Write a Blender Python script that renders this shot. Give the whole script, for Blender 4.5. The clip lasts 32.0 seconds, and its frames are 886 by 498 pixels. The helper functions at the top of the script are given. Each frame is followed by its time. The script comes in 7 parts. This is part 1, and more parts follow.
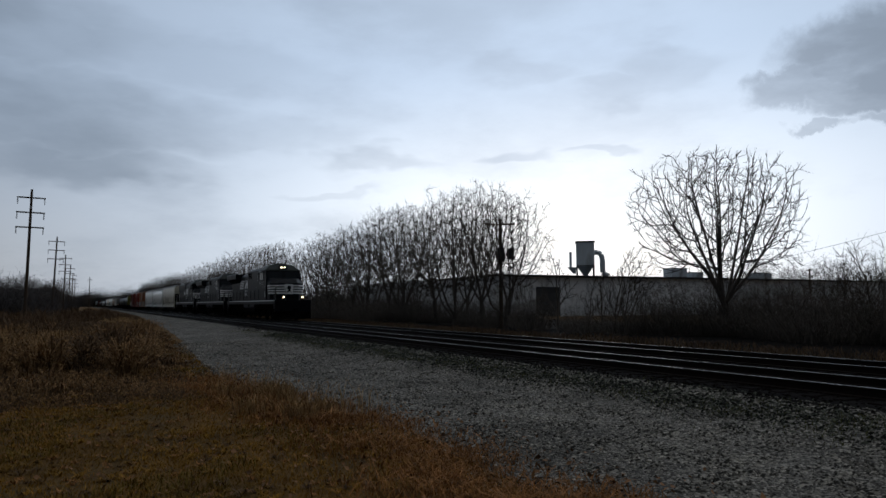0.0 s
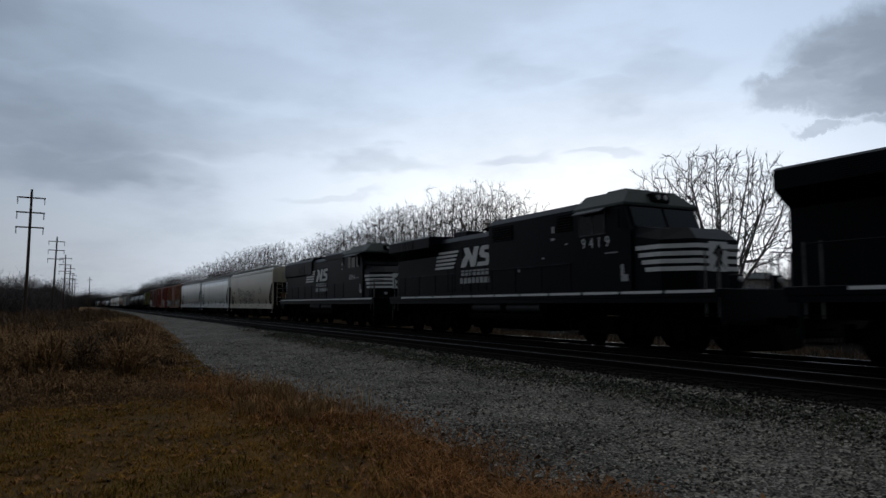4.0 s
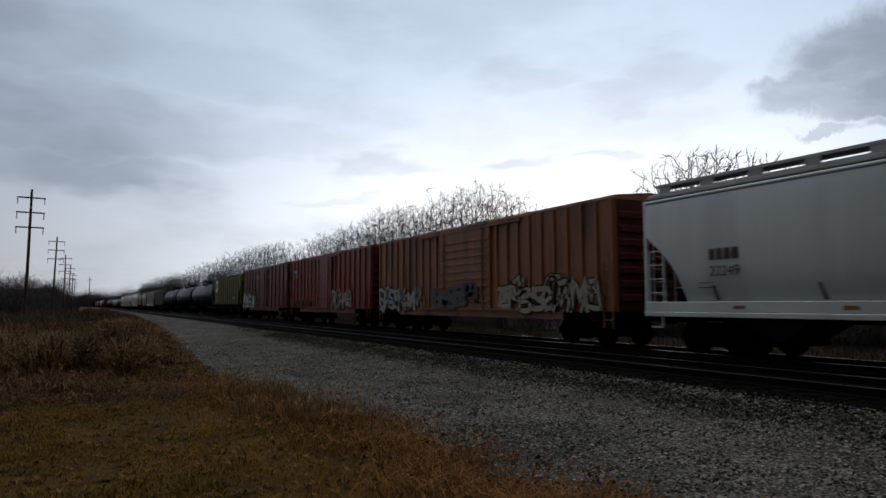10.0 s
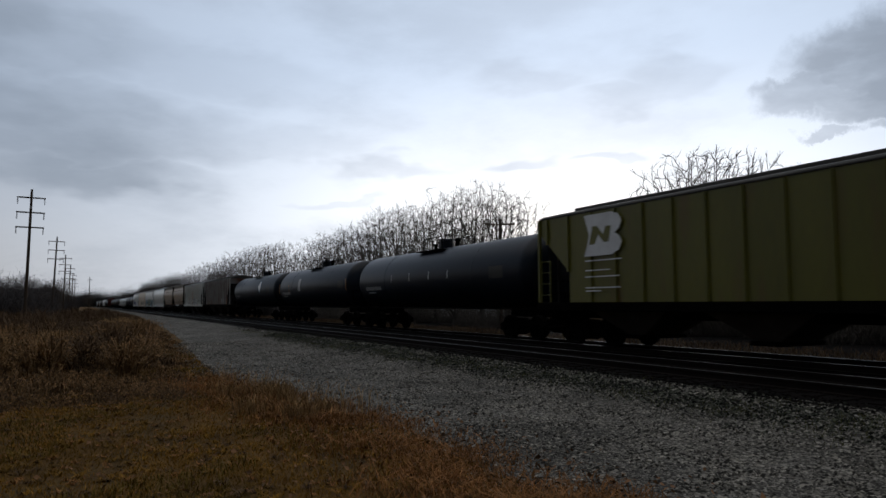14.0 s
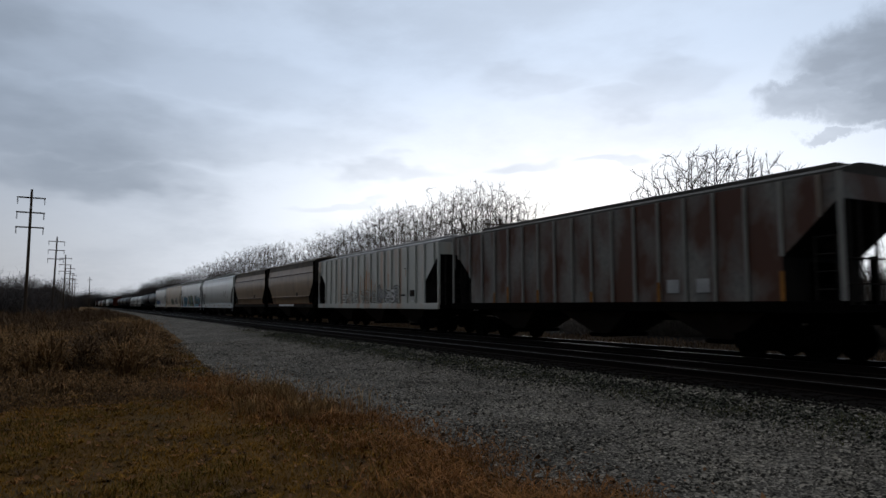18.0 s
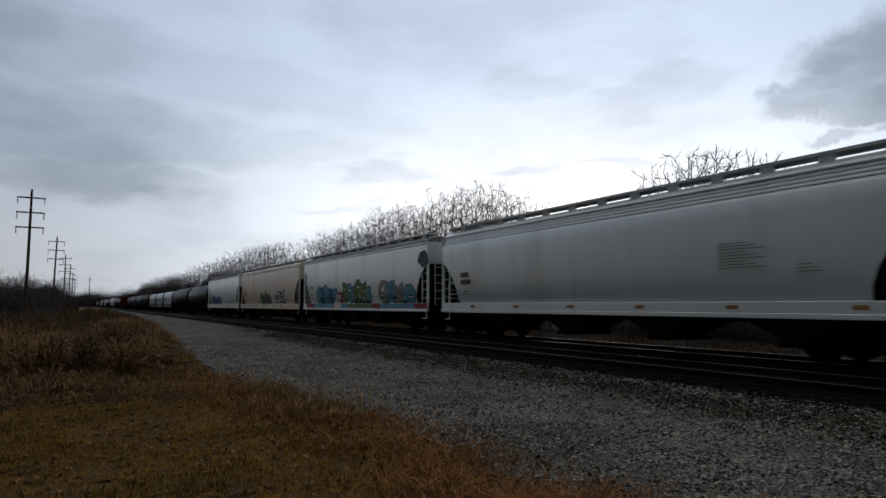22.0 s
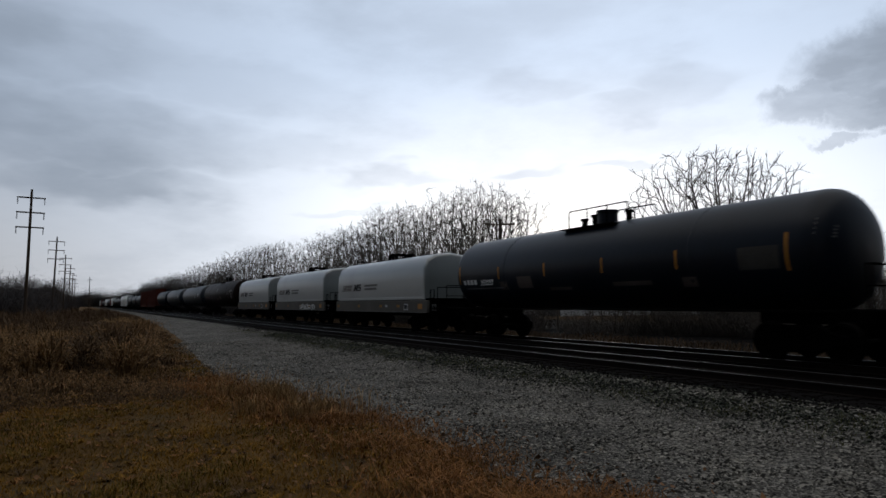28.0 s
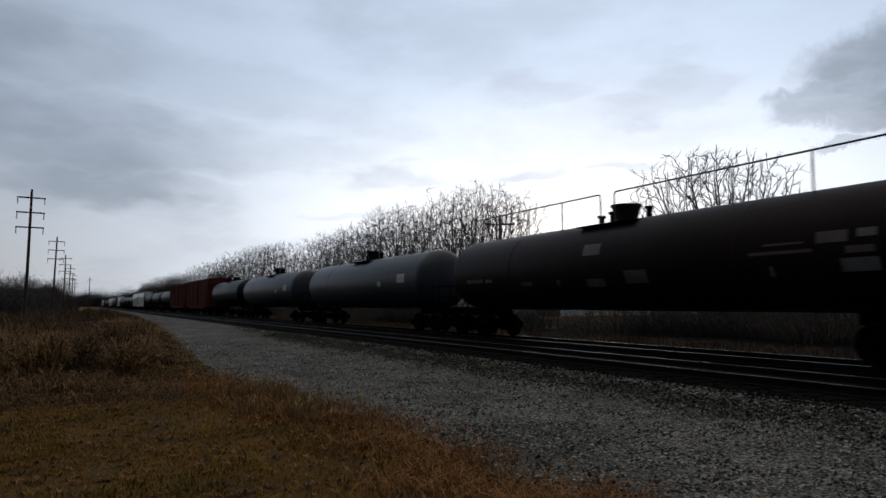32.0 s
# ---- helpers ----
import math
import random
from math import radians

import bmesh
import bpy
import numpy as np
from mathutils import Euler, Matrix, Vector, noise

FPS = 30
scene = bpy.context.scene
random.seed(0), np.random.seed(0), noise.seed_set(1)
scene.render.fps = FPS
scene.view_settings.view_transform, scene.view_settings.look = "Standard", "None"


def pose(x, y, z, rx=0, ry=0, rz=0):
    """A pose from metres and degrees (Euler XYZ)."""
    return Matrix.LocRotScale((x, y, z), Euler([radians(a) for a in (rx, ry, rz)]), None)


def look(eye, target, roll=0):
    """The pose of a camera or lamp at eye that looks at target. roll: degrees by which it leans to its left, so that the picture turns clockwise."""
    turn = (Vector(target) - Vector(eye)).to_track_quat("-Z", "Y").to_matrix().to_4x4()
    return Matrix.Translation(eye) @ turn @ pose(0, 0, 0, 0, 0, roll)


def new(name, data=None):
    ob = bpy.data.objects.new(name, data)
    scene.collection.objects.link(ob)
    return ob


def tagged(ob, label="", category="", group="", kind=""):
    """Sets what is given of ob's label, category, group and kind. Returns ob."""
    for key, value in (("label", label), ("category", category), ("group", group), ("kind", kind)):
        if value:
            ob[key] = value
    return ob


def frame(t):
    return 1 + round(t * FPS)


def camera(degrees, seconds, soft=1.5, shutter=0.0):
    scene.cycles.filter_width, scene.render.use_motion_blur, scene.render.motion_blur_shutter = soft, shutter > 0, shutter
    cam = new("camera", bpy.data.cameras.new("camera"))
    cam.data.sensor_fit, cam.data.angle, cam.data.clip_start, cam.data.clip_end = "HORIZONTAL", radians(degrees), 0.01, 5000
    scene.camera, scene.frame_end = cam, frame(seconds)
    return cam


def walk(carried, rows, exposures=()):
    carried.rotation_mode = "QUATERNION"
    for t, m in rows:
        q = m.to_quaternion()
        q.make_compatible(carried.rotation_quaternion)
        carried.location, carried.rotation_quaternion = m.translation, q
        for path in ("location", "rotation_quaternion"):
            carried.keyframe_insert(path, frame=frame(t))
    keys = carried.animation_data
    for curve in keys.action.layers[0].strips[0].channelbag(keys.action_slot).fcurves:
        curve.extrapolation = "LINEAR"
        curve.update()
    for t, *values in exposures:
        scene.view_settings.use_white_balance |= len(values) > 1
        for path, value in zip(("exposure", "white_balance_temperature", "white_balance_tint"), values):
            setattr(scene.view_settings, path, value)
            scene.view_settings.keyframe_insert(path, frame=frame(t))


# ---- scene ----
from mathutils.kdtree import KDTree

EYE = (0.0, 0.0, 1.36)
cam = camera(66.3, 32.0, soft=1.5, shutter=0.2)
YAW, PITCH = radians(28.135), radians(4.61)
AIM = (math.sin(YAW) * math.cos(PITCH), math.cos(YAW) * math.cos(PITCH), EYE[2] + math.sin(PITCH))
STAND = look(EYE, AIM, -0.21)
walk(cam, [(0.0, STAND), (32.0, STAND)], exposures=[(0.0, -0.05, 6080, 8), (3.5, -0.05, 6080, 8), (6.0, 0.12, 6330, 10), (32.0, 0.12, 6330, 10)])

# ---- sky and sun ----
SUN_ELEV, SUN_AZ = radians(7), radians(39)      # the sun stands low behind the overcast, beyond the track
SUN_DIR = (math.sin(SUN_AZ) * math.cos(SUN_ELEV), math.cos(SUN_AZ) * math.cos(SUN_ELEV), math.sin(SUN_ELEV))
world = bpy.data.worlds.new("sky")
scene.world = world
world.use_nodes = True


def link(tree, a, b):
    tree.links.new(a, b)


class Nodes:
    """Short forms for building node trees."""

    def __init__(self, tree):
        self.t, self.n = tree, tree.nodes

    def put(self, socket, v):
        if isinstance(v, (int, float)):
            socket.default_value = v
        elif isinstance(v, tuple):
            socket.default_value = v if len(socket.default_value) == len(v) else (*v, 1)
        else:
            link(self.t, v, socket)

    def maths(self, op, a, b=0.0, clamp=False):
        t = self.n.new("ShaderNodeMath")
        t.operation, t.use_clamp = op, clamp
        self.put(t.inputs[0], a)
        self.put(t.inputs[1], b)
        return t.outputs[0]

    def vec(self, op, a, b=(0.0, 0.0, 0.0)):
        t = self.n.new("ShaderNodeVectorMath")
        t.operation = op
        self.put(t.inputs[0], a)
        self.put(t.inputs[1], b)
        return t.outputs["Value"] if op in ("DOT_PRODUCT", "LENGTH", "DISTANCE") else t.outputs[0]

    def scaled(self, v, k):
        t = self.n.new("ShaderNodeVectorMath")
        t.operation = "SCALE"
        self.put(t.inputs[0], v)
        self.put(t.inputs["Scale"], k)
        return t.outputs[0]

    def smooth(self, v, lo, hi):
        t = self.n.new("ShaderNodeMapRange")
        t.interpolation_type = "SMOOTHSTEP"
        self.put(t.inputs["Value"], v)
        t.inputs["From Min"].default_value, t.inputs["From Max"].default_value = lo, hi
        return t.outputs[0]

    def mix(self, f, a, b, blend="MIX"):
        t = self.n.new("ShaderNodeMix")
        t.data_type, t.blend_type = "RGBA", blend
        self.put(t.inputs["Factor"], f)
        self.put(t.inputs[6], a)
        self.put(t.inputs[7], b)
        return t.outputs[2]

    def fbm(self, v, scale, detail=5.0, rough=0.5):
        t = self.n.new("ShaderNodeTexNoise")
        t.inputs["Scale"].default_value, t.inputs["Detail"].default_value, t.inputs["Roughness"].default_value = scale, detail, rough
        self.put(t.inputs["Vector"], v)
        return t


def build_sky():
    """High bright overcast, brightest round the veiled sun, over a clear sky that just shows through."""
    nt = world.node_tree
    nt.nodes.clear()
    g = Nodes(nt)
    out = nt.nodes.new("ShaderNodeOutputWorld")
    sky = nt.nodes.new("ShaderNodeTexSky")
    sky.sky_type = "NISHITA"
    sky.sun_disc = False
    sky.sun_elevation, sky.sun_rotation = SUN_ELEV, SUN_AZ
    clear = nt.nodes.new("ShaderNodeBackground")
    clear.inputs["Strength"].default_value = 0.05
    tc = nt.nodes.new("ShaderNodeTexCoord")
    d = g.vec("NORMALIZE", tc.outputs["Generated"])
    toward = g.maths("MAXIMUM", g.vec("DOT_PRODUCT", d, SUN_DIR), 0.0)
    sep = nt.nodes.new("ShaderNodeSeparateXYZ")
    link(nt, d, sep.inputs[0])
    up = g.smooth(sep.outputs["Z"], -0.02, 0.30)
    deck = g.mix(up, (0.355, 0.325, 0.295), (0.315, 0.37, 0.455))
    deck = g.mix(g.smooth(sep.outputs["Z"], 0.45, 0.85), deck, (0.86, 0.85, 0.83))
    deck = g.mix(g.maths("POWER", toward, 4.0), deck, (0.77, 0.89, 1.07))
    low = g.smooth(sep.outputs["Z"], 0.36, 0.10)
    deck = g.mix(g.maths("MULTIPLY", g.maths("POWER", toward, 11.0), low), deck, (1.35, 1.34, 1.33))
    # the half of the sky away from the sun is the darker one
    behind = g.smooth(g.vec("DOT_PRODUCT", d, (-math.sin(SUN_AZ), -math.cos(SUN_AZ), 0.0)), -0.55, 0.45)
    deck = g.mix(g.maths("MULTIPLY", behind, g.smooth(sep.outputs["Z"], 0.9, 0.6)), deck, g.scaled(deck, 0.15))
    bg = nt.nodes.new("ShaderNodeBackground")
    link(nt, deck, bg.inputs["Color"])
    bg.inputs["Strength"].default_value = 0.95
    link(nt, sky.outputs[0], clear.inputs["Color"])
    both = nt.nodes.new("ShaderNodeMixShader")
    both.inputs[0].default_value = 0.93
    link(nt, clear.outputs[0], both.inputs[1])
    link(nt, bg.outputs[0], both.inputs[2])
    link(nt, both.outputs[0], out.inputs["Surface"])


build_sky()
sun_data = bpy.data.lights.new("sun", "SUN")
sun_data.energy, sun_data.angle, sun_data.color = 0.35, radians(30), (1.0, 0.95, 0.9)
sun = new("sun", sun_data)
sun.matrix_world = look((0, 0, 0), (-SUN_DIR[0], -SUN_DIR[1], -SUN_DIR[2]))


def cloud_material():
    """Grey cloud, thick in a few banks and torn by noise; the overcast shows through where it is thin."""
    m = bpy.data.materials.new("cloud")
    m.use_nodes = True
    nt = m.node_tree
    nt.nodes.clear()
    g = Nodes(nt)
    tc = nt.nodes.new("ShaderNodeTexCoord")
    d = g.vec("NORMALIZE", tc.outputs["Object"])
    flat = g.vec("MULTIPLY", d, (1.0, 1.0, 2.6))
    warp = g.scaled(g.vec("SUBTRACT", g.fbm(flat, 8.0, 3.0, 0.5).outputs["Color"], (0.5, 0.5, 0.5)), 0.12)
    dw = g.vec("ADD", d, warp)
    puffs = g.scaled(g.vec("SUBTRACT", g.fbm(d, 20.0, 6.0, 0.6).outputs["Color"], (0.5, 0.5, 0.5)), 0.075)
    puffed = g.vec("ADD", d, puffs)
    total = None
    # azimuth and elevation in degrees, half width, half height, density
    for az, el, wide, high, dens in BANKS:
        az, el = radians(az), radians(el)
        c = Vector((math.sin(az) * math.cos(el), math.cos(az) * math.cos(el), math.sin(el)))
        e1 = Vector((math.cos(az), -math.sin(az), 0))
        e2 = e1.cross(c)
        heap = dens > 0.6           # a heaped bank, with a crisp billowing edge
        off = g.vec("SUBTRACT", puffed if heap else dw, tuple(c))
        u = g.maths("DIVIDE", g.vec("DOT_PRODUCT", off, tuple(e1)), math.sin(radians(wide)))
        w = g.maths("DIVIDE", g.vec("DOT_PRODUCT", off, tuple(e2)), math.sin(radians(high)))
        r = g.maths("SQRT", g.maths("ADD", g.maths("MULTIPLY", u, u), g.maths("MULTIPLY", w, w)))
        blob = g.maths("MULTIPLY", g.maths("MULTIPLY", g.smooth(r, 1.15, 0.62 if heap else 0.5), dens), g.smooth(g.vec("DOT_PRODUCT", d, tuple(c)), 0.2, 0.5))
        total = blob if total is None else g.maths("MAXIMUM", total, blob)
    field = g.smooth(g.fbm(flat, 3.2, 6.0, 0.55).outputs["Fac"], 0.40, 0.72)
    torn = g.smooth(g.fbm(flat, 7.0, 6.0, 0.6).outputs["Fac"], 0.15, 0.6)
    dens = g.maths("ADD", g.maths("MULTIPLY", total, g.maths("ADD", g.maths("MULTIPLY", torn, 0.5), 0.5)), g.maths("MULTIPLY", field, 0.42), True)
    toward = g.maths("MAXIMUM", g.vec("DOT_PRODUCT", d, SUN_DIR), 0.0)
    shade = g.mix(g.maths("POWER", toward, 20.0), (0.195, 0.232, 0.285), (0.60, 0.65, 0.74))
    em = nt.nodes.new("ShaderNodeEmission")
    link(nt, shade, em.inputs["Color"])
    clear = nt.nodes.new("ShaderNodeBsdfTransparent")
    both = nt.nodes.new("ShaderNodeMixShader")
    link(nt, g.maths("MULTIPLY", dens, 0.88), both.inputs[0])
    link(nt, clear.outputs[0], both.inputs[1])
    link(nt, em.outputs[0], both.inputs[2])
    out = nt.nodes.new("ShaderNodeOutputMaterial")
    link(nt, both.outputs[0], out.inputs["Surface"])
    return m


BANKS = (
    (62.0, 17.3, 6.4, 3.5, 0.97),
    (56.9, 15.0, 3.9, 1.7, 0.87),
    (61.0, 14.3, 4.6, 1.7, 0.9),
    (58.4, 12.2, 2.4, 0.6, 0.65),
    (63.5, 12.4, 3.0, 0.8, 0.7),
    (47.0, 18.4, 4.2, 2.2, 0.3),
    (44.0, 16.5, 4.0, 1.5, 0.3),
    (-1.2, 13.5, 15.7, 3.6, 0.38),
    (-3.7, 19.2, 12.3, 3.3, 0.30),
    (9.2, 18.2, 10.9, 2.4, 0.18),
    (14.6, 13.3, 8.1, 1.7, 0.2),
    (24.1, 11.1, 5.2, 1.3, 0.32),
    (35.7, 11.7, 3.3, 0.8, 0.4),
    (42.2, 11.3, 2.9, 0.5, 0.35),
    (19.4, 8.5, 4.4, 0.6, 0.22),
    (48.5, 17.5, 4.5, 2.6, 0.3),
    (36.2, 18.0, 5.2, 1.4, 0.25),
    (0.0, 9.7, 11.4, 1.7, 0.35),
)


# ---- materials ----
def shader(name, colour, rough=0.8, metal=0.0, spread=0.25, scale=3.0, fine=40.0, bump=0.02, hi=None, cut=None, dirt=None, dirt_scale=0.6, dirt_cut=0.55, island=False, streak=1.0, spec=0.08, coat=0.0):
    """Two scales of variation in value, an optional stain colour, fine relief. streak above 1 draws the stains out downwards."""
    m = bpy.data.materials.new(name)
    m.use_nodes = True
    nt = m.node_tree
    n = nt.nodes
    p = n["Principled BSDF"]
    p.inputs["Roughness"].default_value, p.inputs["Metallic"].default_value = rough, metal
    p.inputs["Specular IOR Level"].default_value = spec
    p.inputs["Coat Weight"].default_value, p.inputs["Coat Roughness"].default_value, p.inputs["Coat IOR"].default_value = coat, 0.3, 2.3
    tc = n.new("ShaderNodeTexCoord")
    mp = n.new("ShaderNodeMapping")
    mp.inputs["Scale"].default_value = (1, 1, 1 / streak)
    link(nt, tc.outputs["Object"], mp.inputs["Vector"])

    def noise_tex(sc, detail):
        t = n.new("ShaderNodeTexNoise")
        t.inputs["Scale"].default_value, t.inputs["Detail"].default_value = sc, detail
        link(nt, mp.outputs[0], t.inputs["Vector"])
        return t.outputs["Fac"]

    def maths(op, a, b):
        t = n.new("ShaderNodeMath")
        t.operation = op
        for i, v in enumerate((a, b)):
            if isinstance(v, float):
                t.inputs[i].default_value = v
            else:
                link(nt, v, t.inputs[i])
        return t.outputs[0]

    big, small = noise_tex(scale, 4.0), noise_tex(fine, 3.0)
    value = maths("ADD", maths("MULTIPLY", big, 0.65), maths("MULTIPLY", small, 0.35))
    if island:
        geo = n.new("ShaderNodeNewGeometry")
        value = maths("ADD", maths("MULTIPLY", value, 0.5), maths("MULTIPLY", geo.outputs["Random Per Island"], 0.5))
    ramp = n.new("ShaderNodeValToRGB")
    lo, hi = 1 - spread, hi or 1 + spread
    ramp.color_ramp.elements[0].position, ramp.color_ramp.elements[1].position = 0.3, 0.7
    if island:
        ramp.color_ramp.elements[0].position, ramp.color_ramp.elements[1].position = 0.2, 0.8
    if cut:
        ramp.color_ramp.elements[0].position, ramp.color_ramp.elements[1].position = cut
    ramp.color_ramp.elements[0].color = (*[c * lo for c in colour], 1)
    ramp.color_ramp.elements[1].color = (*[min(1, c * hi) for c in colour], 1)
    link(nt, value, ramp.inputs[0])
    colour_out = ramp.outputs[0]
    if dirt:
        mask = n.new("ShaderNodeValToRGB")
        mask.color_ramp.elements[0].position, mask.color_ramp.elements[1].position = dirt_cut, dirt_cut + 0.18
        link(nt, noise_tex(dirt_scale, 6.0), mask.inputs[0])
        mix = n.new("ShaderNodeMix")
        mix.data_type = "RGBA"
        link(nt, mask.outputs[0], mix.inputs["Factor"])
        link(nt, colour_out, mix.inputs[6])
        mix.inputs[7].default_value = (*dirt, 1)
        colour_out = mix.outputs[2]
    link(nt, colour_out, p.inputs["Base Color"])
    if bump:
        b = n.new("ShaderNodeBump")
        b.inputs["Strength"].default_value, b.inputs["Distance"].default_value = 0.6, bump
        link(nt, small, b.inputs["Height"])
        link(nt, b.outputs[0], p.inputs["Normal"])
    return m


def lamp_glow(name, colour, strength):
    m = bpy.data.materials.new(name)
    m.use_nodes = True
    p = m.node_tree.nodes["Principled BSDF"]
    p.inputs["Base Color"].default_value = (*colour, 1)
    p.inputs["Emission Color"].default_value, p.inputs["Emission Strength"].default_value = (*colour, 1), strength
    return m


SOIL = shader("dead_turf", (0.072, 0.037, 0.007), 0.95, scale=1.4, fine=26.0, spread=0.6, bump=0.05, dirt=(0.055, 0.033, 0.009), dirt_scale=0.9, dirt_cut=0.5)


def gravel_material():
    """Packed crushed stone: cells of about three centimetres, each of its own grey, over larger worn and damp patches."""
    m = bpy.data.materials.new("gravel")
    m.use_nodes = True
    nt = m.node_tree
    g = Nodes(nt)
    p = nt.nodes["Principled BSDF"]
    p.inputs["Roughness"].default_value, p.inputs["Specular IOR Level"].default_value = 0.9, 0.08
    tc = nt.nodes.new("ShaderNodeTexCoord")
    cells = nt.nodes.new("ShaderNodeTexVoronoi")
    cells.inputs["Scale"].default_value = 34.0
    link(nt, tc.outputs["Object"], cells.inputs["Vector"])
    sep = nt.nodes.new("ShaderNodeSeparateColor")
    link(nt, cells.outputs["Color"], sep.inputs[0])
    tone = g.maths("POWER", sep.outputs[0], 2.6)
    stone = g.mix(tone, (0.039, 0.0358, 0.0305), (0.27, 0.252, 0.222))
    patch = g.smooth(g.fbm(tc.outputs["Object"], 0.5, 5.0, 0.6).outputs["Fac"], 0.38, 0.66)
    colour = g.mix(patch, g.scaled(stone, 0.62), stone)
    link(nt, colour, p.inputs["Base Color"])
    b = nt.nodes.new("ShaderNodeBump")
    b.inputs["Strength"].default_value, b.inputs["Distance"].default_value = 1.0, 0.02
    b.invert = True
    link(nt, cells.outputs["Distance"], b.inputs["Height"])
    link(nt, b.outputs[0], p.inputs["Normal"])
    return m


GRAVEL = gravel_material()
STONE = shader("crushed_stone", (0.102, 0.095, 0.082), 0.85, scale=1.0, fine=30.0, spread=0.8, bump=0.0, hi=4.6, cut=(0.46, 0.92), island=True)
SHOULDER = shader("mossy_stone", (0.022, 0.0235, 0.018), 0.9, scale=1.0, fine=30.0, spread=0.8, bump=0.0, hi=4.5, cut=(0.45, 0.9), island=True)
LEAF = shader("fallen_leaf", (0.13, 0.07, 0.036), 0.85, scale=0.6, fine=4.0, spread=0.7, bump=0.0, hi=1.9, island=True)
SPROUT = shader("green_sprouts", (0.046, 0.047, 0.014), 0.9, scale=0.5, fine=3.0, spread=0.6, bump=0.0, island=True)
BALLAST = shader("near_black_ballast", (0.0055, 0.0047, 0.0044), 0.95, scale=0.8, fine=14.0, spread=0.5, bump=0.05, spec=0.02)
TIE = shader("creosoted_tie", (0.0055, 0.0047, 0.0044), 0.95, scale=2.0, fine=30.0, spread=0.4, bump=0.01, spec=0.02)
RAIL = shader("rail_rust", (0.008, 0.0055, 0.0045), 0.8, 0.0, scale=2.0, fine=40.0, bump=0.002)
RAILTOP = shader("rail_polished", (0.026, 0.025, 0.025), 0.4, 1.0, scale=0.6, fine=8.0, spread=0.2, bump=0.0)
BLADE = shader("dead_grass", (0.178, 0.092, 0.014), 0.9, scale=0.9, fine=3.0, spread=0.42, bump=0.0, island=True, dirt=(0.09, 0.05, 0.009), dirt_scale=0.8, dirt_cut=0.50)
OLIVEGRASS = shader("olive_grass", (0.105, 0.072, 0.014), 0.9, scale=0.5, fine=3.0, spread=0.6, bump=0.0, island=True)
REDGRASS = shader("russet_grass", (0.205, 0.096, 0.034), 0.9, scale=0.5, fine=3.0, spread=0.7, bump=0.0, island=True)
WEED = shader("dry_weed", (0.165, 0.097, 0.044), 0.9, scale=0.4, fine=3.0, spread=0.75, bump=0.0, island=True)
DARKWEED = shader("withered_weed", (0.082, 0.052, 0.03), 0.95, scale=0.4, fine=3.0, spread=0.7, bump=0.0, island=True)
TRACKGRASS = shader("dull_trackside_grass", (0.08, 0.052, 0.03), 0.95, scale=0.3, fine=3.0, spread=0.7, bump=0.0, island=True)
STRAWWEED = shader("pale_dry_weed", (0.19, 0.115, 0.05), 0.9, scale=0.4, fine=3.0, spread=0.7, bump=0.0, island=True)
STRAW = shader("straw_grass", (0.30, 0.19, 0.085), 0.9, scale=0.4, fine=3.0, spread=0.6, bump=0.0, island=True)
BARK = shader("bark", (0.075, 0.065, 0.058), 0.95, scale=2.0, fine=20.0, spread=0.35, bump=0.01)
TWIG = shader("twigs", (0.055, 0.047, 0.041), 0.95, scale=2.0, fine=20.0, spread=0.4, bump=0.0)
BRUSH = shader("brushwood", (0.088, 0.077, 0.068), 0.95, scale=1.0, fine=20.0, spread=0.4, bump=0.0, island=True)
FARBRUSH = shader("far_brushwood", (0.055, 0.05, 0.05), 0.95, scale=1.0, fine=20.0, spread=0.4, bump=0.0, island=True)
POLEWOOD = shader("pole_wood", (0.06, 0.045, 0.035), 0.9, scale=1.0, fine=30.0, spread=0.3, streak=6.0)
CONCRETE = shader("grey_cladding", (0.52, 0.53, 0.54), 0.8, scale=0.4, fine=8.0, spread=0.15, dirt=(0.40, 0.40, 0.40), dirt_scale=0.2, streak=4.0)
GALV = shader("galvanised", (0.50, 0.55, 0.60), 0.5, 0.2, scale=0.8, fine=10.0, spread=0.15, dirt=(0.2, 0.19, 0.18), dirt_scale=0.4, streak=3.0, spec=0.4)
DARKROOF = shader("dark_roofing", (0.04, 0.04, 0.042), 0.85, scale=0.5, fine=10.0)


# ---- mesh helpers ----
def box(bm, x0, x1, y0, y1, z0, z1):
    v = [bm.verts.new(p) for p in ((x0, y0, z0), (x1, y0, z0), (x1, y1, z0), (x0, y1, z0), (x0, y0, z1), (x1, y0, z1), (x1, y1, z1), (x0, y1, z1))]
    for f in ((3, 2, 1, 0), (4, 5, 6, 7), (0, 1, 5, 4), (1, 2, 6, 5), (2, 3, 7, 6), (3, 0, 4, 7)):
        bm.faces.new([v[i] for i in f])
    return bm


def tube(bm, a, b, r, seg=6, r2=None):
    a, b = Vector(a), Vector(b)
    q = (b - a).to_track_quat("Z", "Y")
    rings = []
    for c, rad in ((a, r), (b, r if r2 is None else r2)):
        rings.append([bm.verts.new(c + q @ Vector((rad * math.cos(2 * math.pi * i / seg), rad * math.sin(2 * math.pi * i / seg), 0))) for i in range(seg)])
    for i in range(seg):
        bm.faces.new((rings[0][i], rings[0][(i + 1) % seg], rings[1][(i + 1) % seg], rings[1][i]))
    bm.faces.new(rings[0][::-1])
    bm.faces.new(rings[1])
    return bm


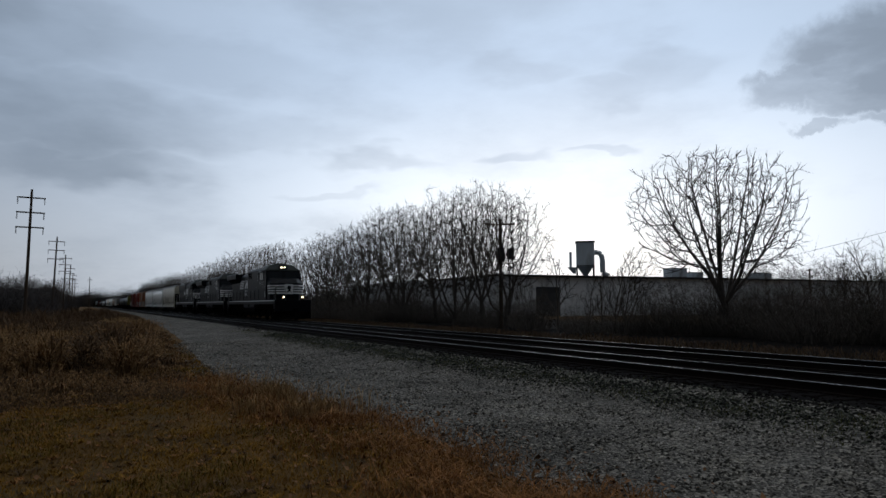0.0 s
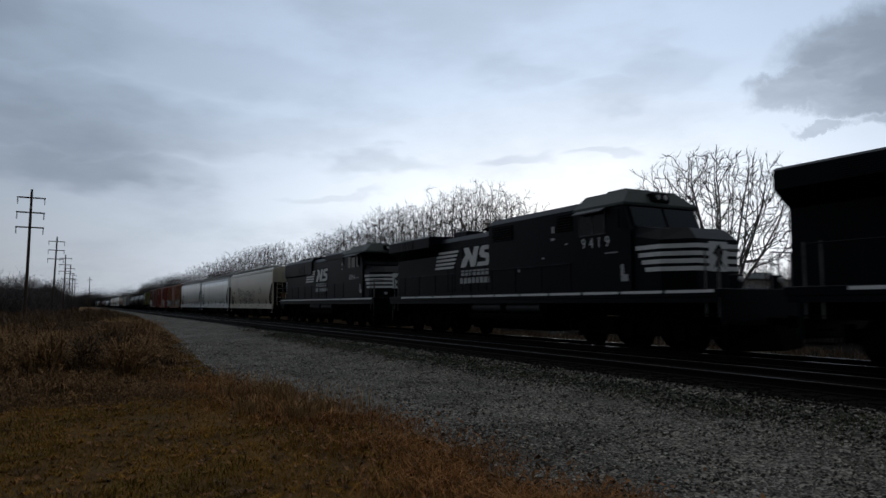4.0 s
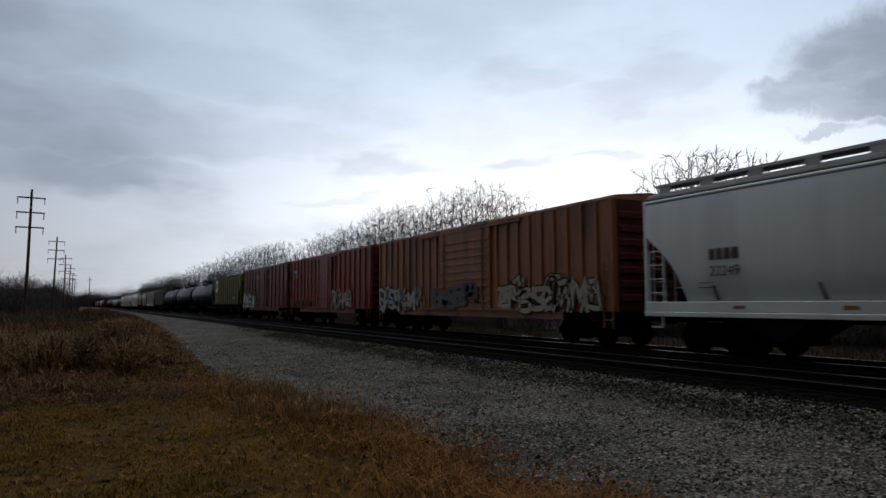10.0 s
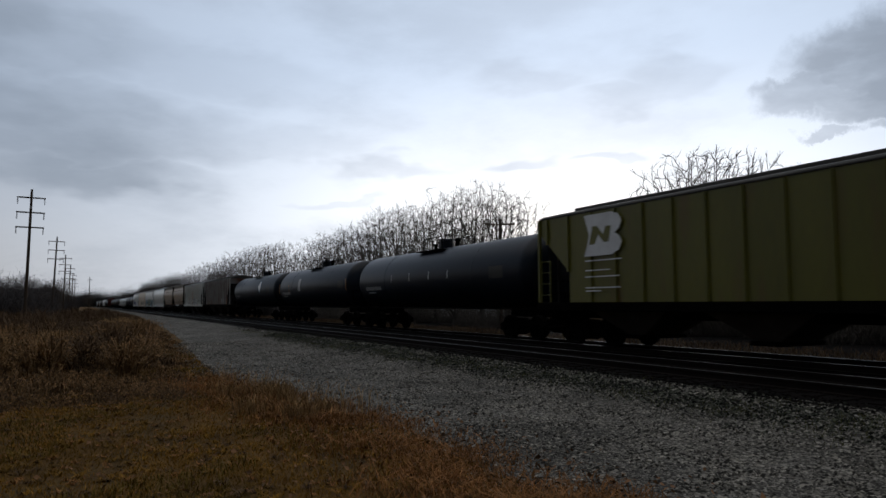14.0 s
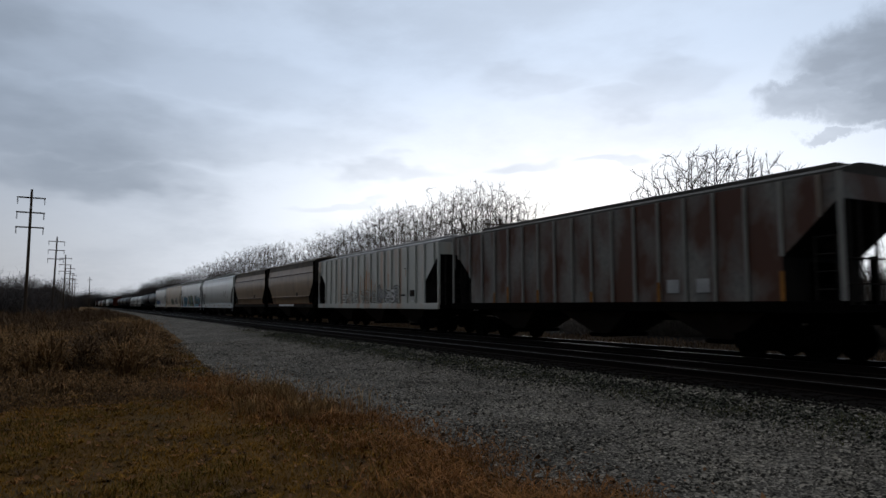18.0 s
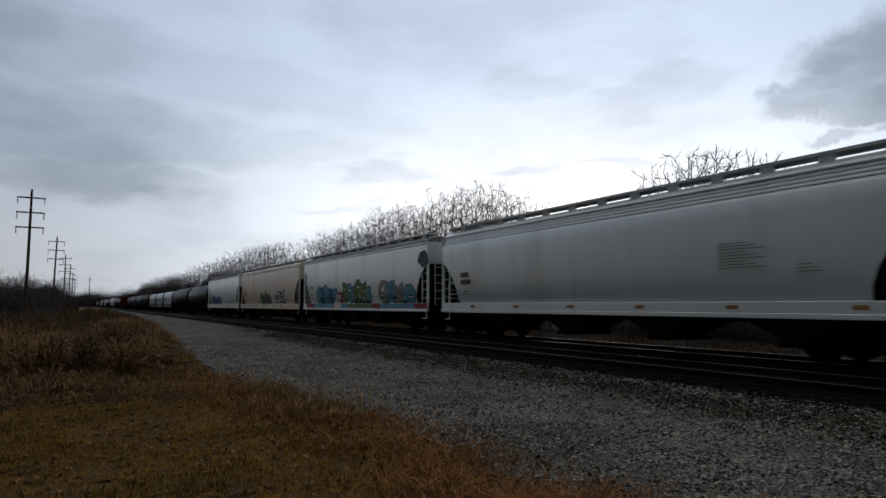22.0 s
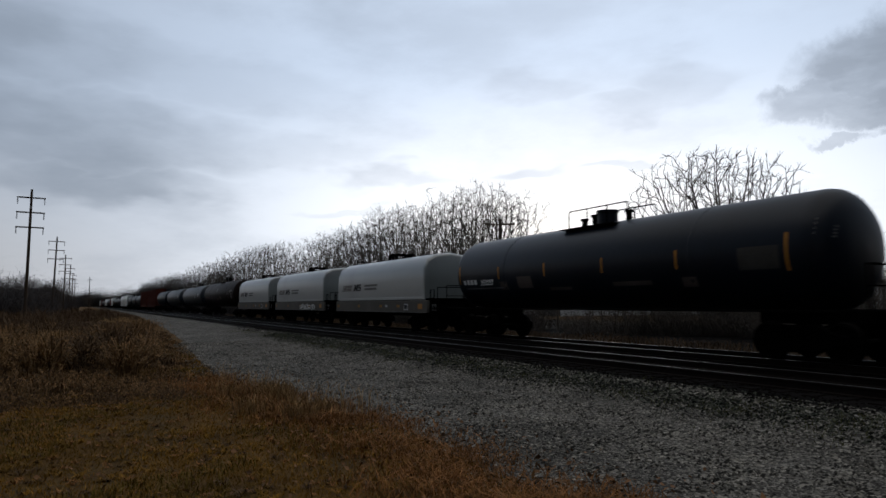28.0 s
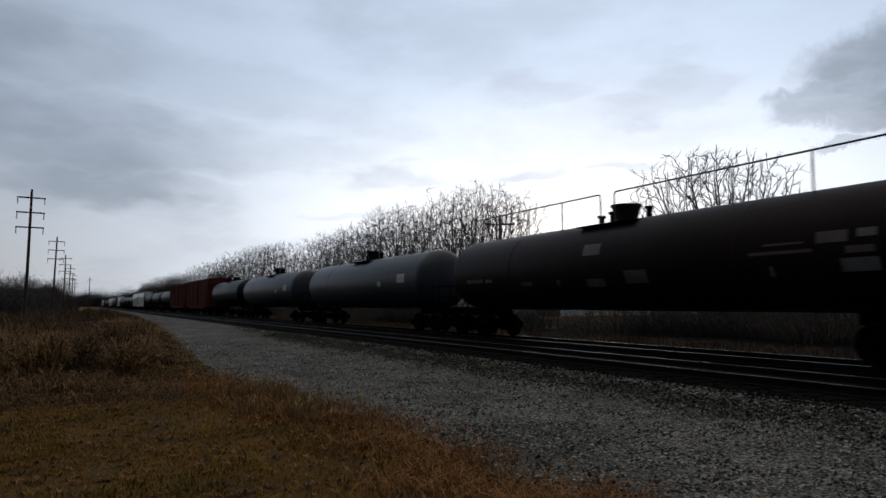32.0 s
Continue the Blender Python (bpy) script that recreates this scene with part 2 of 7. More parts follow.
def loft(bm, rings, caps=True):
    rows = [[bm.verts.new(p) for p in ring] for ring in rings]
    k = len(rows[0])
    for a, b in zip(rows, rows[1:]):
        for i in range(k):
            bm.faces.new((a[i], a[(i + 1) % k], b[(i + 1) % k], b[i]))
    if caps:
        bm.faces.new(rows[0][::-1])
        bm.faces.new(rows[-1])
    return bm


def prism(bm, outline, y0, y1):
    """An outline of (x, z) drawn out along y."""
    return loft(bm, [[(x, y0, z) for x, z in outline], [(x, y1, z) for x, z in outline]])


def slab(bm, outline, x0, x1):
    """An outline of (y, z) drawn out along x."""
    return loft(bm, [[(x0, y, z) for y, z in outline], [(x1, y, z) for y, z in outline]])


def soften(bm, width=0.02):
    bmesh.ops.bevel(bm, geom=list(bm.edges), offset=width, segments=1, affect="EDGES", clamp_overlap=True)
    return bm


def mesh_of(bm, name, material, smooth=False):
    bmesh.ops.recalc_face_normals(bm, faces=bm.faces)
    me = bpy.data.meshes.new(name)
    bm.to_mesh(me)
    bm.free()
    me.materials.append(material)
    if smooth:
        me.polygons.foreach_set("use_smooth", [True] * len(me.polygons))
        me.set_sharp_from_angle(angle=radians(40))
    return me


def part(name, bm, material, parent, label="", smooth=False):
    ob = new(name, mesh_of(bm, name, material, smooth))
    ob.parent = parent
    if label:
        ob["label"] = label
    return ob


def piece(name, me, parent, at=(0, 0, 0), rz=0.0):
    """One more object on a mesh that is shared."""
    ob = new(name, me)
    ob.parent = parent
    ob.location, ob.rotation_euler = at, (0, 0, rz)
    return ob


def thing(name, label, category, group="", kind=""):
    return tagged(new(name), label, category, group, kind)


def raw_mesh(name, verts, faces, material):
    me = bpy.data.meshes.new(name)
    me.from_pydata(verts, [], faces)
    me.materials.append(material)
    return me


B = bmesh.new


def cloud_dome(radius=4000.0):
    rows = []
    for k in range(13):
        el = radians(-3 + 93 * k / 12 - (0.5 if k == 12 else 0))
        rows.append([(radius * math.cos(el) * math.cos(6.2832 * i / 48), radius * math.cos(el) * math.sin(6.2832 * i / 48), radius * math.sin(el)) for i in range(48)])
    ob = new("backdrop_clouds", mesh_of(loft(B(), rows, False), "backdrop_clouds", cloud_material(), True))
    return tagged(ob, "drifting grey winter clouds against a pale overcast", "clouds", kind="structure")


CLOUDS = cloud_dome()

# ---- ground ----
NEAR_X, FAR_X = 11.92, 15.58          # the centre lines of the two tracks
LOW = -0.38                           # the ground beside the line; 0 is the top of the rails


def verge(y):
    """Where the turf meets the gravel."""
    return float(np.interp(y, (-30, 5, 8, 11, 15.5, 22, 44, 110, 190, 700), (3.7, 3.7, 3.85, 3.5, 2.7, 3.2, 5.0, 8.0, 8.9, 9.2)))


def ground_z(x, y):
    base = LOW + 0.05 * noise.noise((x * 0.25, y * 0.25, 0.0)) + 0.025 * noise.noise((x * 1.1, y * 1.1, 3.0))
    rise = 0.17 * min(1, max(0, (x - 7.6) / 2.4))
    return base + rise if x < 14 else LOW - 0.1


def grid_sheet(name, xs, ys, height, material):
    verts = [(x, y, height(x, y)) for y in ys for x in xs]
    k = len(xs)
    faces = [(j * k + i, j * k + i + 1, (j + 1) * k + i + 1, (j + 1) * k + i) for j in range(len(ys) - 1) for i in range(k - 1)]
    me = raw_mesh(name, verts, faces, material)
    me.polygons.foreach_set("use_smooth", [True] * len(me.polygons))
    return new(name, me)


def steps(*runs):
    out = []
    for a, b, d in runs:
        out += list(np.arange(a, b, d))
    return [float(v) for v in out] + [float(runs[-1][1])]


ground = grid_sheet("ground", steps((-2500, -400, 300), (-400, -40, 40), (-40, -12, 4), (-12, 22, 0.5), (22, 60, 4), (60, 400, 40), (400, 2500, 300)),
                    steps((-600, -30, 60), (-30, 0, 3), (0, 40, 0.5), (40, 120, 4), (120, 500, 20), (500, 4000, 350)),
                    lambda x, y: ground_z(x, y) - (0.04 if x > verge(y) + 0.2 else 0.0) if abs(x) < 30 and -30 < y < 130 else LOW - 0.12, SOIL)
tagged(ground, "brown dead winter turf and bare soil", "ground", kind="structure")

gravel_rows = steps((-30, 2, 2), (2, 40, 0.4), (40, 120, 2), (120, 900, 12))
cols = 26
gv, gf = [], []
for y in gravel_rows:
    x0 = verge(y) + 0.28 * noise.noise((0.0, y * 0.9, 1.0)) + 0.15 * noise.noise((0.0, y * 3.0, 2.0))
    for i in range(cols):
        x = x0 + (10.15 + 0.12 * noise.noise((3.0, y * 2.2, 5.0)) - x0) * i / (cols - 1)
        edge = -0.05 if i == 0 else 0.012
        gv.append((x, y, ground_z(x, y) + edge + 0.02 * noise.noise((x * 3, y * 3, 7.0))))
gf = [(j * cols + i, j * cols + i + 1, (j + 1) * cols + i + 1, (j + 1) * cols + i) for j in range(len(gravel_rows) - 1) for i in range(cols - 1)]
gravel = new("gravel_road", raw_mesh("gravel_road", gv, gf, GRAVEL))
tagged(gravel, "grey crushed stone service road beside the railway line", "gravel", kind="structure")

# the bed under both tracks, near black
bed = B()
# Past the far shoulder it is an added dark sheet in place of shaded ground.
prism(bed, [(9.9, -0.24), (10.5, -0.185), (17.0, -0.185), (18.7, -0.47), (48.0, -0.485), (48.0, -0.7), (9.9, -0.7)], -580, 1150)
ballast = tagged(new("ballast_bed", mesh_of(bed, "ballast_bed", BALLAST)), "near-black ballast under two railway tracks, with an added dark sheet beyond", "ballast", kind="structure")


def scatter_stones(name, n, place, size, material, label):
    rnd = np.random.RandomState(5 + n)
    base = np.array([(1, 0, 0), (-1, 0, 0), (0, 1, 0), (0, -1, 0), (0, 0, 1), (0, 0, -1)], float)
    tri = ((0, 2, 4), (2, 1, 4), (1, 3, 4), (3, 0, 4), (2, 0, 5), (1, 2, 5), (3, 1, 5), (0, 3, 5))
    verts, faces = [], []
    for k in range(n):
        x, y, z = place(rnd)
        s = size(rnd)
        a = rnd.rand() * 6.28
        c, d = math.cos(a), math.sin(a)
        q = base * (s * (0.6 + 0.8 * rnd.rand(6, 1))) * np.array((1.2, 0.9, 0.6))
        for vx, vy, vz in q:
            verts.append((x + c * vx - d * vy, y + d * vx + c * vy, z + vz))
        faces += [(6 * k + i, 6 * k + j, 6 * k + l) for i, j, l in tri]
    return tagged(new(name, raw_mesh(name, verts, faces, material)), label, "stones", kind="stuff")


def road_spot(r):
    y = 3.0 + 30 * r.rand() ** 2.0 if r.rand() < 0.9 else -9 + 12.2 * r.rand()
    x = verge(y) - 0.35 + (10.55 - verge(y)) * r.rand()
    return x, y, (ground_z(x, y) if x < 10.1 else -0.2) + 0.012


scatter_stones("gravel_stones", 95000, road_spot, lambda r: 0.007 + 0.024 * r.rand() ** 2.6, STONE, "loose grey crushed stones on the gravel road")


def shoulder_spot(r):
    y = -9 + 46 * r.rand() ** 1.2
    x = 9.2 + 0.45 * r.normal()
    return x, y, (ground_z(x, y) if x < 10.1 else -0.2) + 0.015


scatter_stones("shoulder_stones", 26000, shoulder_spot, lambda r: 0.014 + 0.03 * r.rand() ** 1.6, SHOULDER, "coarse dark mossy stones along the ballast's foot")


def bed_spot(r):
    y = -9 + 57 * r.rand() ** 1.3
    x = 9.0 + 9.2 * r.rand() ** 0.9
    return x, y, -0.18 if x > 10.1 else ground_z(x, y) + 0.015


scatter_stones("ballast_stones", 22000, bed_spot, lambda r: 0.02 + 0.025 * r.rand(), BALLAST, "near-black ballast stones between the ties")


# ---- tracks ----
def rail_mesh(top):
    bm = B()
    if top:
        prism(bm, [(-0.035, -0.004), (-0.03, 0.0), (0.03, 0.0), (0.035, -0.004)], -580, 1150)
        return mesh_of(bm, "running_surface", RAILTOP)
    prism(bm, [(-0.07, -0.17), (0.07, -0.17), (0.07, -0.155), (0.012, -0.14), (0.012, -0.045), (0.036, -0.035), (0.036, -0.005), (-0.036, -0.005), (-0.036, -0.035), (-0.012, -0.045), (-0.012, -0.14), (-0.07, -0.155)], -580, 1150)
    return mesh_of(bm, "rail", RAIL)


RAIL_ME, RAILTOP_ME = rail_mesh(False), rail_mesh(True)
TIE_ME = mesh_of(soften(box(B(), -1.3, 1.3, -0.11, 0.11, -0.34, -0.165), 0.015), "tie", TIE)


def railway_track(cx):
    track = thing("railway_track", "railway track of two polished steel rails on dark wooden ties", "railway track", "tracks", "structure")
    track.location = (cx, 0, 0)
    for sx in (-0.7525, 0.7525):
        rail = piece("rail", RAIL_ME, track, (sx, 0, 0))
        piece("running_surface", RAILTOP_ME, rail)["label"] = "bright polished rail head"
    y = -4.0
    while y < 70:
        tie = piece("tie", TIE_ME, track, (random.uniform(-0.03, 0.03), y, random.uniform(-0.01, 0.004)), random.uniform(-0.015, 0.015))
        y += 0.56
    far = B()
    y0 = -4.56
    while y0 > -300:
        box(far, -1.3, 1.3, y0 - 0.11, y0 + 0.11, -0.34, -0.165)
        y0 -= 0.56
    while y < 420:
        box(far, -1.3, 1.3, y - 0.11, y + 0.11, -0.34, -0.165)
        y += 0.56
    tagged(part("far_ties", far, TIE, track), kind="stuff")
    return track


for cx in (NEAR_X, FAR_X):
    railway_track(cx)


# ---- grasses ----
FLOOR = LOW - 0.12

def blades(name, n, place, height, width, lean, material, label):
    """Bent blades: two quads and a tip each, in one sheet of stuff."""
    rnd = np.random.RandomState(11 + n)
    verts, faces = [], []
    for k in range(n):
        x, y, z = place(rnd)
        h, w = height(rnd, x, y), width * (0.6 + 0.8 * rnd.rand())
        a, b = rnd.rand() * 6.28, rnd.rand() * 6.28
        lx, ly = math.cos(a) * lean * h * rnd.rand(), math.sin(a) * lean * h * rnd.rand()
        wx, wy = math.cos(b) * w, math.sin(b) * w
        i = len(verts)
        verts += [(x - wx, y - wy, z - 0.03), (x + wx, y + wy, z - 0.03), (x - wx * 0.7 + lx * 0.4, y - wy * 0.7 + ly * 0.4, z + h * 0.6), (x + wx * 0.7 + lx * 0.4, y + wy * 0.7 + ly * 0.4, z + h * 0.6), (x + lx * 1.3, y + ly * 1.3, z + h * 0.93)]
        faces += [(i, i + 1, i + 3, i + 2), (i + 2, i + 3, i + 4)]
    return tagged(new(name, raw_mesh(name, verts, faces, material)), label, "grass", kind="stuff")


def clump(x, y, sc=0.6, seed=0.0):
    return 0.5 + 0.5 * noise.noise((x * sc, y * sc, seed))


def turf_spot(r):
    while True:
        near = r.rand() < 0.8
        y = 3.5 + 22 * r.rand() ** 1.8 if near else -9 + 13 * r.rand()
        x = -9 + r.rand() * 13.4
        if x < verge(y) + 0.1 and (abs(x - y * 0.53) < y * 0.75 + 1.5 or not near) and r.rand() < 0.5 + 0.7 * clump(x, y):
            return x, y, ground_z(x, y)


blades("turf_grass", 150000, turf_spot, lambda r, x, y: (0.03 + 0.06 * r.rand()) * (0.2 + 1.3 * clump(x, y, 1.6, 2.0) ** 1.5), 0.0045, 2.6, BLADE, "short matted dead lawn grass, straw brown with olive patches")


def olive_spot(r):
    while True:
        x, y, z = turf_spot(r)
        if clump(x, y, 0.55, 21.0) > 0.56:
            return x, y, z


blades("olive_grass", 22000, olive_spot, lambda r, x, y: (0.04 + 0.07 * r.rand()) * (0.4 + clump(x, y, 1.1, 2.0)), 0.006, 1.4, OLIVEGRASS, "short olive green grass in patches of the lawn")


def fringe_spot(r):
    while True:
        y = 3.8 + 13 * r.rand() ** 1.5
        x = verge(y) + r.normal() * 0.5 - 0.3 + 0.5 * noise.noise((0.0, y * 0.8, 31.0))
        if x < verge(y) + 0.9 and r.rand() < 0.2 + clump(x, y, 1.3, 13.0) ** 2 * 1.6:
            return x, y, ground_z(x, y)


blades("fringe_grass", 16000, fringe_spot, lambda r, x, y: (0.06 + 0.12 * r.rand()) * (0.4 + clump(x, y, 1.2, 5.0)), 0.006, 1.9, REDGRASS, "russet dry grass along the edge of the gravel")


def weed_clumps(name, n, reach, material, label, seed, tall):
    """Clumps of stiff dry stems that lean out from one root, with small seed heads."""
    r = np.random.RandomState(seed)
    verts, faces = [], []
    for k in range(n):
        while True:
            y = reach[0] + (reach[1] - reach[0]) * r.rand() ** 1.5
            x = max(-14.0, -0.11 * y - 2.5) + (verge(y) + 0.11 * y + 2.5) * r.rand()
            if x < verge(y) - 0.25 - (0.6 if y < 19 else 0) and r.rand() < clump(x, y, 0.3, 9.0) + 0.15:
                break
        z = ground_z(x, y) if y < 130 else FLOOR
        size = tall * (0.35 + 0.75 * r.rand()) * (0.45 + 0.8 * clump(x, y, 0.25, 4.0)) * min(1.0, max(0.3, (y - 13.5) / 7)) * min(1.0, max(0.22, (verge(y) - x) / 3.2))
        for s in range(int(34 + 30 * r.rand())):
            a, out = r.rand() * 6.28, size * (0.15 + 0.5 * r.rand())
            h = size * (0.5 + 0.6 * r.rand())
            w = 0.006 + 0.008 * r.rand()
            bx, by = x + 0.12 * r.normal(), y + 0.12 * r.normal()
            ux, uy = -math.sin(a) * w, math.cos(a) * w
            mx, my = bx + math.cos(a) * out * 0.45, by + math.sin(a) * out * 0.45
            ex, ey = bx + math.cos(a) * out * 1.2, by + math.sin(a) * out * 1.2
            i = len(verts)
            verts += [(bx - ux, by - uy, z - 0.04), (bx + ux, by + uy, z - 0.04), (mx - ux, my - uy, z + h * 0.7), (mx + ux, my + uy, z + h * 0.7), (ex, ey, z + h * (0.75 + 0.35 * r.rand()))]
            faces += [(i, i + 1, i + 3, i + 2), (i + 2, i + 3, i + 4)]
    return tagged(new(name, raw_mesh(name, verts, faces, material)), label, "weeds", kind="stuff")


weed_clumps("tall_weeds", 430, (15, 40), WEED, "tall tangled dry brown weeds", 71, 1.15)
weed_clumps("dark_weeds", 560, (20, 75), DARKWEED, "dark withered weed stalks among the dry grass", 72, 1.0)
weed_clumps("far_weeds", 600, (55, 210), DARKWEED, "rough dark growth along the field", 73, 1.6)


def leaf_clumps(name, n, material, label, seed):
    """Low mounds of withered leaves on bent stems."""
    r = np.random.RandomState(seed)
    verts, faces = [], []
    while n:
        y = 13.5 + 30 * r.rand() ** 1.4
        x = max(-10.0, -0.11 * y - 2.5) + (verge(y) + 0.11 * y + 2.5) * r.rand()
        if x > verge(y) - 0.7 or r.rand() > clump(x, y, 0.35, 17.0) + 0.1:
            continue
        n -= 1
        z, wide = ground_z(x, y), 0.25 + 0.5 * r.rand()
        tall = wide * (0.7 + 0.9 * r.rand()) * min(1.0, max(0.4, (y - 12) / 6)) * min(1.0, max(0.35, (verge(y) - x) / 2.5))
        for k in range(int(70 + 80 * r.rand())):
            a, q, e = r.rand() * 6.28, r.rand() ** 0.5, r.rand()
            c = Vector((x + wide * q * math.cos(a), y + wide * q * math.sin(a), z + tall * e * (1.15 - q * 0.8)))
            u = Vector(r.normal(size=3)).normalized() * (0.013 + 0.02 * r.rand())
            v = u.orthogonal().normalized() * u.length * (0.35 + 0.4 * r.rand())
            i = len(verts)
            verts += [tuple(c - u), tuple(c + v), tuple(c + u + Vector((0, 0, -0.02))), tuple(c - v)]
            faces.append((i, i + 1, i + 2, i + 3))
    return tagged(new(name, raw_mesh(name, verts, faces, material)), label, "weeds", kind="stuff")


leaf_clumps("leafy_weeds", 620, WEED, "mounds of withered brown leaves", 81)
leaf_clumps("dark_leafy_weeds", 420, DARKWEED, "mounds of dark withered leaves", 82)


def weed_mounds(name, spots, material, label, seed, size):
    """Bushy weeds: stems that rise from one root, arch out and hang, with seed heads along their ends."""
    r = np.random.RandomState(seed)
    verts, faces = [], []
    for x, y in spots:
        z, big = ground_z(x, y), size * (0.7 + 0.5 * r.rand())
        for k in range(230):
            a, out = r.rand() * 6.28, big * (0.1 + 0.75 * r.rand() ** 0.8)
            h, w = big * (0.45 + 0.6 * r.rand()), 0.006 + 0.006 * r.rand()
            ca, sa = math.cos(a), math.sin(a)
            ux, uy = -sa * w, ca * w
            bx, by = x + 0.15 * r.normal(), y + 0.15 * r.normal()
            pts = [(0.0, -0.04), (0.3 * out, h * 0.62), (0.68 * out, h * 0.97), (out, h * (0.82 + 0.2 * r.rand()))]
            i = len(verts)
            for d, up in pts[:3]:
                verts += [(bx + ca * d - ux, by + sa * d - uy, z + up), (bx + ca * d + ux, by + sa * d + uy, z + up)]
            verts.append((bx + ca * out, by + sa * out, z + pts[3][1]))
            faces += [(i, i + 1, i + 3, i + 2), (i + 2, i + 3, i + 5, i + 4), (i + 4, i + 5, i + 6)]
            for j in range(4):
                q = 0.55 + 0.5 * r.rand()
                c = Vector((bx + ca * out * q, by + sa * out * q, z + h * (0.72 + 0.28 * r.rand())))
                u = Vector(r.normal(size=3)).normalized() * (0.018 + 0.022 * r.rand())
                v = u.orthogonal().normalized() * u.length * 0.5
                i = len(verts)
                verts += [tuple(c - u), tuple(c + v), tuple(c + u), tuple(c - v)]
                faces.append((i, i + 1, i + 2, i + 3))
    return tagged(new(name, raw_mesh(name, verts, faces, material)), label, "weeds", kind="stuff")


def mound_spots(n, seed, y0, y1):
    r, out = random.Random(seed), []
    while len(out) < n:
        y = r.uniform(y0, y1)
        x = r.uniform(-0.09 * y - 1.0, verge(y) - 1.3)
        if all(math.hypot(x - a, y - b) > 0.8 for a, b in out):
            out.append((x, y))
    return out


weed_mounds("bushy_weeds", mound_spots(34, 5, 17.5, 34), WEED, "bushy dry brown weeds with hanging seed heads", 84, 1.0)
weed_mounds("dark_bushy_weeds", mound_spots(20, 6, 18.5, 36), DARKWEED, "bushy dark withered weeds", 85, 1.0)
weed_mounds("pale_bushy_weeds", mound_spots(7, 8, 18, 34), STRAWWEED, "bushy pale straw-coloured weeds", 86, 0.9)


def sprout_spot(r):
    while True:
        y = 5 + 40 * r.rand() ** 1.4
        x = 9.0 + 0.5 * r.normal()
        if r.rand() < clump(x, y, 0.9, 41.0) ** 3 * 2:
            return x, y, ground_z(min(x, 10.1), y)


blades("sprouts", 5000, sprout_spot, lambda r, x, y: 0.03 + 0.07 * r.rand(), 0.006, 1.6, SPROUT, "thin green weeds among the stones by the line")


def tufts(name, n, material, label, seed, size):
    """Small tufts of grass: blades that fan out from one root and lie over."""
    r = np.random.RandomState(seed)
    verts, faces = [], []
    for k in range(n):
        x, y, z = turf_spot(r)
        big = size * (0.5 + 1.0 * r.rand())
        for s in range(16):
            a, ln = r.rand() * 6.28, big * (0.6 + 0.7 * r.rand())
            w = 0.004 + 0.004 * r.rand()
            rise = 0.25 + 0.7 * r.rand()
            cx, cy = math.cos(a), math.sin(a)
            ux, uy = -cy * w, cx * w
            i = len(verts)
            verts += [(x - ux, y - uy, z - 0.01), (x + ux, y + uy, z - 0.01), (x + cx * ln * 0.5 - ux, y + cy * ln * 0.5 - uy, z + ln * 0.55 * rise), (x + cx * ln * 0.5 + ux, y + cy * ln * 0.5 + uy, z + ln * 0.55 * rise), (x + cx * ln, y + cy * ln, z + ln * 0.4 * rise)]
            faces += [(i, i + 1, i + 3, i + 2), (i + 2, i + 3, i + 4)]
    return tagged(new(name, raw_mesh(name, verts, faces, material)), label, "grass", kind="stuff")


tufts("straw_tufted_grass", 2600, BLADE, "small straw-coloured tufts in the lawn", 91, 0.09)
tufts("brown_tufted_grass", 1100, DARKWEED, "small dark brown tufts in the lawn", 92, 0.08)
tufts("russet_tufted_grass", 1100, REDGRASS, "small russet tufts in the lawn", 93, 0.08)


def leaf_litter(name, n, seed):
    """Fallen leaves, curled, on the turf and along the edge of the gravel."""
    r = np.random.RandomState(seed)
    verts, faces = [], []
    for k in range(n):
        if r.rand() < 0.5:
            x, y, z = turf_spot(r)
        else:
            y = 3.8 + 14 * r.rand() ** 1.4
            x = verge(y) + r.normal() * 0.7
            z = ground_z(x, y) + 0.01
        c = Vector((x, y, z + 0.015 + 0.03 * r.rand()))
        a, ln = r.rand() * 6.28, 0.016 + 0.026 * r.rand()
        u = Vector((math.cos(a) * ln, math.sin(a) * ln, 0.012 * r.normal()))
        v = Vector((-math.sin(a) * ln * 0.6, math.cos(a) * ln * 0.6, 0.012 * r.normal()))
        i = len(verts)
        verts += [tuple(c - u), tuple(c - v * 0.9 + Vector((0, 0, 0.01))), tuple(c + u), tuple(c + v)]
        faces.append((i, i + 1, i + 2, i + 3))
    return tagged(new(name, raw_mesh(name, verts, faces, LEAF)), "curled brown fallen leaves on turf and gravel", "leaves", kind="stuff")


leaf_litter("fallen_leaves", 5200, 95)


def straw_spot(r):
    y = 27 + 30 * r.rand()
    x = verge(y) - 2.9 + r.normal() * 0.6
    return min(x, verge(y) - 0.6), y, LOW


blades("straw_tufts", 3500, straw_spot, lambda r, x, y: 0.4 + 0.65 * r.rand(), 0.012, 0.7, STRAW, "tufts of tall pale straw grass")


def stalk_spot(r):
    y = 9.5 + 7 * r.rand()
    x = verge(y) + 0.1 + r.normal() * 0.35
    return x, y, ground_z(x, y)


blades("pale_stalks", 320, stalk_spot, lambda r, x, y: 0.2 + 0.4 * r.rand(), 0.004, 0.6, STRAW, "thin pale stalks at the edge of the gravel")


def fringe_tuft_spot(r):
    k = r.randint(7)
    x, y = 3.0 + 0.55 * math.sin(2.3 * k), 10.4 + 0.55 * k + 0.4 * math.sin(5.1 * k)
    x, y = x + r.normal() * 0.14, y + r.normal() * 0.3
    return x, y, ground_z(x, y)


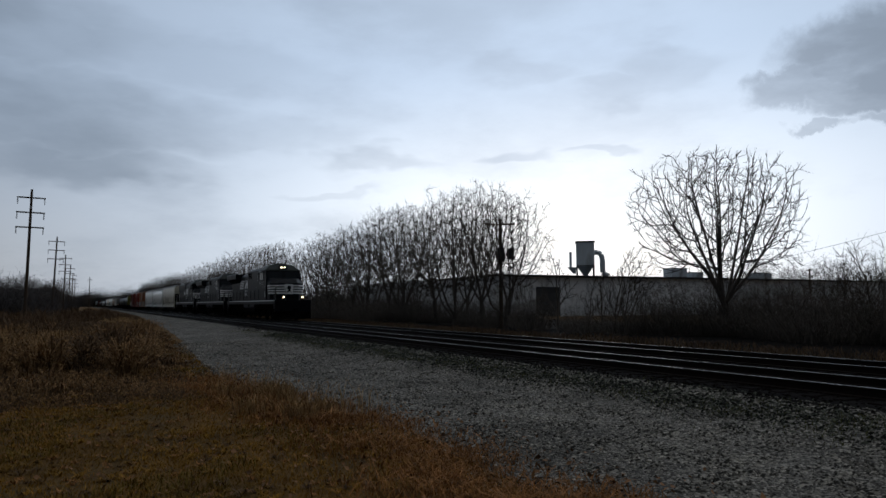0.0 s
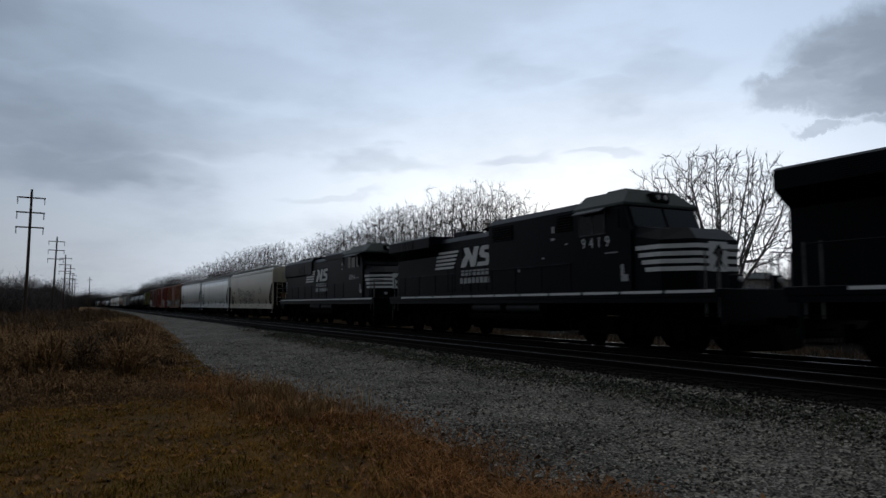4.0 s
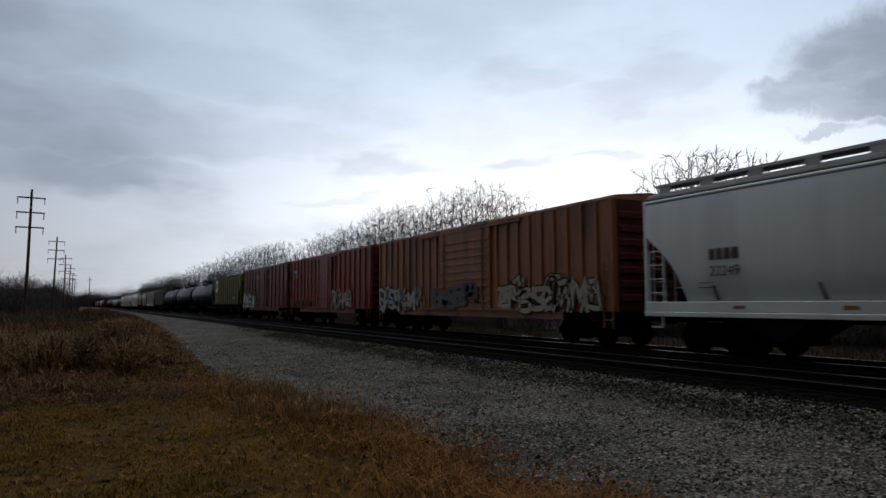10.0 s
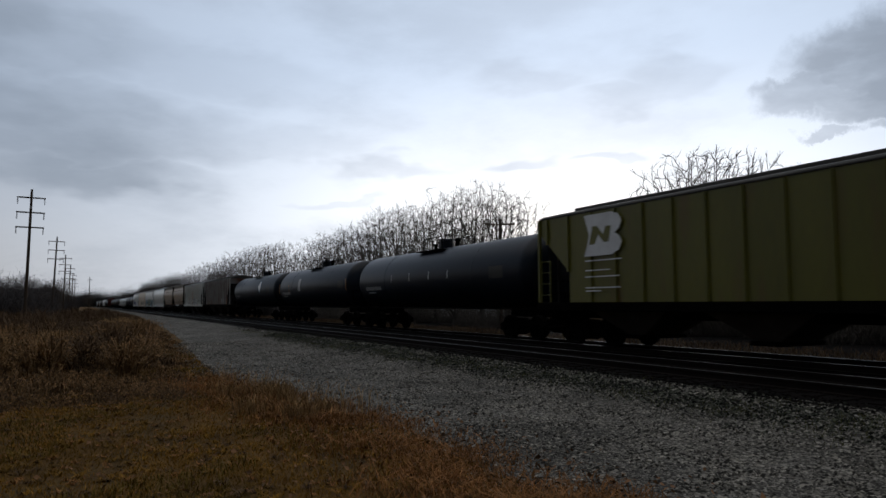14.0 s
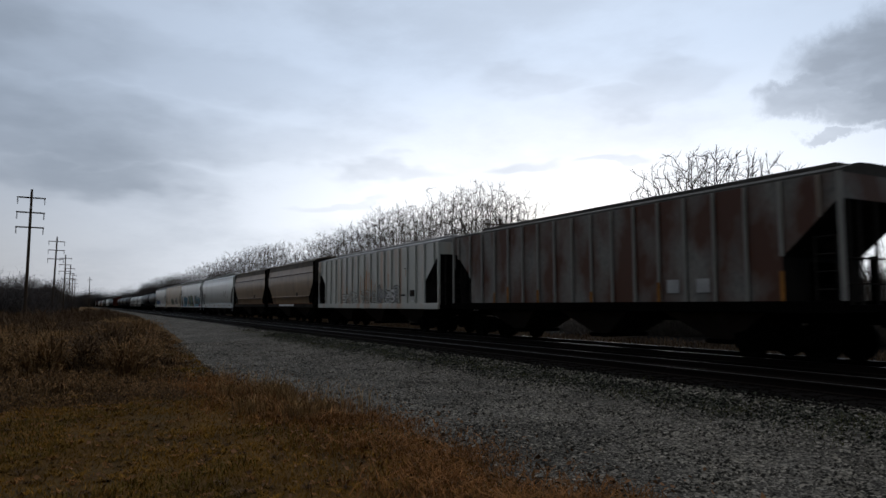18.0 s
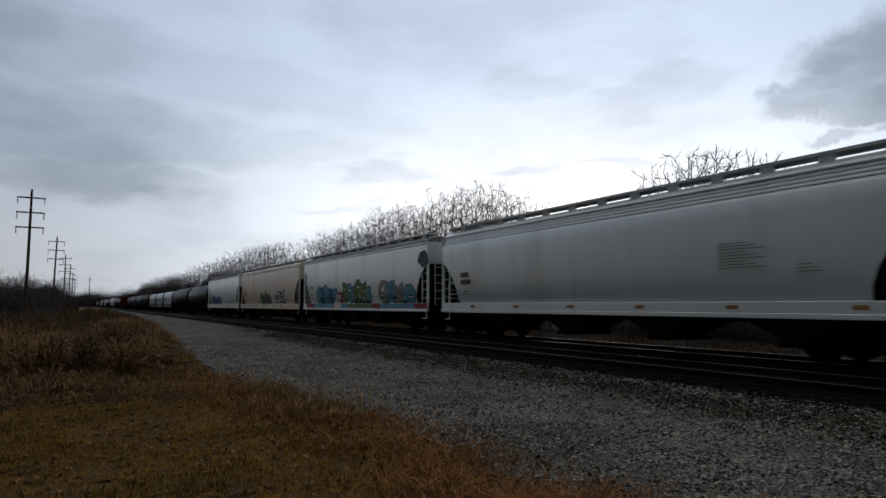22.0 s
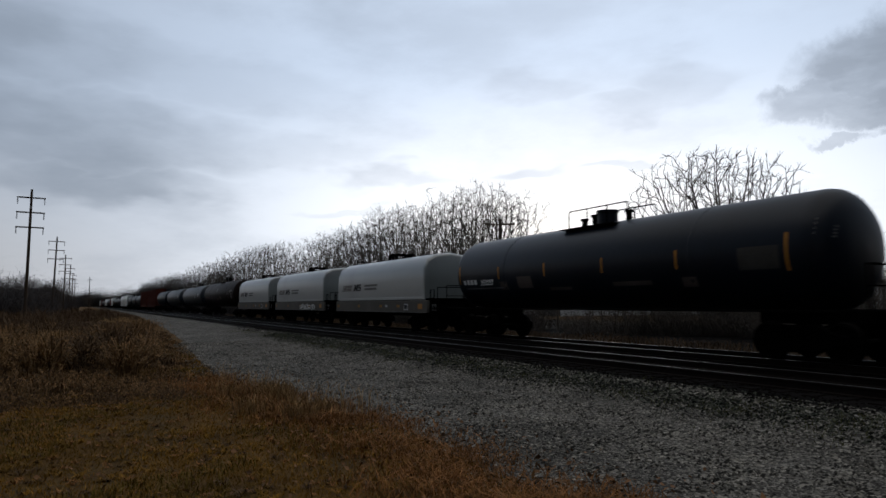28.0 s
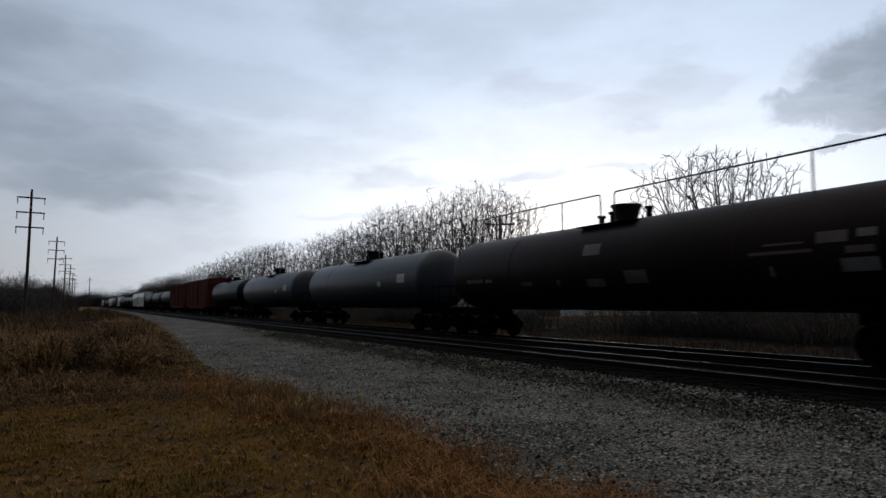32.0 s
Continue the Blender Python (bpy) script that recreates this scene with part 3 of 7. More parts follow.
blades("pale_fringe_tufts", 1500, fringe_tuft_spot, lambda r, x, y: 0.1 + 0.24 * r.rand(), 0.007, 0.8, STRAWWEED, "pale dry grass tufts along the edge of the gravel")


def verge_spot(r):
    y = 2 + 110 * r.rand()
    return 18.9 + 6.0 * r.rand() ** 1.3, y, LOW - 0.1


blades("trackside_grass", 26000, verge_spot, lambda r, x, y: (0.12 + 0.4 * r.rand()) * (0.1 + 1.1 * clump(x, y, 0.35, 6.0)), 0.014, 0.9, TRACKGRASS, "dull dry grass beyond the far track")


# ---- trees ----
def branchwork(seed, height, stems=5, fan=0.45, depth=4, low=0.0, thin=0.016, trop=0.06, spread=(0.45, 1.0), stout=0.014, reach=0.56):
    """A leafless tree: stems fan out from the foot and fork again and again, bending upwards. Two meshes: stems and twigs."""
    rnd = random.Random(seed)
    wood, twigs = ([], []), ([], [])

    def limb(a, b, r0, r1, sides, target):
        verts, faces = target
        q = (b - a).to_track_quat("Z", "Y")
        i = len(verts)
        for c, r in ((a, r0), (b, r1)):
            for k in range(sides):
                an = 6.2832 * k / sides
                verts.append(tuple(c + q @ Vector((r * math.cos(an), r * math.sin(an), 0))))
        faces.extend((i + k, i + (k + 1) % sides, i + sides + (k + 1) % sides, i + sides + k) for k in range(sides))

    def bent(d, spread):
        an = rnd.uniform(0, 6.2832)
        side = d.orthogonal().normalized()
        side.rotate(Matrix.Rotation(an, 3, d))
        return (d + side * spread).normalized()

    def grow(p, d, length, r, level):
        n = (6, 4, 3, 2, 2)[min(level, 4)]
        end = max(thin, r * (0.42 if level < 2 else 0.5))
        for s in range(n):
            d = (d + Vector((rnd.gauss(0, 0.10), rnd.gauss(0, 0.10), rnd.gauss(trop, 0.05)))).normalized()
            q = p + d * length / n
            r2 = max(thin, r + (end - r) / (n - s))
            limb(p, q, r, r2, 7 if level == 0 else (5 if level == 1 else 3), wood if level < 2 else twigs)
            p, r = q, r2
            if level < depth and (s >= 1 or level > 1) and s < n - 1:
                for k in range(1 if rnd.random() < 0.75 else 2):
                    grow(p, bent(d, rnd.uniform(*spread)), length * rnd.uniform(0.32, 0.58) * (1.1 - 0.4 * s / n), max(thin, r * 0.5), level + 1)
        if level < depth:
            for k in range(2):
                grow(p, bent(d, rnd.uniform(0.25, 0.6)), length * rnd.uniform(0.35, 0.55), max(thin, r * 0.75), level + 1)

    if low:
        limb(Vector((0, 0, -0.2)), Vector((0, 0, low)), height * 0.03, height * 0.026, 9, wood)
    for k in range(stems):
        an = 2.39996 * k + rnd.uniform(-0.25, 0.25)
        lean = fan * (k + 0.4) / stems if stems > 1 else 0.04
        out = Vector((math.cos(an), math.sin(an), 0))
        grow(out * (0.05 if low else 0.12) + Vector((0, 0, low - 0.15)), (Vector((0, 0, 1)) + out * lean).normalized(), height * reach * rnd.uniform(0.92, 1.08), height * stout, 0)
    top = max(v[2] for v in twigs[0])
    sc = height / top
    return [raw_mesh(n, [tuple(c * sc for c in v) for v in t[0]], t[1], m) for n, t, m in (("trunk", wood, BARK), ("crown", twigs, TWIG))]


def crown_tree(seed, low, stems, crown, points, step=0.3, kill=0.55, up=0.25, wander=0.22, tip=0.011, power=2.3, spur=0.5, floor=3.0, hold=0.4, splay=0.75, crook=0.55, taper=0.0):
    """A leafless tree whose forks grow towards free room in a rounded crown (half-width, middle height, half-height), drawn in below its middle by taper. Two meshes: limbs and twigs."""
    rnd = random.Random(seed)
    rx, zc, rz = crown
    free = []
    while len(free) < points:
        v = Vector((rnd.uniform(-1, 1), rnd.uniform(-1, 1), rnd.uniform(-1, 1)))
        if v.length < 1 + 0.12 * rnd.gauss(0, 1) and v.length > 0.25:
            wide = rx * (1 + taper * min(0.0, v.z))
            q = Vector((v.x * wide, v.y * wide, zc + v.z * rz))
            if q.z > floor:
                free.append(q)
    pos, back, way = [Vector((0, 0, -0.25))], [-1], [Vector((0, 0, 1))]
    z = -0.25
    while z < low:
        z += step
        pos.append(pos[-1] + Vector((rnd.gauss(0, 0.03), rnd.gauss(0, 0.03), step)))
        back.append(len(pos) - 2)
        way.append(Vector((0, 0, 1)))
    root = len(pos) - 1
    for k in range(stems):
        an = 2.39996 * k + rnd.uniform(-0.3, 0.3)
        lean = 0.12 + splay * k / max(1, stems - 1)
        d = Vector((math.cos(an) * lean, math.sin(an) * lean, 1)).normalized()
        last = root
        for s in range(int(max(2, (floor - low) / step * 0.8))):
            d = (d + Vector((rnd.gauss(0, 0.08), rnd.gauss(0, 0.08), 0.04))).normalized()
            pos.append(pos[last] + d * step)
            back.append(last)
            way.append(d)
            last = len(pos) - 1
    forks = {}
    for turn in range(70):
        tree = KDTree(len(pos))
        for i, p in enumerate(pos):
            tree.insert(p, i)
        tree.balance()
        pull = {}
        left = []
        for q in free:
            p, i, dist = tree.find(q)
            if dist > kill:
                left.append(q)
                if dist < 6.0:
                    pull[i] = pull.get(i, Vector((0, 0, 0))) + (q - p).normalized()
        free = left
        if not pull:
            break
        for i, v in pull.items():
            d = (v.normalized() + way[i] * hold + Vector((rnd.gauss(0, wander), rnd.gauss(0, wander), up + rnd.gauss(0, wander)))).normalized()
            if d.dot(way[i]) < 0.55:
                continue
            forks[i] = forks.get(i, 0) + 1
            if forks[i] > 3:
                continue
            pos.append(pos[i] + d * step)
            back.append(i)
            way.append(d)
    n = len(pos)
    flow = [0.0] * n
    for i in range(n - 1, 0, -1):
        if flow[i] == 0.0:
            flow[i] = tip ** power
        flow[back[i]] += flow[i]
    rad = [f ** (1 / power) for f in flow]
    wood, twigs = ([], []), ([], [])

    def limb(a, b, r0, r1, sides, target):
        verts, faces = target
        q = (b - a).to_track_quat("Z", "Y")
        i = len(verts)
        for c, r in ((a, r0), (b, r1)):
            for k in range(sides):
                an = 6.2832 * k / sides
                verts.append(tuple(c + q @ Vector((r * math.cos(an), r * math.sin(an), 0))))
        faces.extend((i + k, i + (k + 1) % sides, i + sides + (k + 1) % sides, i + sides + k) for k in range(sides))

    for i in range(1, n):
        r = rad[i]
        r0 = min(rad[back[i]], r * 1.3)
        limb(pos[back[i]], pos[i], r0, r, 7 if r > 0.07 else (5 if r > 0.03 else 3), wood if r > 0.035 else twigs)
        if r < 0.03:
            for k in range(2 if flow[i] <= tip ** power * 1.01 else (1 if rnd.random() < 0.4 else 0)):
                d = (way[i] + Vector((rnd.gauss(0, crook), rnd.gauss(0, crook), rnd.gauss(0.25, crook * 0.7)))).normalized()
                p = pos[i]
                ln = spur * rnd.uniform(0.4, 1.2)
                for s in range(2):
                    d = (d + Vector((rnd.gauss(0, crook * 0.5), rnd.gauss(0, crook * 0.5), rnd.gauss(0.1, crook * 0.4)))).normalized()
                    limb(p, p + d * ln / 2, tip * (0.9 - 0.25 * s), tip * (0.65 - 0.3 * s), 3, twigs)
                    p = p + d * ln / 2
    return [raw_mesh(name, t[0], t[1], m) for name, t, m in (("trunk", wood, BARK), ("crown", twigs, TWIG))]


def plant_tree(name, meshes, at, label, group, scale=1.0, turn=0.0, category="tree"):
    tree = thing(name, label, category, group)
    tree.location, tree.rotation_euler, tree.scale = at, (0, 0, turn), (scale, scale, scale)
    for n, me in zip(("trunk", "crown"), meshes):
        piece(n, me, tree)
    return tree


WOOD = [crown_tree(3, 0.6, 5, (4.0, 7.4, 4.8), 1700, step=0.28, kill=0.33, up=0.2, wander=0.06, tip=0.0125, hold=0.85, spur=0.6, crook=0.5, taper=0.2),
        crown_tree(8, 1.8, 4, (3.7, 7.6, 4.6), 1450, step=0.28, kill=0.33, up=0.16, wander=0.08, tip=0.0125, hold=0.8, spur=0.6, crook=0.5, taper=0.2),
        crown_tree(21, 0.5, 6, (4.3, 7.3, 4.9), 1800, step=0.28, kill=0.33, up=0.22, wander=0.06, tip=0.0125, hold=0.85, spur=0.6, crook=0.48, taper=0.2),
        crown_tree(34, 2.2, 4, (4.3, 7.6, 4.5), 1550, step=0.28, kill=0.33, up=0.12, wander=0.09, tip=0.0125, hold=0.75, spur=0.6, crook=0.52, taper=0.2)]
SAPLING = [branchwork(40, 6, 1, 0.3, 3, thin=0.013, stout=0.014), branchwork(41, 6, 2, 0.35, 3, thin=0.013, stout=0.012)]
BIG = crown_tree(63, 1.6, 11, (4.55, 6.5, 4.05), 2500, step=0.24, kill=0.33, up=0.16, wander=0.03, tip=0.0135, power=2.35, spur=0.4, floor=3.5, hold=1.0, splay=0.7, crook=0.22, taper=0.15)

plant_tree("broadleaf_tree", BIG, (32.0, 26.65, FLOOR), "large bare multi-stemmed tree with a broad rounded crown", "", 1.0, 0.4)
rows = [(27.5, 41.6, 10.2), (28.5, 46.6, 11.9), (28, 50.4, 11.6), (30, 57.6, 11.6), (29, 62.6, 12.3), (31, 70.8, 12.9), (29.5, 73.6, 11.8), (31, 82.5, 12.1), (30, 88, 11.9), (31, 97.2, 12.0), (30, 104, 9.6), (32, 120.6, 13.5), (31, 126.5, 13.4), (32, 142, 14.1), (31, 153, 13.8), (33, 180, 14.5), (31, 191, 13.6), (33, 232, 14.6), (31, 248, 12.6), (33, 302, 12.3), (31, 330, 11), (36, 62, 10.5), (37, 76, 10.5), (36, 92, 10.8), (38, 112, 11)]
rnd = random.Random(4)
for i, (x, y, h) in enumerate(rows):
    plant_tree("broadleaf_tree", WOOD[i % 4], (x, y, FLOOR), "bare winter tree in a trackside row", "trackside trees", h / 12.6, rnd.uniform(0, 6.28))
for x, y, h in ((28, 36.3, 5.5), (27.5, 29.5, 4.6), (28, 31.0, 5.3), (29, 32.9, 3.9), (33, 18.6, 4.8), (31, 17.2, 4.0), (28, 39, 4.6), (36, 22, 4.5), (29, 34.5, 3.8)):
    plant_tree("sapling", SAPLING[int(y) % 2], (x, y, FLOOR), "thin bare sapling behind the far track", "saplings", h / 6, rnd.uniform(0, 6.28))


def shrub_mesh(seed, n, w, h, material):
    """A thicket of arching stems, each with side twigs. Two meshes: stems and twigs."""
    r = random.Random(seed)
    both = ([], []), ([], [])

    def shoot(p, d, ln, wd, target, droop):
        """Three bends and a tip; returns the places along it."""
        verts, faces = target
        a = r.uniform(0, 6.28)
        u = Vector((math.cos(a), math.sin(a), 0.2)) * wd
        i, along = len(verts), [p.copy()]
        verts += [tuple(p - u), tuple(p + u)]
        for k in range(3):
            d = (d + Vector((r.gauss(0, 0.16), r.gauss(0, 0.16), r.gauss(-droop, 0.1)))).normalized()
            p = p + d * ln / 3
            along.append(p.copy())
            if k < 2:
                t = u * (0.75 - 0.3 * k)
                verts += [tuple(p - t), tuple(p + t)]
        verts.append(tuple(p))
        faces += [(i, i + 1, i + 3, i + 2), (i + 2, i + 3, i + 5, i + 4), (i + 4, i + 5, i + 6)]
        return along, d

    for k in range(n):
        a, d = r.uniform(0, 6.28), r.random() ** 0.6 * w
        x, y = d * math.cos(a), d * math.sin(a)
        tall = h * (1 - 0.4 * (d / w) ** 2) * r.uniform(0.4, 1.05)
        lean = r.uniform(0.0, 0.7)
        way = Vector((math.cos(a) * lean + r.gauss(0, 0.2), math.sin(a) * lean + r.gauss(0, 0.2), 1)).normalized()
        along, end = shoot(Vector((x * 0.8, y * 0.8, -0.1)), way, tall * 1.15, r.uniform(0.010, 0.02), both[0], 0.08)
        for p in along[1:]:
            for j in range(3):
                side = Vector((r.gauss(0, 1), r.gauss(0, 1), r.uniform(0.2, 1.2))).normalized()
                shoot(p, side, tall * r.uniform(0.18, 0.42), r.uniform(0.005, 0.010), both[1], 0.0)
    return [raw_mesh(name, *b, material) for name, b in zip(("stem_growth", "twig_growth"), both)]


SHRUB = [shrub_mesh(60 + k, 230, 2.0, 2.9, BRUSH) for k in range(3)]
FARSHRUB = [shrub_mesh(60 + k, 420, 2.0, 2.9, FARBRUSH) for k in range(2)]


def shrub(at, sc, turn, group="trackside shrubs"):
    s = thing("shrub", "dense dark leafless brush thicket", "shrub", group)
    s.location, s.rotation_euler, s.scale = at, (0, 0, turn), (sc, sc, sc)
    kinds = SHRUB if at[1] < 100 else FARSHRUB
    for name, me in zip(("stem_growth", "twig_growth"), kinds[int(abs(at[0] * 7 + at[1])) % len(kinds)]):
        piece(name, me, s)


for k in range(22):
    shrub((30.2 + rnd.uniform(-1.0, 2.0), 6 + k * 1.2, FLOOR), rnd.uniform(0.8, 1.2), rnd.uniform(0, 6))
for k in range(9):
    shrub((34 + rnd.uniform(-1, 2), 10 + k * 2.4, FLOOR), rnd.uniform(1.25, 1.55), rnd.uniform(0, 6))
for k in range(44):
    shrub((27.5 + rnd.uniform(-1.5, 3), 31 + k * 2.0, FLOOR), rnd.uniform(0.5, 0.95), rnd.uniform(0, 6))
for k in range(40):
    shrub((31 + rnd.uniform(-2, 5), 52 + k * 2.6, FLOOR), rnd.uniform(0.9, 1.35), rnd.uniform(0, 6))
for k in range(22):
    shrub((40 + rnd.uniform(-4, 5), 84 + k * 6, FLOOR), rnd.uniform(1.5, 2.1), rnd.uniform(0, 6), "distant shrubs")
for k in range(20):
    shrub((29 + rnd.uniform(-2, 4), 118 + k * 12, FLOOR), rnd.uniform(1.0, 1.8), rnd.uniform(0, 6))
for k in range(30):
    y = 105 + k * 4.5
    shrub((y * rnd.uniform(-0.12, -0.02), y, FLOOR), rnd.uniform(0.45, 0.9), rnd.uniform(0, 6), "field edge shrubs")
for k in range(26):
    y = 108 + k * 3
    shrub((y * rnd.uniform(-0.135, -0.06), y, FLOOR), rnd.uniform(1.5, 2.2), rnd.uniform(0, 6), "field edge shrubs")
# the woods across the field, where the line fades away
for k in range(40):
    y = 230 + k * 7
    shrub((y * rnd.uniform(-0.10, -0.005), y, FLOOR), rnd.uniform(1.2, 2.4), rnd.uniform(0, 6), "field edge shrubs")
for k in range(30):
    y = 240 + k * 9
    plant_tree("broadleaf_tree", WOOD[k % 4], (y * (-0.11 + 0.105 * rnd.random() ** 1.3), y, FLOOR), "bare tree at the far edge of the field", "field edge trees", rnd.uniform(0.6, 1.05), rnd.uniform(0, 6))
for k in range(34):
    y = 190 + k * 11 + rnd.uniform(-6, 6)
    plant_tree("broadleaf_tree", WOOD[k % 4], (34 + rnd.uniform(-5, 9), y, FLOOR), "distant bare tree by the line", "distant trees", rnd.uniform(0.85, 1.2), rnd.uniform(0, 6))
for k in range(26):
    y = 230 + k * 12
    shrub((32 + rnd.uniform(-5, 8), y, FLOOR), rnd.uniform(1.8, 3.2), rnd.uniform(0, 6), "distant shrubs")
for k in range(16):
    plant_tree("broadleaf_tree", WOOD[k % 4], (rnd.uniform(3, 8) if k % 2 else rnd.uniform(20, 28), 560 + rnd.uniform(0, 60), FLOOR), "bare tree where the line fades away", "distant trees", rnd.uniform(0.5, 0.8), rnd.uniform(0, 6))
for k in range(44):
    y = 330 + k * 9
    shrub((30 + rnd.uniform(-7, 12), y, FLOOR), rnd.uniform(2.6, 4.0), rnd.uniform(0, 6), "distant shrubs")
for k in range(30):
    shrub((rnd.uniform(-60, 36), 760 + rnd.uniform(0, 60), FLOOR), rnd.uniform(4.0, 6.0), rnd.uniform(0, 6), "distant shrubs")
for k in range(14):
    shrub((128 + k * 3.2, 100 - k * 2.6, FLOOR), rnd.uniform(2.6, 3.6), rnd.uniform(0, 6), "shrubs behind the shed")
    if k % 2:
        plant_tree("broadleaf_tree", WOOD[k % 4], (130 + k * 3.2, 104 - k * 2.6, FLOOR), "bare tree behind the shed", "trees behind the shed", rnd.uniform(0.7, 1.0), rnd.uniform(0, 6))


# ---- utility poles ----
def utility_pole(at, h, tilt, arms=3, arm=3.0):
    pole = thing("utility_pole", "tall dark wooden pole with three crossarms and hanging insulators", "utility pole", "poles along the line")
    pole.location, pole.rotation_euler = at, (0, radians(tilt), 0)
    part("shaft", tube(B(), (0, 0, -0.5), (0, 0, h), 0.2, 10, 0.13), POLEWOOD, pole)
    for k in range(arms):
        z = h - 1.0 - k * 1.8
        ca = part("crossarm", soften(box(B(), -arm / 2, arm / 2, -0.08, 0.08, z - 0.08, z + 0.08), 0.02), POLEWOOD, pole)
        for sx in (-1, 1):
            ins = B()
            for j in range(5):
                tube(ins, (sx * (arm / 2 - 0.1), 0, z - 0.1 - j * 0.15), (sx * (arm / 2 - 0.1), 0, z - 0.21 - j * 0.15), 0.07, 8, 0.05)
            part("insulator", ins, DARKROOF, ca)


for at, h, tilt in (((-5.7, 95, FLOOR), 15.8, 0.6), ((-4.9, 160, FLOOR), 15.9, 1.5), ((-3.9, 215, FLOOR), 15.8, 0.3), ((-3.4, 275, FLOOR), 15.8, 0.5), ((-2.9, 335, FLOOR), 15.8, 0), ((-2.4, 400, FLOOR), 15.8, 0)):
    utility_pole(at, h, tilt)
utility_pole((3.7, 339, FLOOR), 14.2, 0, 1, 1.6)


def service_pole(at, h):
    pole = thing("utility_pole", "wooden pole with one crossarm and a transformer among the trees", "utility pole")
    pole.location, pole.rotation_euler = at, (0, 0, radians(-35))
    part("shaft", tube(B(), (0, 0, -0.5), (0, 0, h), 0.16, 10, 0.11), POLEWOOD, pole)
    part("crossarm", soften(box(B(), -1.1, 1.1, -0.06, 0.06, h - 0.5, h - 0.36), 0.02), POLEWOOD, pole)
    part("transformer", soften(tube(B(), (0.0, -0.42, h - 3.2), (0.0, -0.42, h - 2.2), 0.32, 14), 0.04), DARKROOF, pole)
    part("transformer", soften(tube(B(), (0.75, -0.3, h - 3.1), (0.75, -0.3, h - 2.3), 0.28, 14), 0.04), DARKROOF, pole)
    part("bracket", box(B(), -0.2, 0.95, -0.2, 0.0, h - 2.75, h - 2.65), DARKROOF, pole)


service_pole((27.6, 42.5, FLOOR), 8.2)
for y, h in ((56.2, 6.3), (42.0, 11.4)):
    pole = thing("utility_pole", "plain wooden pole carrying cables to the works", "utility pole", "poles by the works")
    pole.location = (85, y, FLOOR)
    part("shaft", tube(B(), (0, 0, -0.5), (0, 0, h), 0.15, 10, 0.11), POLEWOOD, pole)
    part("crossarm", soften(box(B(), -0.7, 0.7, -0.05, 0.05, h - 0.3, h - 0.2), 0.015), POLEWOOD, pole)
for a, b, sag in (((85, 42, 7.4), (85, 56.1, 5.66), 0.15), ((85, 42, 10.55), (85, 76.9, 5.0), 0.25)):
    line = B()
    a, b = Vector(a), Vector(b)
    pts = [a.lerp(b, k / 12) - Vector((0, 0, sag * 4 * (k / 12) * (1 - k / 12))) for k in range(13)]
    for p, q in zip(pts, pts[1:]):
        tube(line, p, q, 0.022, 5)
    tagged(new("overhead_cable", mesh_of(line, "overhead_cable", DARKROOF)), "thin dark cable slung between pole and works", "cable", "overhead cables")


# ---- the works beyond the far track ----
def warehouse():
    """A long low shed; its local x runs along the front wall."""
    hall = thing("warehouse", "long low grey industrial shed with a flat dark roof", "warehouse")
    a, b = Vector((51.0, 79.0, 0)), Vector((150.0, 74.0, 0))
    d = (b - a).normalized()
    hall.matrix_world = Matrix.Translation((a.x, a.y, FLOOR)) @ Matrix.Rotation(math.atan2(d.y, d.x), 4, "Z")
    part("wall", box(B(), 0, 100, 0, 40, 0, 5.6), CONCRETE, hall)
    part("roof", box(B(), -0.4, 100.4, -0.4, 40.4, 5.6, 5.9), DARKROOF, hall)
    rib = mesh_of(box(B(), -0.06, 0.06, -0.05, 0.0, 0, 5.55), "cladding_rib", CONCRETE)
    for k in range(50):
        piece("cladding_rib", rib, hall, (1 + 2 * k, 0, 0))
    door = part("door", box(B(), 6, 10, -0.12, 0.02, 0, 4.2), DARKROOF, hall, "dark roller door")
    part("lean_to", box(B(), -12, 0, 2, 30, 0, 5.0), CONCRETE, hall)
    return hall


warehouse()


def roof_unit(at, w, h):
    u = thing("rooftop_unit", "grey boxy air handling unit on the shed roof", "rooftop unit", "rooftop units")
    u.location, u.rotation_euler = at, (0, 0, radians(-12))
    part("casing", soften(box(B(), -w / 2, w / 2, -1.2, 1.2, 0.25, h), 0.05), GALV, u)
    part("base", box(B(), -w / 2 + 0.1, w / 2 - 0.1, -1.1, 1.1, 0, 0.25), DARKROOF, u)
    part("lid", box(B(), -w / 2 - 0.06, w / 2 + 0.06, -1.26, 1.26, h, h + 0.06), DARKROOF, u)


ROOF_Z = FLOOR + 5.9
for x, y, w, h in ((88, 82, 3.0, 1.7), (94.5, 84, 2.4, 1.2), (112, 84, 3.6, 1.4)):
    roof_unit((x, y, ROOF_Z), w, h)


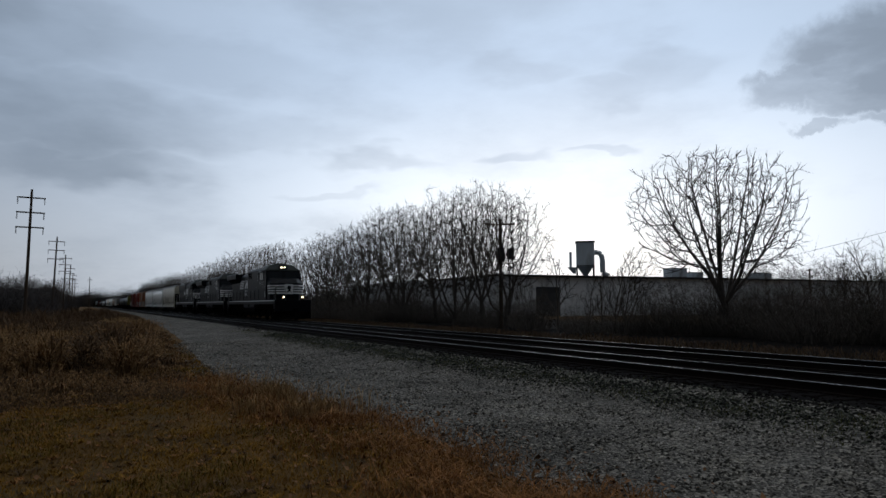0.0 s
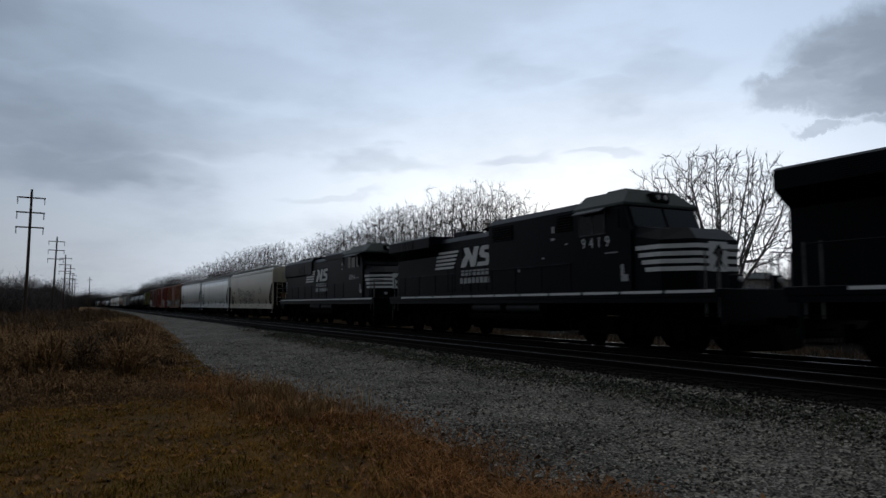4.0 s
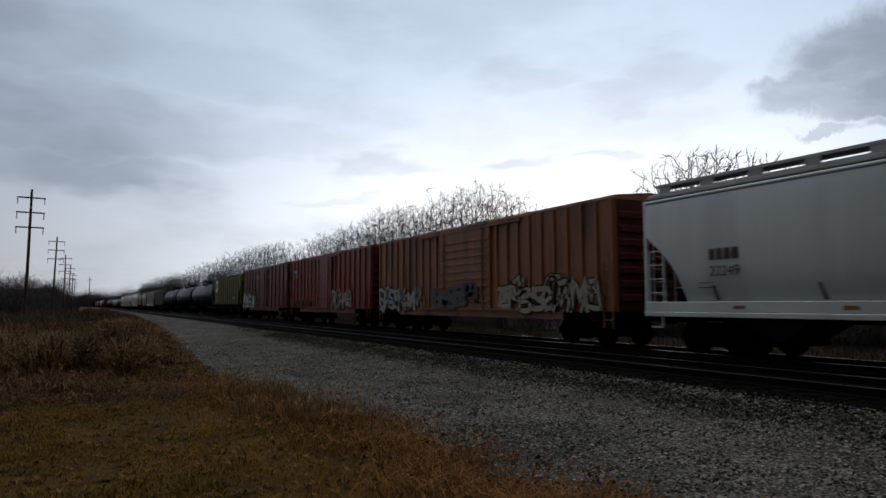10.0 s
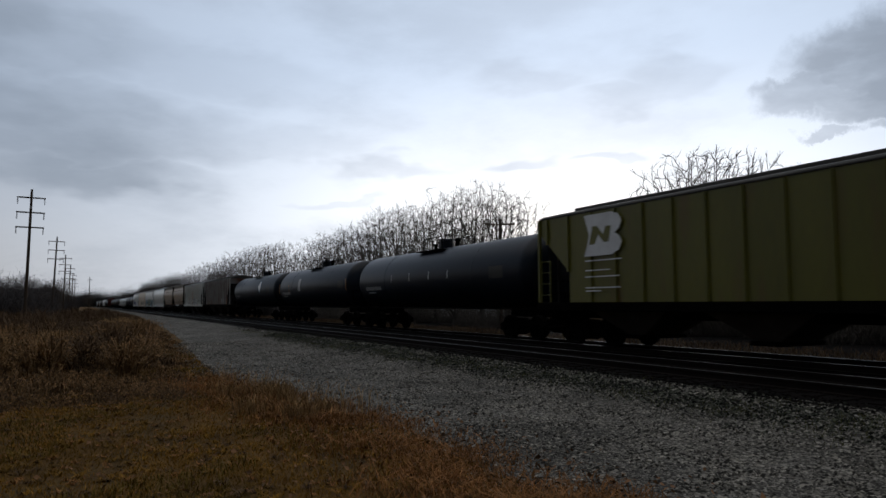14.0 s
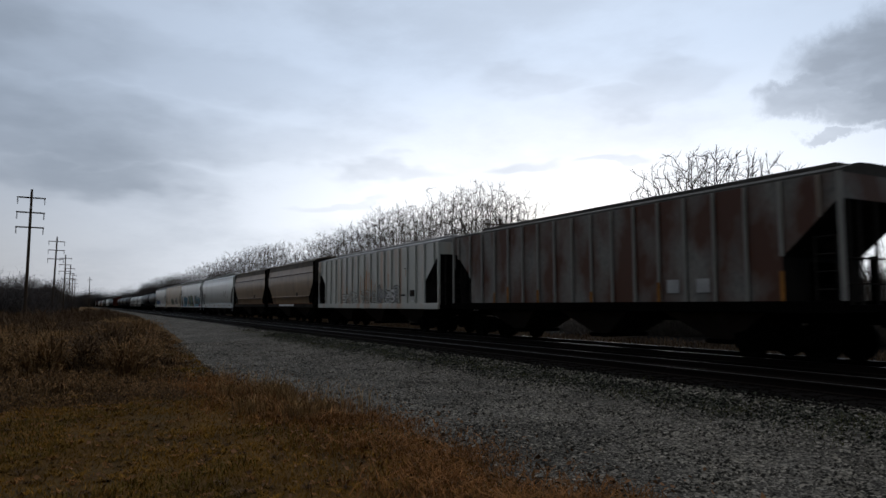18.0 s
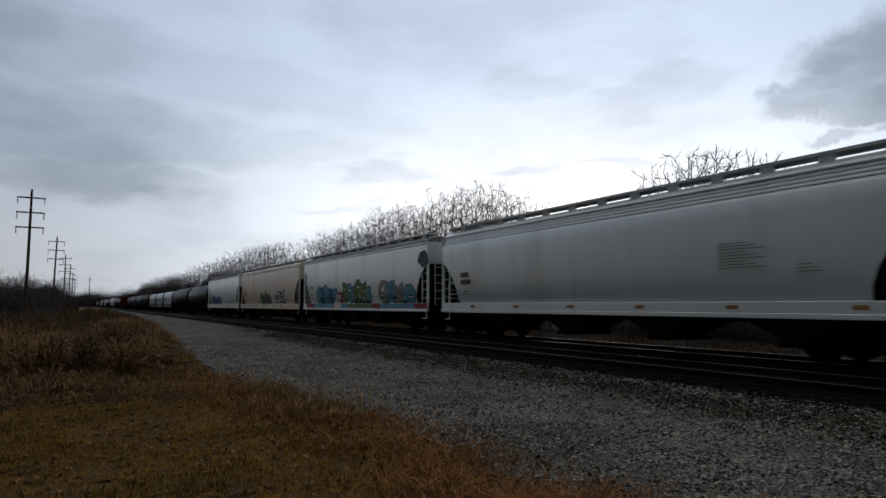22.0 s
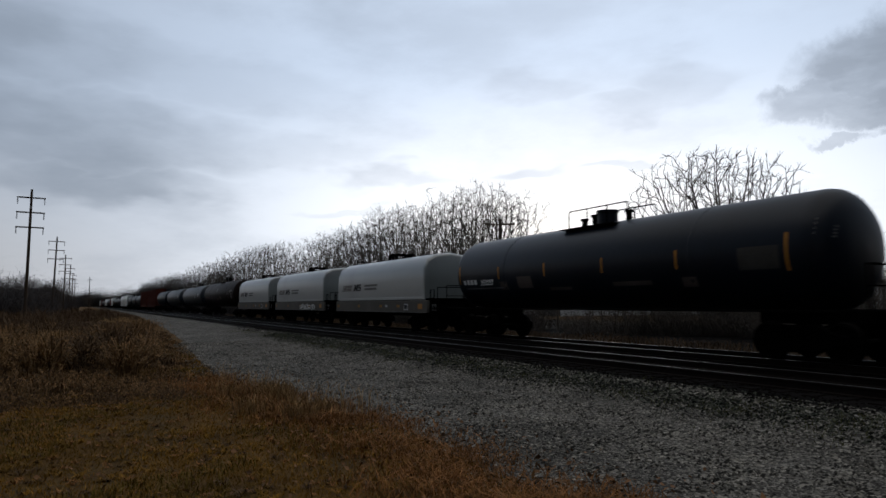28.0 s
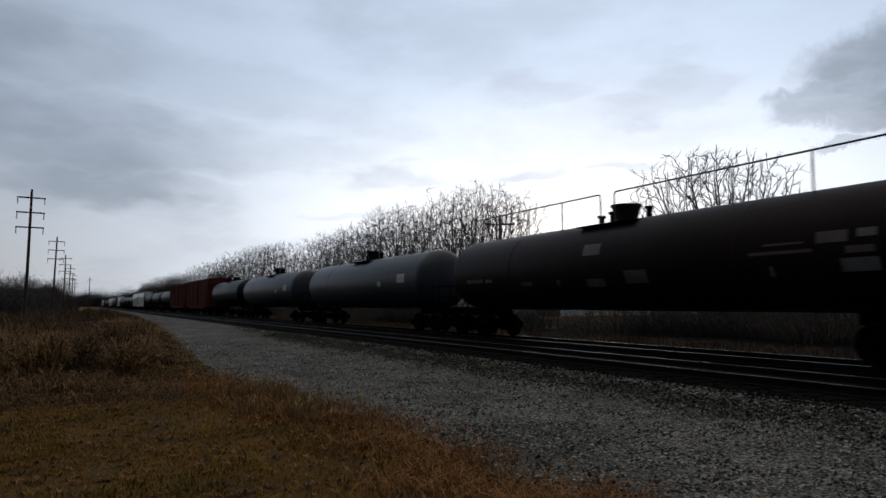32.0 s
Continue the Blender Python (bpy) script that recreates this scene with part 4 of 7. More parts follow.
def dust_collector(at):
    s = thing("dust_collector", "galvanised filter silo with a hopper and curved duct on legs", "dust collector")
    s.location, s.rotation_euler = at, (0, 0, radians(-38))
    part("body", soften(box(B(), -1.4, 1.4, -1.4, 1.4, 2.1, 5.8), 0.08), GALV, s)
    part("cap", box(B(), -1.5, 1.5, -1.5, 1.5, 5.8, 6.0), DARKROOF, s)
    part("hopper", loft(B(), [[(-1.3, -1.3, 2.1), (1.3, -1.3, 2.1), (1.3, 1.3, 2.1), (-1.3, 1.3, 2.1)], [(-0.3, -0.3, 0.5), (0.3, -0.3, 0.5), (0.3, 0.3, 0.5), (-0.3, 0.3, 0.5)]]), GALV, s)
    for x in (-1.3, 1.3):
        for y in (-1.3, 1.3):
            part("leg", tube(B(), (x, y, 0), (x, y, 2.2), 0.1), DARKROOF, s)
    duct = B()
    pts = [(1.4, 0, 4.2), (2.0, 0, 4.3), (2.5, 0, 3.9), (2.7, 0, 3.2), (2.7, 0, 1.0), (3.6, 0, 0.4)]
    for p, q in zip(pts, pts[1:]):
        tube(duct, p, q, 0.42, 10)
    part("duct", duct, GALV, s, "bent grey metal duct", True)
    part("side_hopper", loft(B(), [[(-2.8, -0.6, 1.9), (-1.4, -0.6, 1.9), (-1.4, 0.6, 1.9), (-2.8, 0.6, 1.9)], [(-1.9, -0.3, 0.9), (-1.5, -0.3, 0.9), (-1.5, 0.3, 0.9), (-1.9, 0.3, 0.9)]]), GALV, s)
    part("pipe", tube(B(), (-2.3, 0, 1.9), (-2.3, 0, 4.4), 0.2), GALV, s)


dust_collector((71.3, 85.0, ROOF_Z - 0.2))


# ---- train: materials ----
BLACKPAINT = shader("black_paint", (0.0024, 0.0034, 0.0058), 0.42, scale=0.8, fine=20.0, spread=0.5, bump=0.002, dirt=(0.004, 0.0045, 0.006), dirt_scale=0.5, streak=3.0, spec=0.07)
TANKBLACK = shader("tank_black", (0.0042, 0.0072, 0.0138), 0.42, scale=0.6, fine=16.0, spread=0.4, bump=0.002, dirt=(0.005, 0.0068, 0.010), dirt_scale=0.4, streak=4.0, spec=0.075, coat=0.08)
TANKGREY = shader("tank_dark_grey", (0.021, 0.027, 0.037), 0.45, scale=0.6, fine=16.0, spread=0.3, bump=0.002, dirt=(0.04, 0.035, 0.03), dirt_scale=0.4, streak=4.0, spec=0.3)
TANKBROWN = shader("tank_brown", (0.013, 0.0082, 0.008), 0.5, scale=0.6, fine=16.0, spread=0.35, bump=0.002, dirt=(0.016, 0.008, 0.007), dirt_scale=0.4, streak=4.0, spec=0.06)
# One even near-black for running gear, underframes and small fittings.
UNDER = shader("near_black_steel", (0.0024, 0.0022, 0.0021), 0.95, scale=2.0, fine=25.0, spread=0.5, bump=0.004, spec=0.02)
CHUTE = shader("dusty_chute", (0.045, 0.034, 0.028), 0.9, scale=1.0, fine=20.0, spread=0.4, bump=0.003)
RESERVOIR = shader("dusty_reservoir", (0.02, 0.021, 0.023), 0.6, scale=1.5, fine=20.0, spread=0.4, bump=0.002, spec=0.15)
WINDOWTRIM = shader("dull_window_trim", (0.07, 0.075, 0.08), 0.6, scale=2.0, fine=20.0, spread=0.3, bump=0.0)
RUSTGEAR = shader("rusted_gear", (0.15, 0.062, 0.022), 0.85, scale=3.0, fine=25.0, spread=0.6, bump=0.003)
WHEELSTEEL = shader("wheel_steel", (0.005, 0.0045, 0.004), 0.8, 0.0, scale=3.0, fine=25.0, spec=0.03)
WHITECAR = shader("white_car_paint", (0.605, 0.66, 0.65), 0.33, scale=0.5, fine=14.0, spread=0.08, bump=0.002, dirt=(0.44, 0.455, 0.445), dirt_scale=0.9, dirt_cut=0.5, streak=6.0, spec=0.8, coat=1.0)
GREYCAR = shader("light_grey_car_paint", (0.485, 0.535, 0.53), 0.33, scale=0.5, fine=14.0, spread=0.1, bump=0.002, dirt=(0.385, 0.42, 0.415), dirt_scale=0.9, dirt_cut=0.5, streak=6.0, spec=0.8, coat=1.0)
TANCAR = shader("tan_car_paint", (0.41, 0.385, 0.30), 0.4, scale=0.5, fine=14.0, spread=0.1, bump=0.002, dirt=(0.33, 0.30, 0.25), dirt_scale=0.5, dirt_cut=0.54, streak=5.0, spec=0.3, coat=0.5)
PEACHCAR = shader("rust_streaked_beige_paint", (0.56, 0.475, 0.36), 0.5, scale=0.5, fine=14.0, spread=0.12, bump=0.002, dirt=(0.46, 0.265, 0.135), dirt_scale=1.2, dirt_cut=0.5, streak=5.0, spec=0.3, coat=0.6)
RUSTGREY = shader("rusted_grey_paint", (0.40, 0.42, 0.395), 0.5, scale=0.5, fine=14.0, spread=0.14, bump=0.003, dirt=(0.40, 0.22, 0.11), dirt_scale=1.5, dirt_cut=0.5, streak=9.0, spec=0.3, coat=0.6)
RUSTDARK = shader("heavily_rusted_paint", (0.185, 0.183, 0.175), 0.6, scale=1.6, fine=14.0, spread=0.5, bump=0.003, dirt=(0.075, 0.030, 0.018), dirt_scale=0.8, dirt_cut=0.38, streak=1.6, spec=0.1, coat=0.12)
RIBPALE = shader("worn_pale_rib_paint", (0.23, 0.23, 0.22), 0.6, scale=0.8, fine=14.0, spread=0.35, bump=0.002, dirt=(0.17, 0.10, 0.05), dirt_scale=1.1, dirt_cut=0.56, streak=4.0, spec=0.15)
BROWNCAR = shader("brown_car_paint", (0.225, 0.145, 0.075), 0.45, scale=0.7, fine=14.0, spread=0.32, bump=0.003, dirt=(0.14, 0.082, 0.04), dirt_scale=1.3, dirt_cut=0.5, streak=2.0, spec=0.25, coat=0.2)
BROWNROOF = shader("dusty_grey_brown_paint", (0.10, 0.084, 0.064), 0.6, scale=0.6, fine=14.0, spread=0.3, bump=0.003, dirt=(0.06, 0.052, 0.046), dirt_scale=0.8, dirt_cut=0.5, streak=2.0)
# Roofs, beads and chords in a darker grey than the car sides.
ROOFGREY = shader("mid_grey_roof_paint", (0.25, 0.255, 0.26), 0.55, scale=0.6, fine=14.0, spread=0.2, bump=0.003, dirt=(0.17, 0.17, 0.17), dirt_scale=0.9, dirt_cut=0.5, streak=2.0)
# Grime, with the deep shade of the car ends put into its colour.
GRIMESHADE = shader("grime_and_shade", (0.022, 0.02, 0.019), 0.9, scale=1.2, fine=20.0, spread=0.5, bump=0.003, dirt=(0.04, 0.034, 0.03), dirt_scale=0.9, streak=3.0, spec=0.04)
ROOFGRIME = shader("sooty_roof_paint", (0.06, 0.058, 0.055), 0.8, scale=0.7, fine=16.0, spread=0.4, bump=0.003)
RUSTSILL = shader("rusty_sill", (0.055, 0.03, 0.021), 0.85, scale=1.2, fine=16.0, spread=0.5, bump=0.003)
RUSTBROWN = shader("rust_brown_paint", (0.245, 0.088, 0.036), 0.55, scale=0.9, fine=14.0, spread=0.3, bump=0.003, dirt=(0.055, 0.022, 0.014), dirt_scale=1.1, dirt_cut=0.5, streak=5.0, spec=0.15, coat=0.15)
RUSTSTREAK = shader("orange_rust_streak", (0.44, 0.23, 0.105), 0.8, scale=1.5, fine=25.0, spread=0.35, bump=0.002, dirt=(0.58, 0.52, 0.44), dirt_scale=2.0, dirt_cut=0.5, streak=6.0)
RUSTFOOT = shader("rust_orange_scab", (0.26, 0.115, 0.03), 0.8, scale=3.0, fine=25.0, spread=0.5, bump=0.003)
OXIDE = shader("red_oxide_paint", (0.205, 0.029, 0.017), 0.5, scale=0.9, fine=14.0, spread=0.35, bump=0.003, dirt=(0.09, 0.018, 0.011), dirt_scale=1.1, dirt_cut=0.5, streak=5.0, spec=0.12, coat=0.15)
OXIDEDARK = shader("dark_red_paint", (0.12, 0.023, 0.017), 0.5, scale=0.9, fine=14.0, spread=0.35, bump=0.003, dirt=(0.045, 0.013, 0.011), dirt_scale=1.1, dirt_cut=0.5, streak=5.0, spec=0.12, coat=0.15)
OLIVE = shader("olive_green_paint", (0.094, 0.088, 0.010), 0.5, scale=0.5, fine=14.0, spread=0.25, bump=0.003, dirt=(0.10, 0.052, 0.016), dirt_scale=1.4, dirt_cut=0.55, streak=6.0, spec=0.2, coat=0.13)
HOODGREY = shader("coil_hood_grey", (0.13, 0.148, 0.15), 0.42, scale=0.5, fine=14.0, spread=0.08, bump=0.002, dirt=(0.10, 0.112, 0.115), dirt_scale=0.7, dirt_cut=0.52, streak=4.0, spec=0.6, coat=0.5)
SILLGREY = shader("sill_grey", (0.085, 0.08, 0.072), 0.6, scale=0.6, fine=14.0, spread=0.15, bump=0.002, dirt=(0.12, 0.11, 0.10), dirt_scale=0.5, streak=3.0)
PALE = shader("white_marking", (0.62, 0.63, 0.64), 0.6, scale=2.0, fine=20.0, spread=0.15, bump=0.0)
DULLPALE = shader("faded_marking", (0.36, 0.37, 0.38), 0.6, scale=2.0, fine=20.0, spread=0.3, bump=0.0)
INK = shader("dark_marking", (0.016, 0.017, 0.02), 0.6, scale=2.0, fine=20.0, spread=0.3, bump=0.0)
RIBGREY = shader("rib_grey", (0.125, 0.12, 0.112), 0.7, scale=0.8, fine=14.0, spread=0.4, bump=0.002, dirt=(0.12, 0.08, 0.05), dirt_scale=0.9, dirt_cut=0.5, streak=5.0)
WORNGREY = shader("worn_grey_placard", (0.11, 0.11, 0.11), 0.6, scale=2.0, fine=20.0, spread=0.35, bump=0.0)
PLATEGREY = shader("dull_plate", (0.048, 0.046, 0.043), 0.55, scale=1.0, fine=20.0, spread=0.35, bump=0.0)
DULLTAN = shader("faded_tan", (0.40, 0.385, 0.34), 0.6, scale=2.0, fine=20.0, spread=0.15, bump=0.0)
PINKMARK = shader("faded_pinkish_marking", (0.15, 0.10, 0.09), 0.6, scale=2.0, fine=20.0, spread=0.5, bump=0.0)
FADED = shader("worn_brown_marking", (0.085, 0.07, 0.065), 0.6, scale=2.0, fine=20.0, spread=0.3, bump=0.0)
WORNAMBER = shader("worn_amber_tape", (0.24, 0.13, 0.045), 0.6, scale=2.0, fine=20.0, spread=0.5, bump=0.0)
AMBER = shader("amber_reflector", (0.34, 0.155, 0.03), 0.35, scale=2.0, fine=20.0, spread=0.15, bump=0.0)
GLASS = shader("dark_cab_glass", (0.006, 0.008, 0.010), 0.1, scale=1.0, fine=4.0, spread=0.1, bump=0.0, spec=0.15)
SPRAY = [shader("spray_" + n, c, 0.5, scale=1.5, fine=12.0, spread=0.25, bump=0.0) for n, c in (("silver", (0.32, 0.295, 0.24)), ("sky_blue", (0.11, 0.29, 0.38)), ("green", (0.15, 0.20, 0.085)), ("red", (0.22, 0.032, 0.045)), ("violet", (0.085, 0.085, 0.22)), ("dark_green", (0.11, 0.14, 0.10)), ("deep_blue", (0.035, 0.11, 0.21)))]
# Dark red: paint of plain boxcars, and shade painted on boxcar ends.
REDSHADE = shader("dark_red_and_end_shade", (0.07, 0.019, 0.014), 0.8, scale=0.9, fine=14.0, spread=0.4, bump=0.003)
HEADLIGHT = lamp_glow("headlight", (1.0, 0.78, 0.5), 3.5)
DITCHLIGHT = lamp_glow("ditch_light", (1.0, 0.74, 0.42), 4.0)

SPEED = 16.51
TRAIN = []          # car and its place along the line at the start
AXLES = []          # freight axles
LOCO_AXLES = []


# ---- train: running gear, shared by the cars ----
def wheelset_mesh(r, name):
    bm = B()
    for s in (-1, 1):
        prof = [(0.70, r - 0.0), (0.70 + 0.10, r - 0.006), (0.70 + 0.135, r - 0.01), (0.70 + 0.135, r - 0.06), (0.70 + 0.05, r - 0.09), (0.70 + 0.05, 0.16), (0.70 + 0.13, 0.12), (0.70 + 0.13, 0.0)]
        inner = [(0.665, 0.0), (0.665, r + 0.026), (0.685, r + 0.028)]
        rings = []
        for x, rad in inner + prof:
            rings.append([(s * x, max(rad, 0.004) * math.cos(6.2832 * i / 20), max(rad, 0.004) * math.sin(6.2832 * i / 20)) for i in range(20)])
        loft(bm, rings)
    tube(bm, (-1.0, 0, 0), (1.0, 0, 0), 0.075, 8)
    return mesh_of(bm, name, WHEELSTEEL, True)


WHEELS = wheelset_mesh(0.457, "wheelset")
LOCOWHEELS = wheelset_mesh(0.53, "wheelset")


def sideframe_mesh():
    bm = B()
    outline = [(-1.15, 0.36), (-1.15, 0.60), (-0.8, 0.66), (-0.45, 0.84), (0.45, 0.84), (0.8, 0.66), (1.15, 0.60), (1.15, 0.36), (0.7, 0.38), (0.4, 0.22), (-0.4, 0.22), (-0.7, 0.38)]
    slab(bm, outline, -0.08, 0.08)
    soften(bm, 0.02)
    for y in (-0.16, 0.0, 0.16):
        tube(bm, (-0.1, y, 0.28), (-0.1, y, 0.62), 0.07, 8)
    for y in (-0.89, 0.89):
        tube(bm, (-0.16, y, 0.457), (0.0, y, 0.457), 0.12, 10)
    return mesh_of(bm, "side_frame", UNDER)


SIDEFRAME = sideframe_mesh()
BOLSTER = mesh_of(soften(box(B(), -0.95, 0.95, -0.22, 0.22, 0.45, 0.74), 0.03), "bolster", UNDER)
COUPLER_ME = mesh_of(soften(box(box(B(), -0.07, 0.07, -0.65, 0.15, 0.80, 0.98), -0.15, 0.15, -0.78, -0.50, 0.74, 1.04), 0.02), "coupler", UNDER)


def truck(car, y):
    t = new("truck")
    t.parent = car
    t.location = (0, y, 0)
    t["label"] = "near-black two-axle freight truck"
    for s in (-1, 1):
        f = piece("side_frame", SIDEFRAME, t, (s * 0.99, 0, 0), 0.0 if s < 0 else math.pi)
    piece("bolster", BOLSTER, t)
    for dy in (-0.89, 0.89):
        AXLES.append((piece("wheelset", WHEELS, t, (0, dy, 0.457)), dy))
    return t


def couplers(car, half):
    piece("coupler", COUPLER_ME, car, (0, -half, 0))
    piece("coupler", COUPLER_ME, car, (0, half, 0), math.pi)


def on_rails(car, rear, length):
    """rear: the far end of the car's side at the start; the front end points to the camera's end of the line."""
    car.location = (FAR_X, rear - length / 2, 0)
    TRAIN.append((car, rear - length / 2))
    return car


# ---- train: lettering and spray paint ----
def bars(car, x, rows, material, name="lettering"):
    """Lines of unreadable lettering as bars: (y0, y1, z0, z1). The side is at x."""
    bm = B()
    for y0, y1, z0, z1 in rows:
        box(bm, x - 0.006, x, min(y0, y1), max(y0, y1), z0, z1)
    return part(name, bm, material, car)


def words(car, text, x, y, z, size, material, name="lettering", space=1.0):
    """Readable characters on the side towards the camera; y is where the text begins (it reads towards -y)."""
    cu = bpy.data.curves.new(name, "FONT")
    cu.body, cu.size, cu.extrude, cu.space_character = text, size, 0.002, space
    ob = bpy.data.objects.new("text_source", cu)
    scene.collection.objects.link(ob)
    bpy.context.view_layer.update()
    me = bpy.data.meshes.new_from_object(ob)
    bpy.data.objects.remove(ob)
    me.transform(Matrix.Translation((x - 0.006, y, z)) @ Matrix.Rotation(-math.pi / 2, 4, "Z") @ Matrix.Rotation(math.pi / 2, 4, "X"))
    me.materials.clear()
    me.materials.append(material)
    ob = new(name, me)
    ob.parent = car
    return ob


GLYPHS = (
    (((0.0, 0.0), (0.15, 1.0)), ((0.15, 1.0), (0.55, 0.45), (0.95, 1.0))),
    (((1.0, 0.95), (0.3, 1.0), (0.0, 0.7), (0.5, 0.5), (0.95, 0.3), (0.6, 0.0), (0.0, 0.1)),),
    (((0.05, 0.0), (0.0, 0.6), (0.4, 1.0), (0.9, 0.85), (0.95, 0.1)), ((0.1, 0.4), (0.9, 0.45))),
    (((0.0, 1.0), (0.1, 0.1), (0.6, 0.0), (1.0, 0.35), (0.95, 1.0)),),
    (((0.9, 1.0), (0.1, 0.85), (0.05, 0.1), (1.0, 0.0)), ((0.1, 0.5), (0.8, 0.55))),
    (((0.0, 0.05), (0.3, 0.95), (0.55, 0.2), (0.8, 0.95), (1.0, 0.0)),),
)


def graffiti(car, side, y0, y1, z0, z1, fills, ink, seed, count=6, weight=1.0):
    """Sprayed shapes that cannot be read: fat bent strokes over wider strokes of ink. side(z) gives the wall's x at that height."""
    r = random.Random(seed)
    w, tall = (y1 - y0) / count, z1 - z0

    def ribbon(bm, pts, half_w, lift):
        n = len(pts)
        pair = []
        for i, q in enumerate(pts):
            a, b = pts[max(i - 1, 0)], pts[min(i + 1, n - 1)]
            dy, dz = b[0] - a[0], b[1] - a[1]
            ln = math.hypot(dy, dz) or 1
            hw = half_w * (0.75 if i in (0, n - 1) else 1.0)
            pair.append([bm.verts.new((side(q[1] + k * dy / ln * hw) - lift, q[0] - k * dz / ln * hw, q[1] + k * dy / ln * hw)) for k in (1, -1)])
        for a, b in zip(pair, pair[1:]):
            bm.faces.new((a[0], b[0], b[1], a[1]))

    for k in range(count):
        top, bot = z1 - tall * 0.35 * r.random(), z0 + tall * 0.12 * r.random()
        lean, flip = r.uniform(-0.15, 0.15), r.random() < 0.5
        body, edge = B(), B()
        first, second = r.sample(range(len(GLYPHS)), 2)
        for line in GLYPHS[first] + GLYPHS[second]:
            pts = []
            for u, v in line:
                u = 1 - u if flip else u
                u, v = u + lean * v + r.uniform(-0.14, 0.14), v + r.uniform(-0.12, 0.12)
                pts.append((y0 + (k + 1.12 - 1.25 * u) * w, bot + (top - bot) * min(1.05, max(-0.02, v))))
            fat = weight * min(w, tall) * r.uniform(0.11, 0.19)
            smoothed = []
            for p, q in zip(pts, pts[1:]):
                smoothed += [p, ((p[0] + q[0]) / 2 + r.uniform(-0.05, 0.05), (p[1] + q[1]) / 2 + r.uniform(-0.05, 0.05))]
            smoothed.append(pts[-1])
            layer = 0.012 + 0.003 * (k % 3)
            ribbon(body, smoothed, fat, layer)
            ribbon(edge, smoothed, fat + 0.04 + 0.02 * weight, layer - 0.005)
        part("sprayed_shape", body, fills[k % len(fills)], car)
        if ink:
            part("sprayed_edge", edge, ink, car)
        else:
            edge.free()


# ---- train: covered hoppers ----
PELLET = ((1.38, 1.37, 1.38), (1.7, 1.47, 1.32), (2.1, 1.51, 1.15), (2.5, 1.53, 0.88), (2.8, 1.54, 0.58), (3.05, 1.545, 0.28), (3.2, 1.545, 0.12), (3.45, 1.54, 0.1), (3.82, 1.53, 0.1), (3.845, 1.515, 0.1), (4.22, 1.41, 0.1), (4.25, 1.43, 0.1), (4.32, 1.40, 0.1), (4.42, 1.28, 0.1), (4.49, 0.95, 0.1), (4.52, 0.4, 0.1))
SMOOTH = PELLET[:9] + ((4.1, 1.505, 0.1), (4.22, 1.47, 0.1), (4.25, 1.48, 0.1), (4.34, 1.44, 0.1), (4.43, 1.26, 0.1), (4.49, 0.95, 0.1), (4.52, 0.4, 0.1))
RIBBED = ((1.36, 1.46, 1.45), (2.4, 1.46, 1.45), (3.58, 1.46, 0.08), (4.14, 1.46, 0.06), (4.22, 1.36, 0.06), (4.40, 0.7, 0.06), (4.42, 0.3, 0.06))
OLIVE_LEVELS = ((1.36, 1.46, 1.65), (2.36, 1.46, 1.65), (3.7, 1.46, 0.1), (4.26, 1.46, 0.06), (4.34, 1.36, 0.06), (4.50, 0.7, 0.06), (4.52, 0.3, 0.06))
STUBBY = ((1.40, 1.40, 1.25), (1.80, 1.46, 1.25), (1.9, 1.51, 1.15), (1.96, 1.45, 1.1), (2.5, 1.50, 0.5), (2.88, 1.53, 0.08), (3.58, 1.545, 0.06), (3.64, 1.50, 0.06), (4.0, 1.47, 0.06), (4.36, 1.42, 0.06), (4.48, 1.22, 0.06), (4.56, 0.7, 0.06))


def width_at(levels, z):
    return float(np.interp(z, [l[0] for l in levels], [l[1] for l in levels]))


def level_body(levels, half):
    bm = B()
    loft(bm, [[(-w, -half + i, z), (w, -half + i, z), (w, half - i, z), (-w, half - i, z)] for z, w, i in levels])
    return bm


def ladder(car, x, y, z0, z1, w, material):
    bm = B()
    for dy in (-w / 2, w / 2):
        box(bm, -0.02, 0.02, dy - 0.014, dy + 0.014, z0, z1)
    z = z0 + 0.25
    while z < z1:
        tube(bm, (0, -w / 2, z), (0, w / 2, z), 0.013, 5)
        z += 0.38
    ob = part("ladder", bm, material, car)
    ob.location = (x, y, 0)


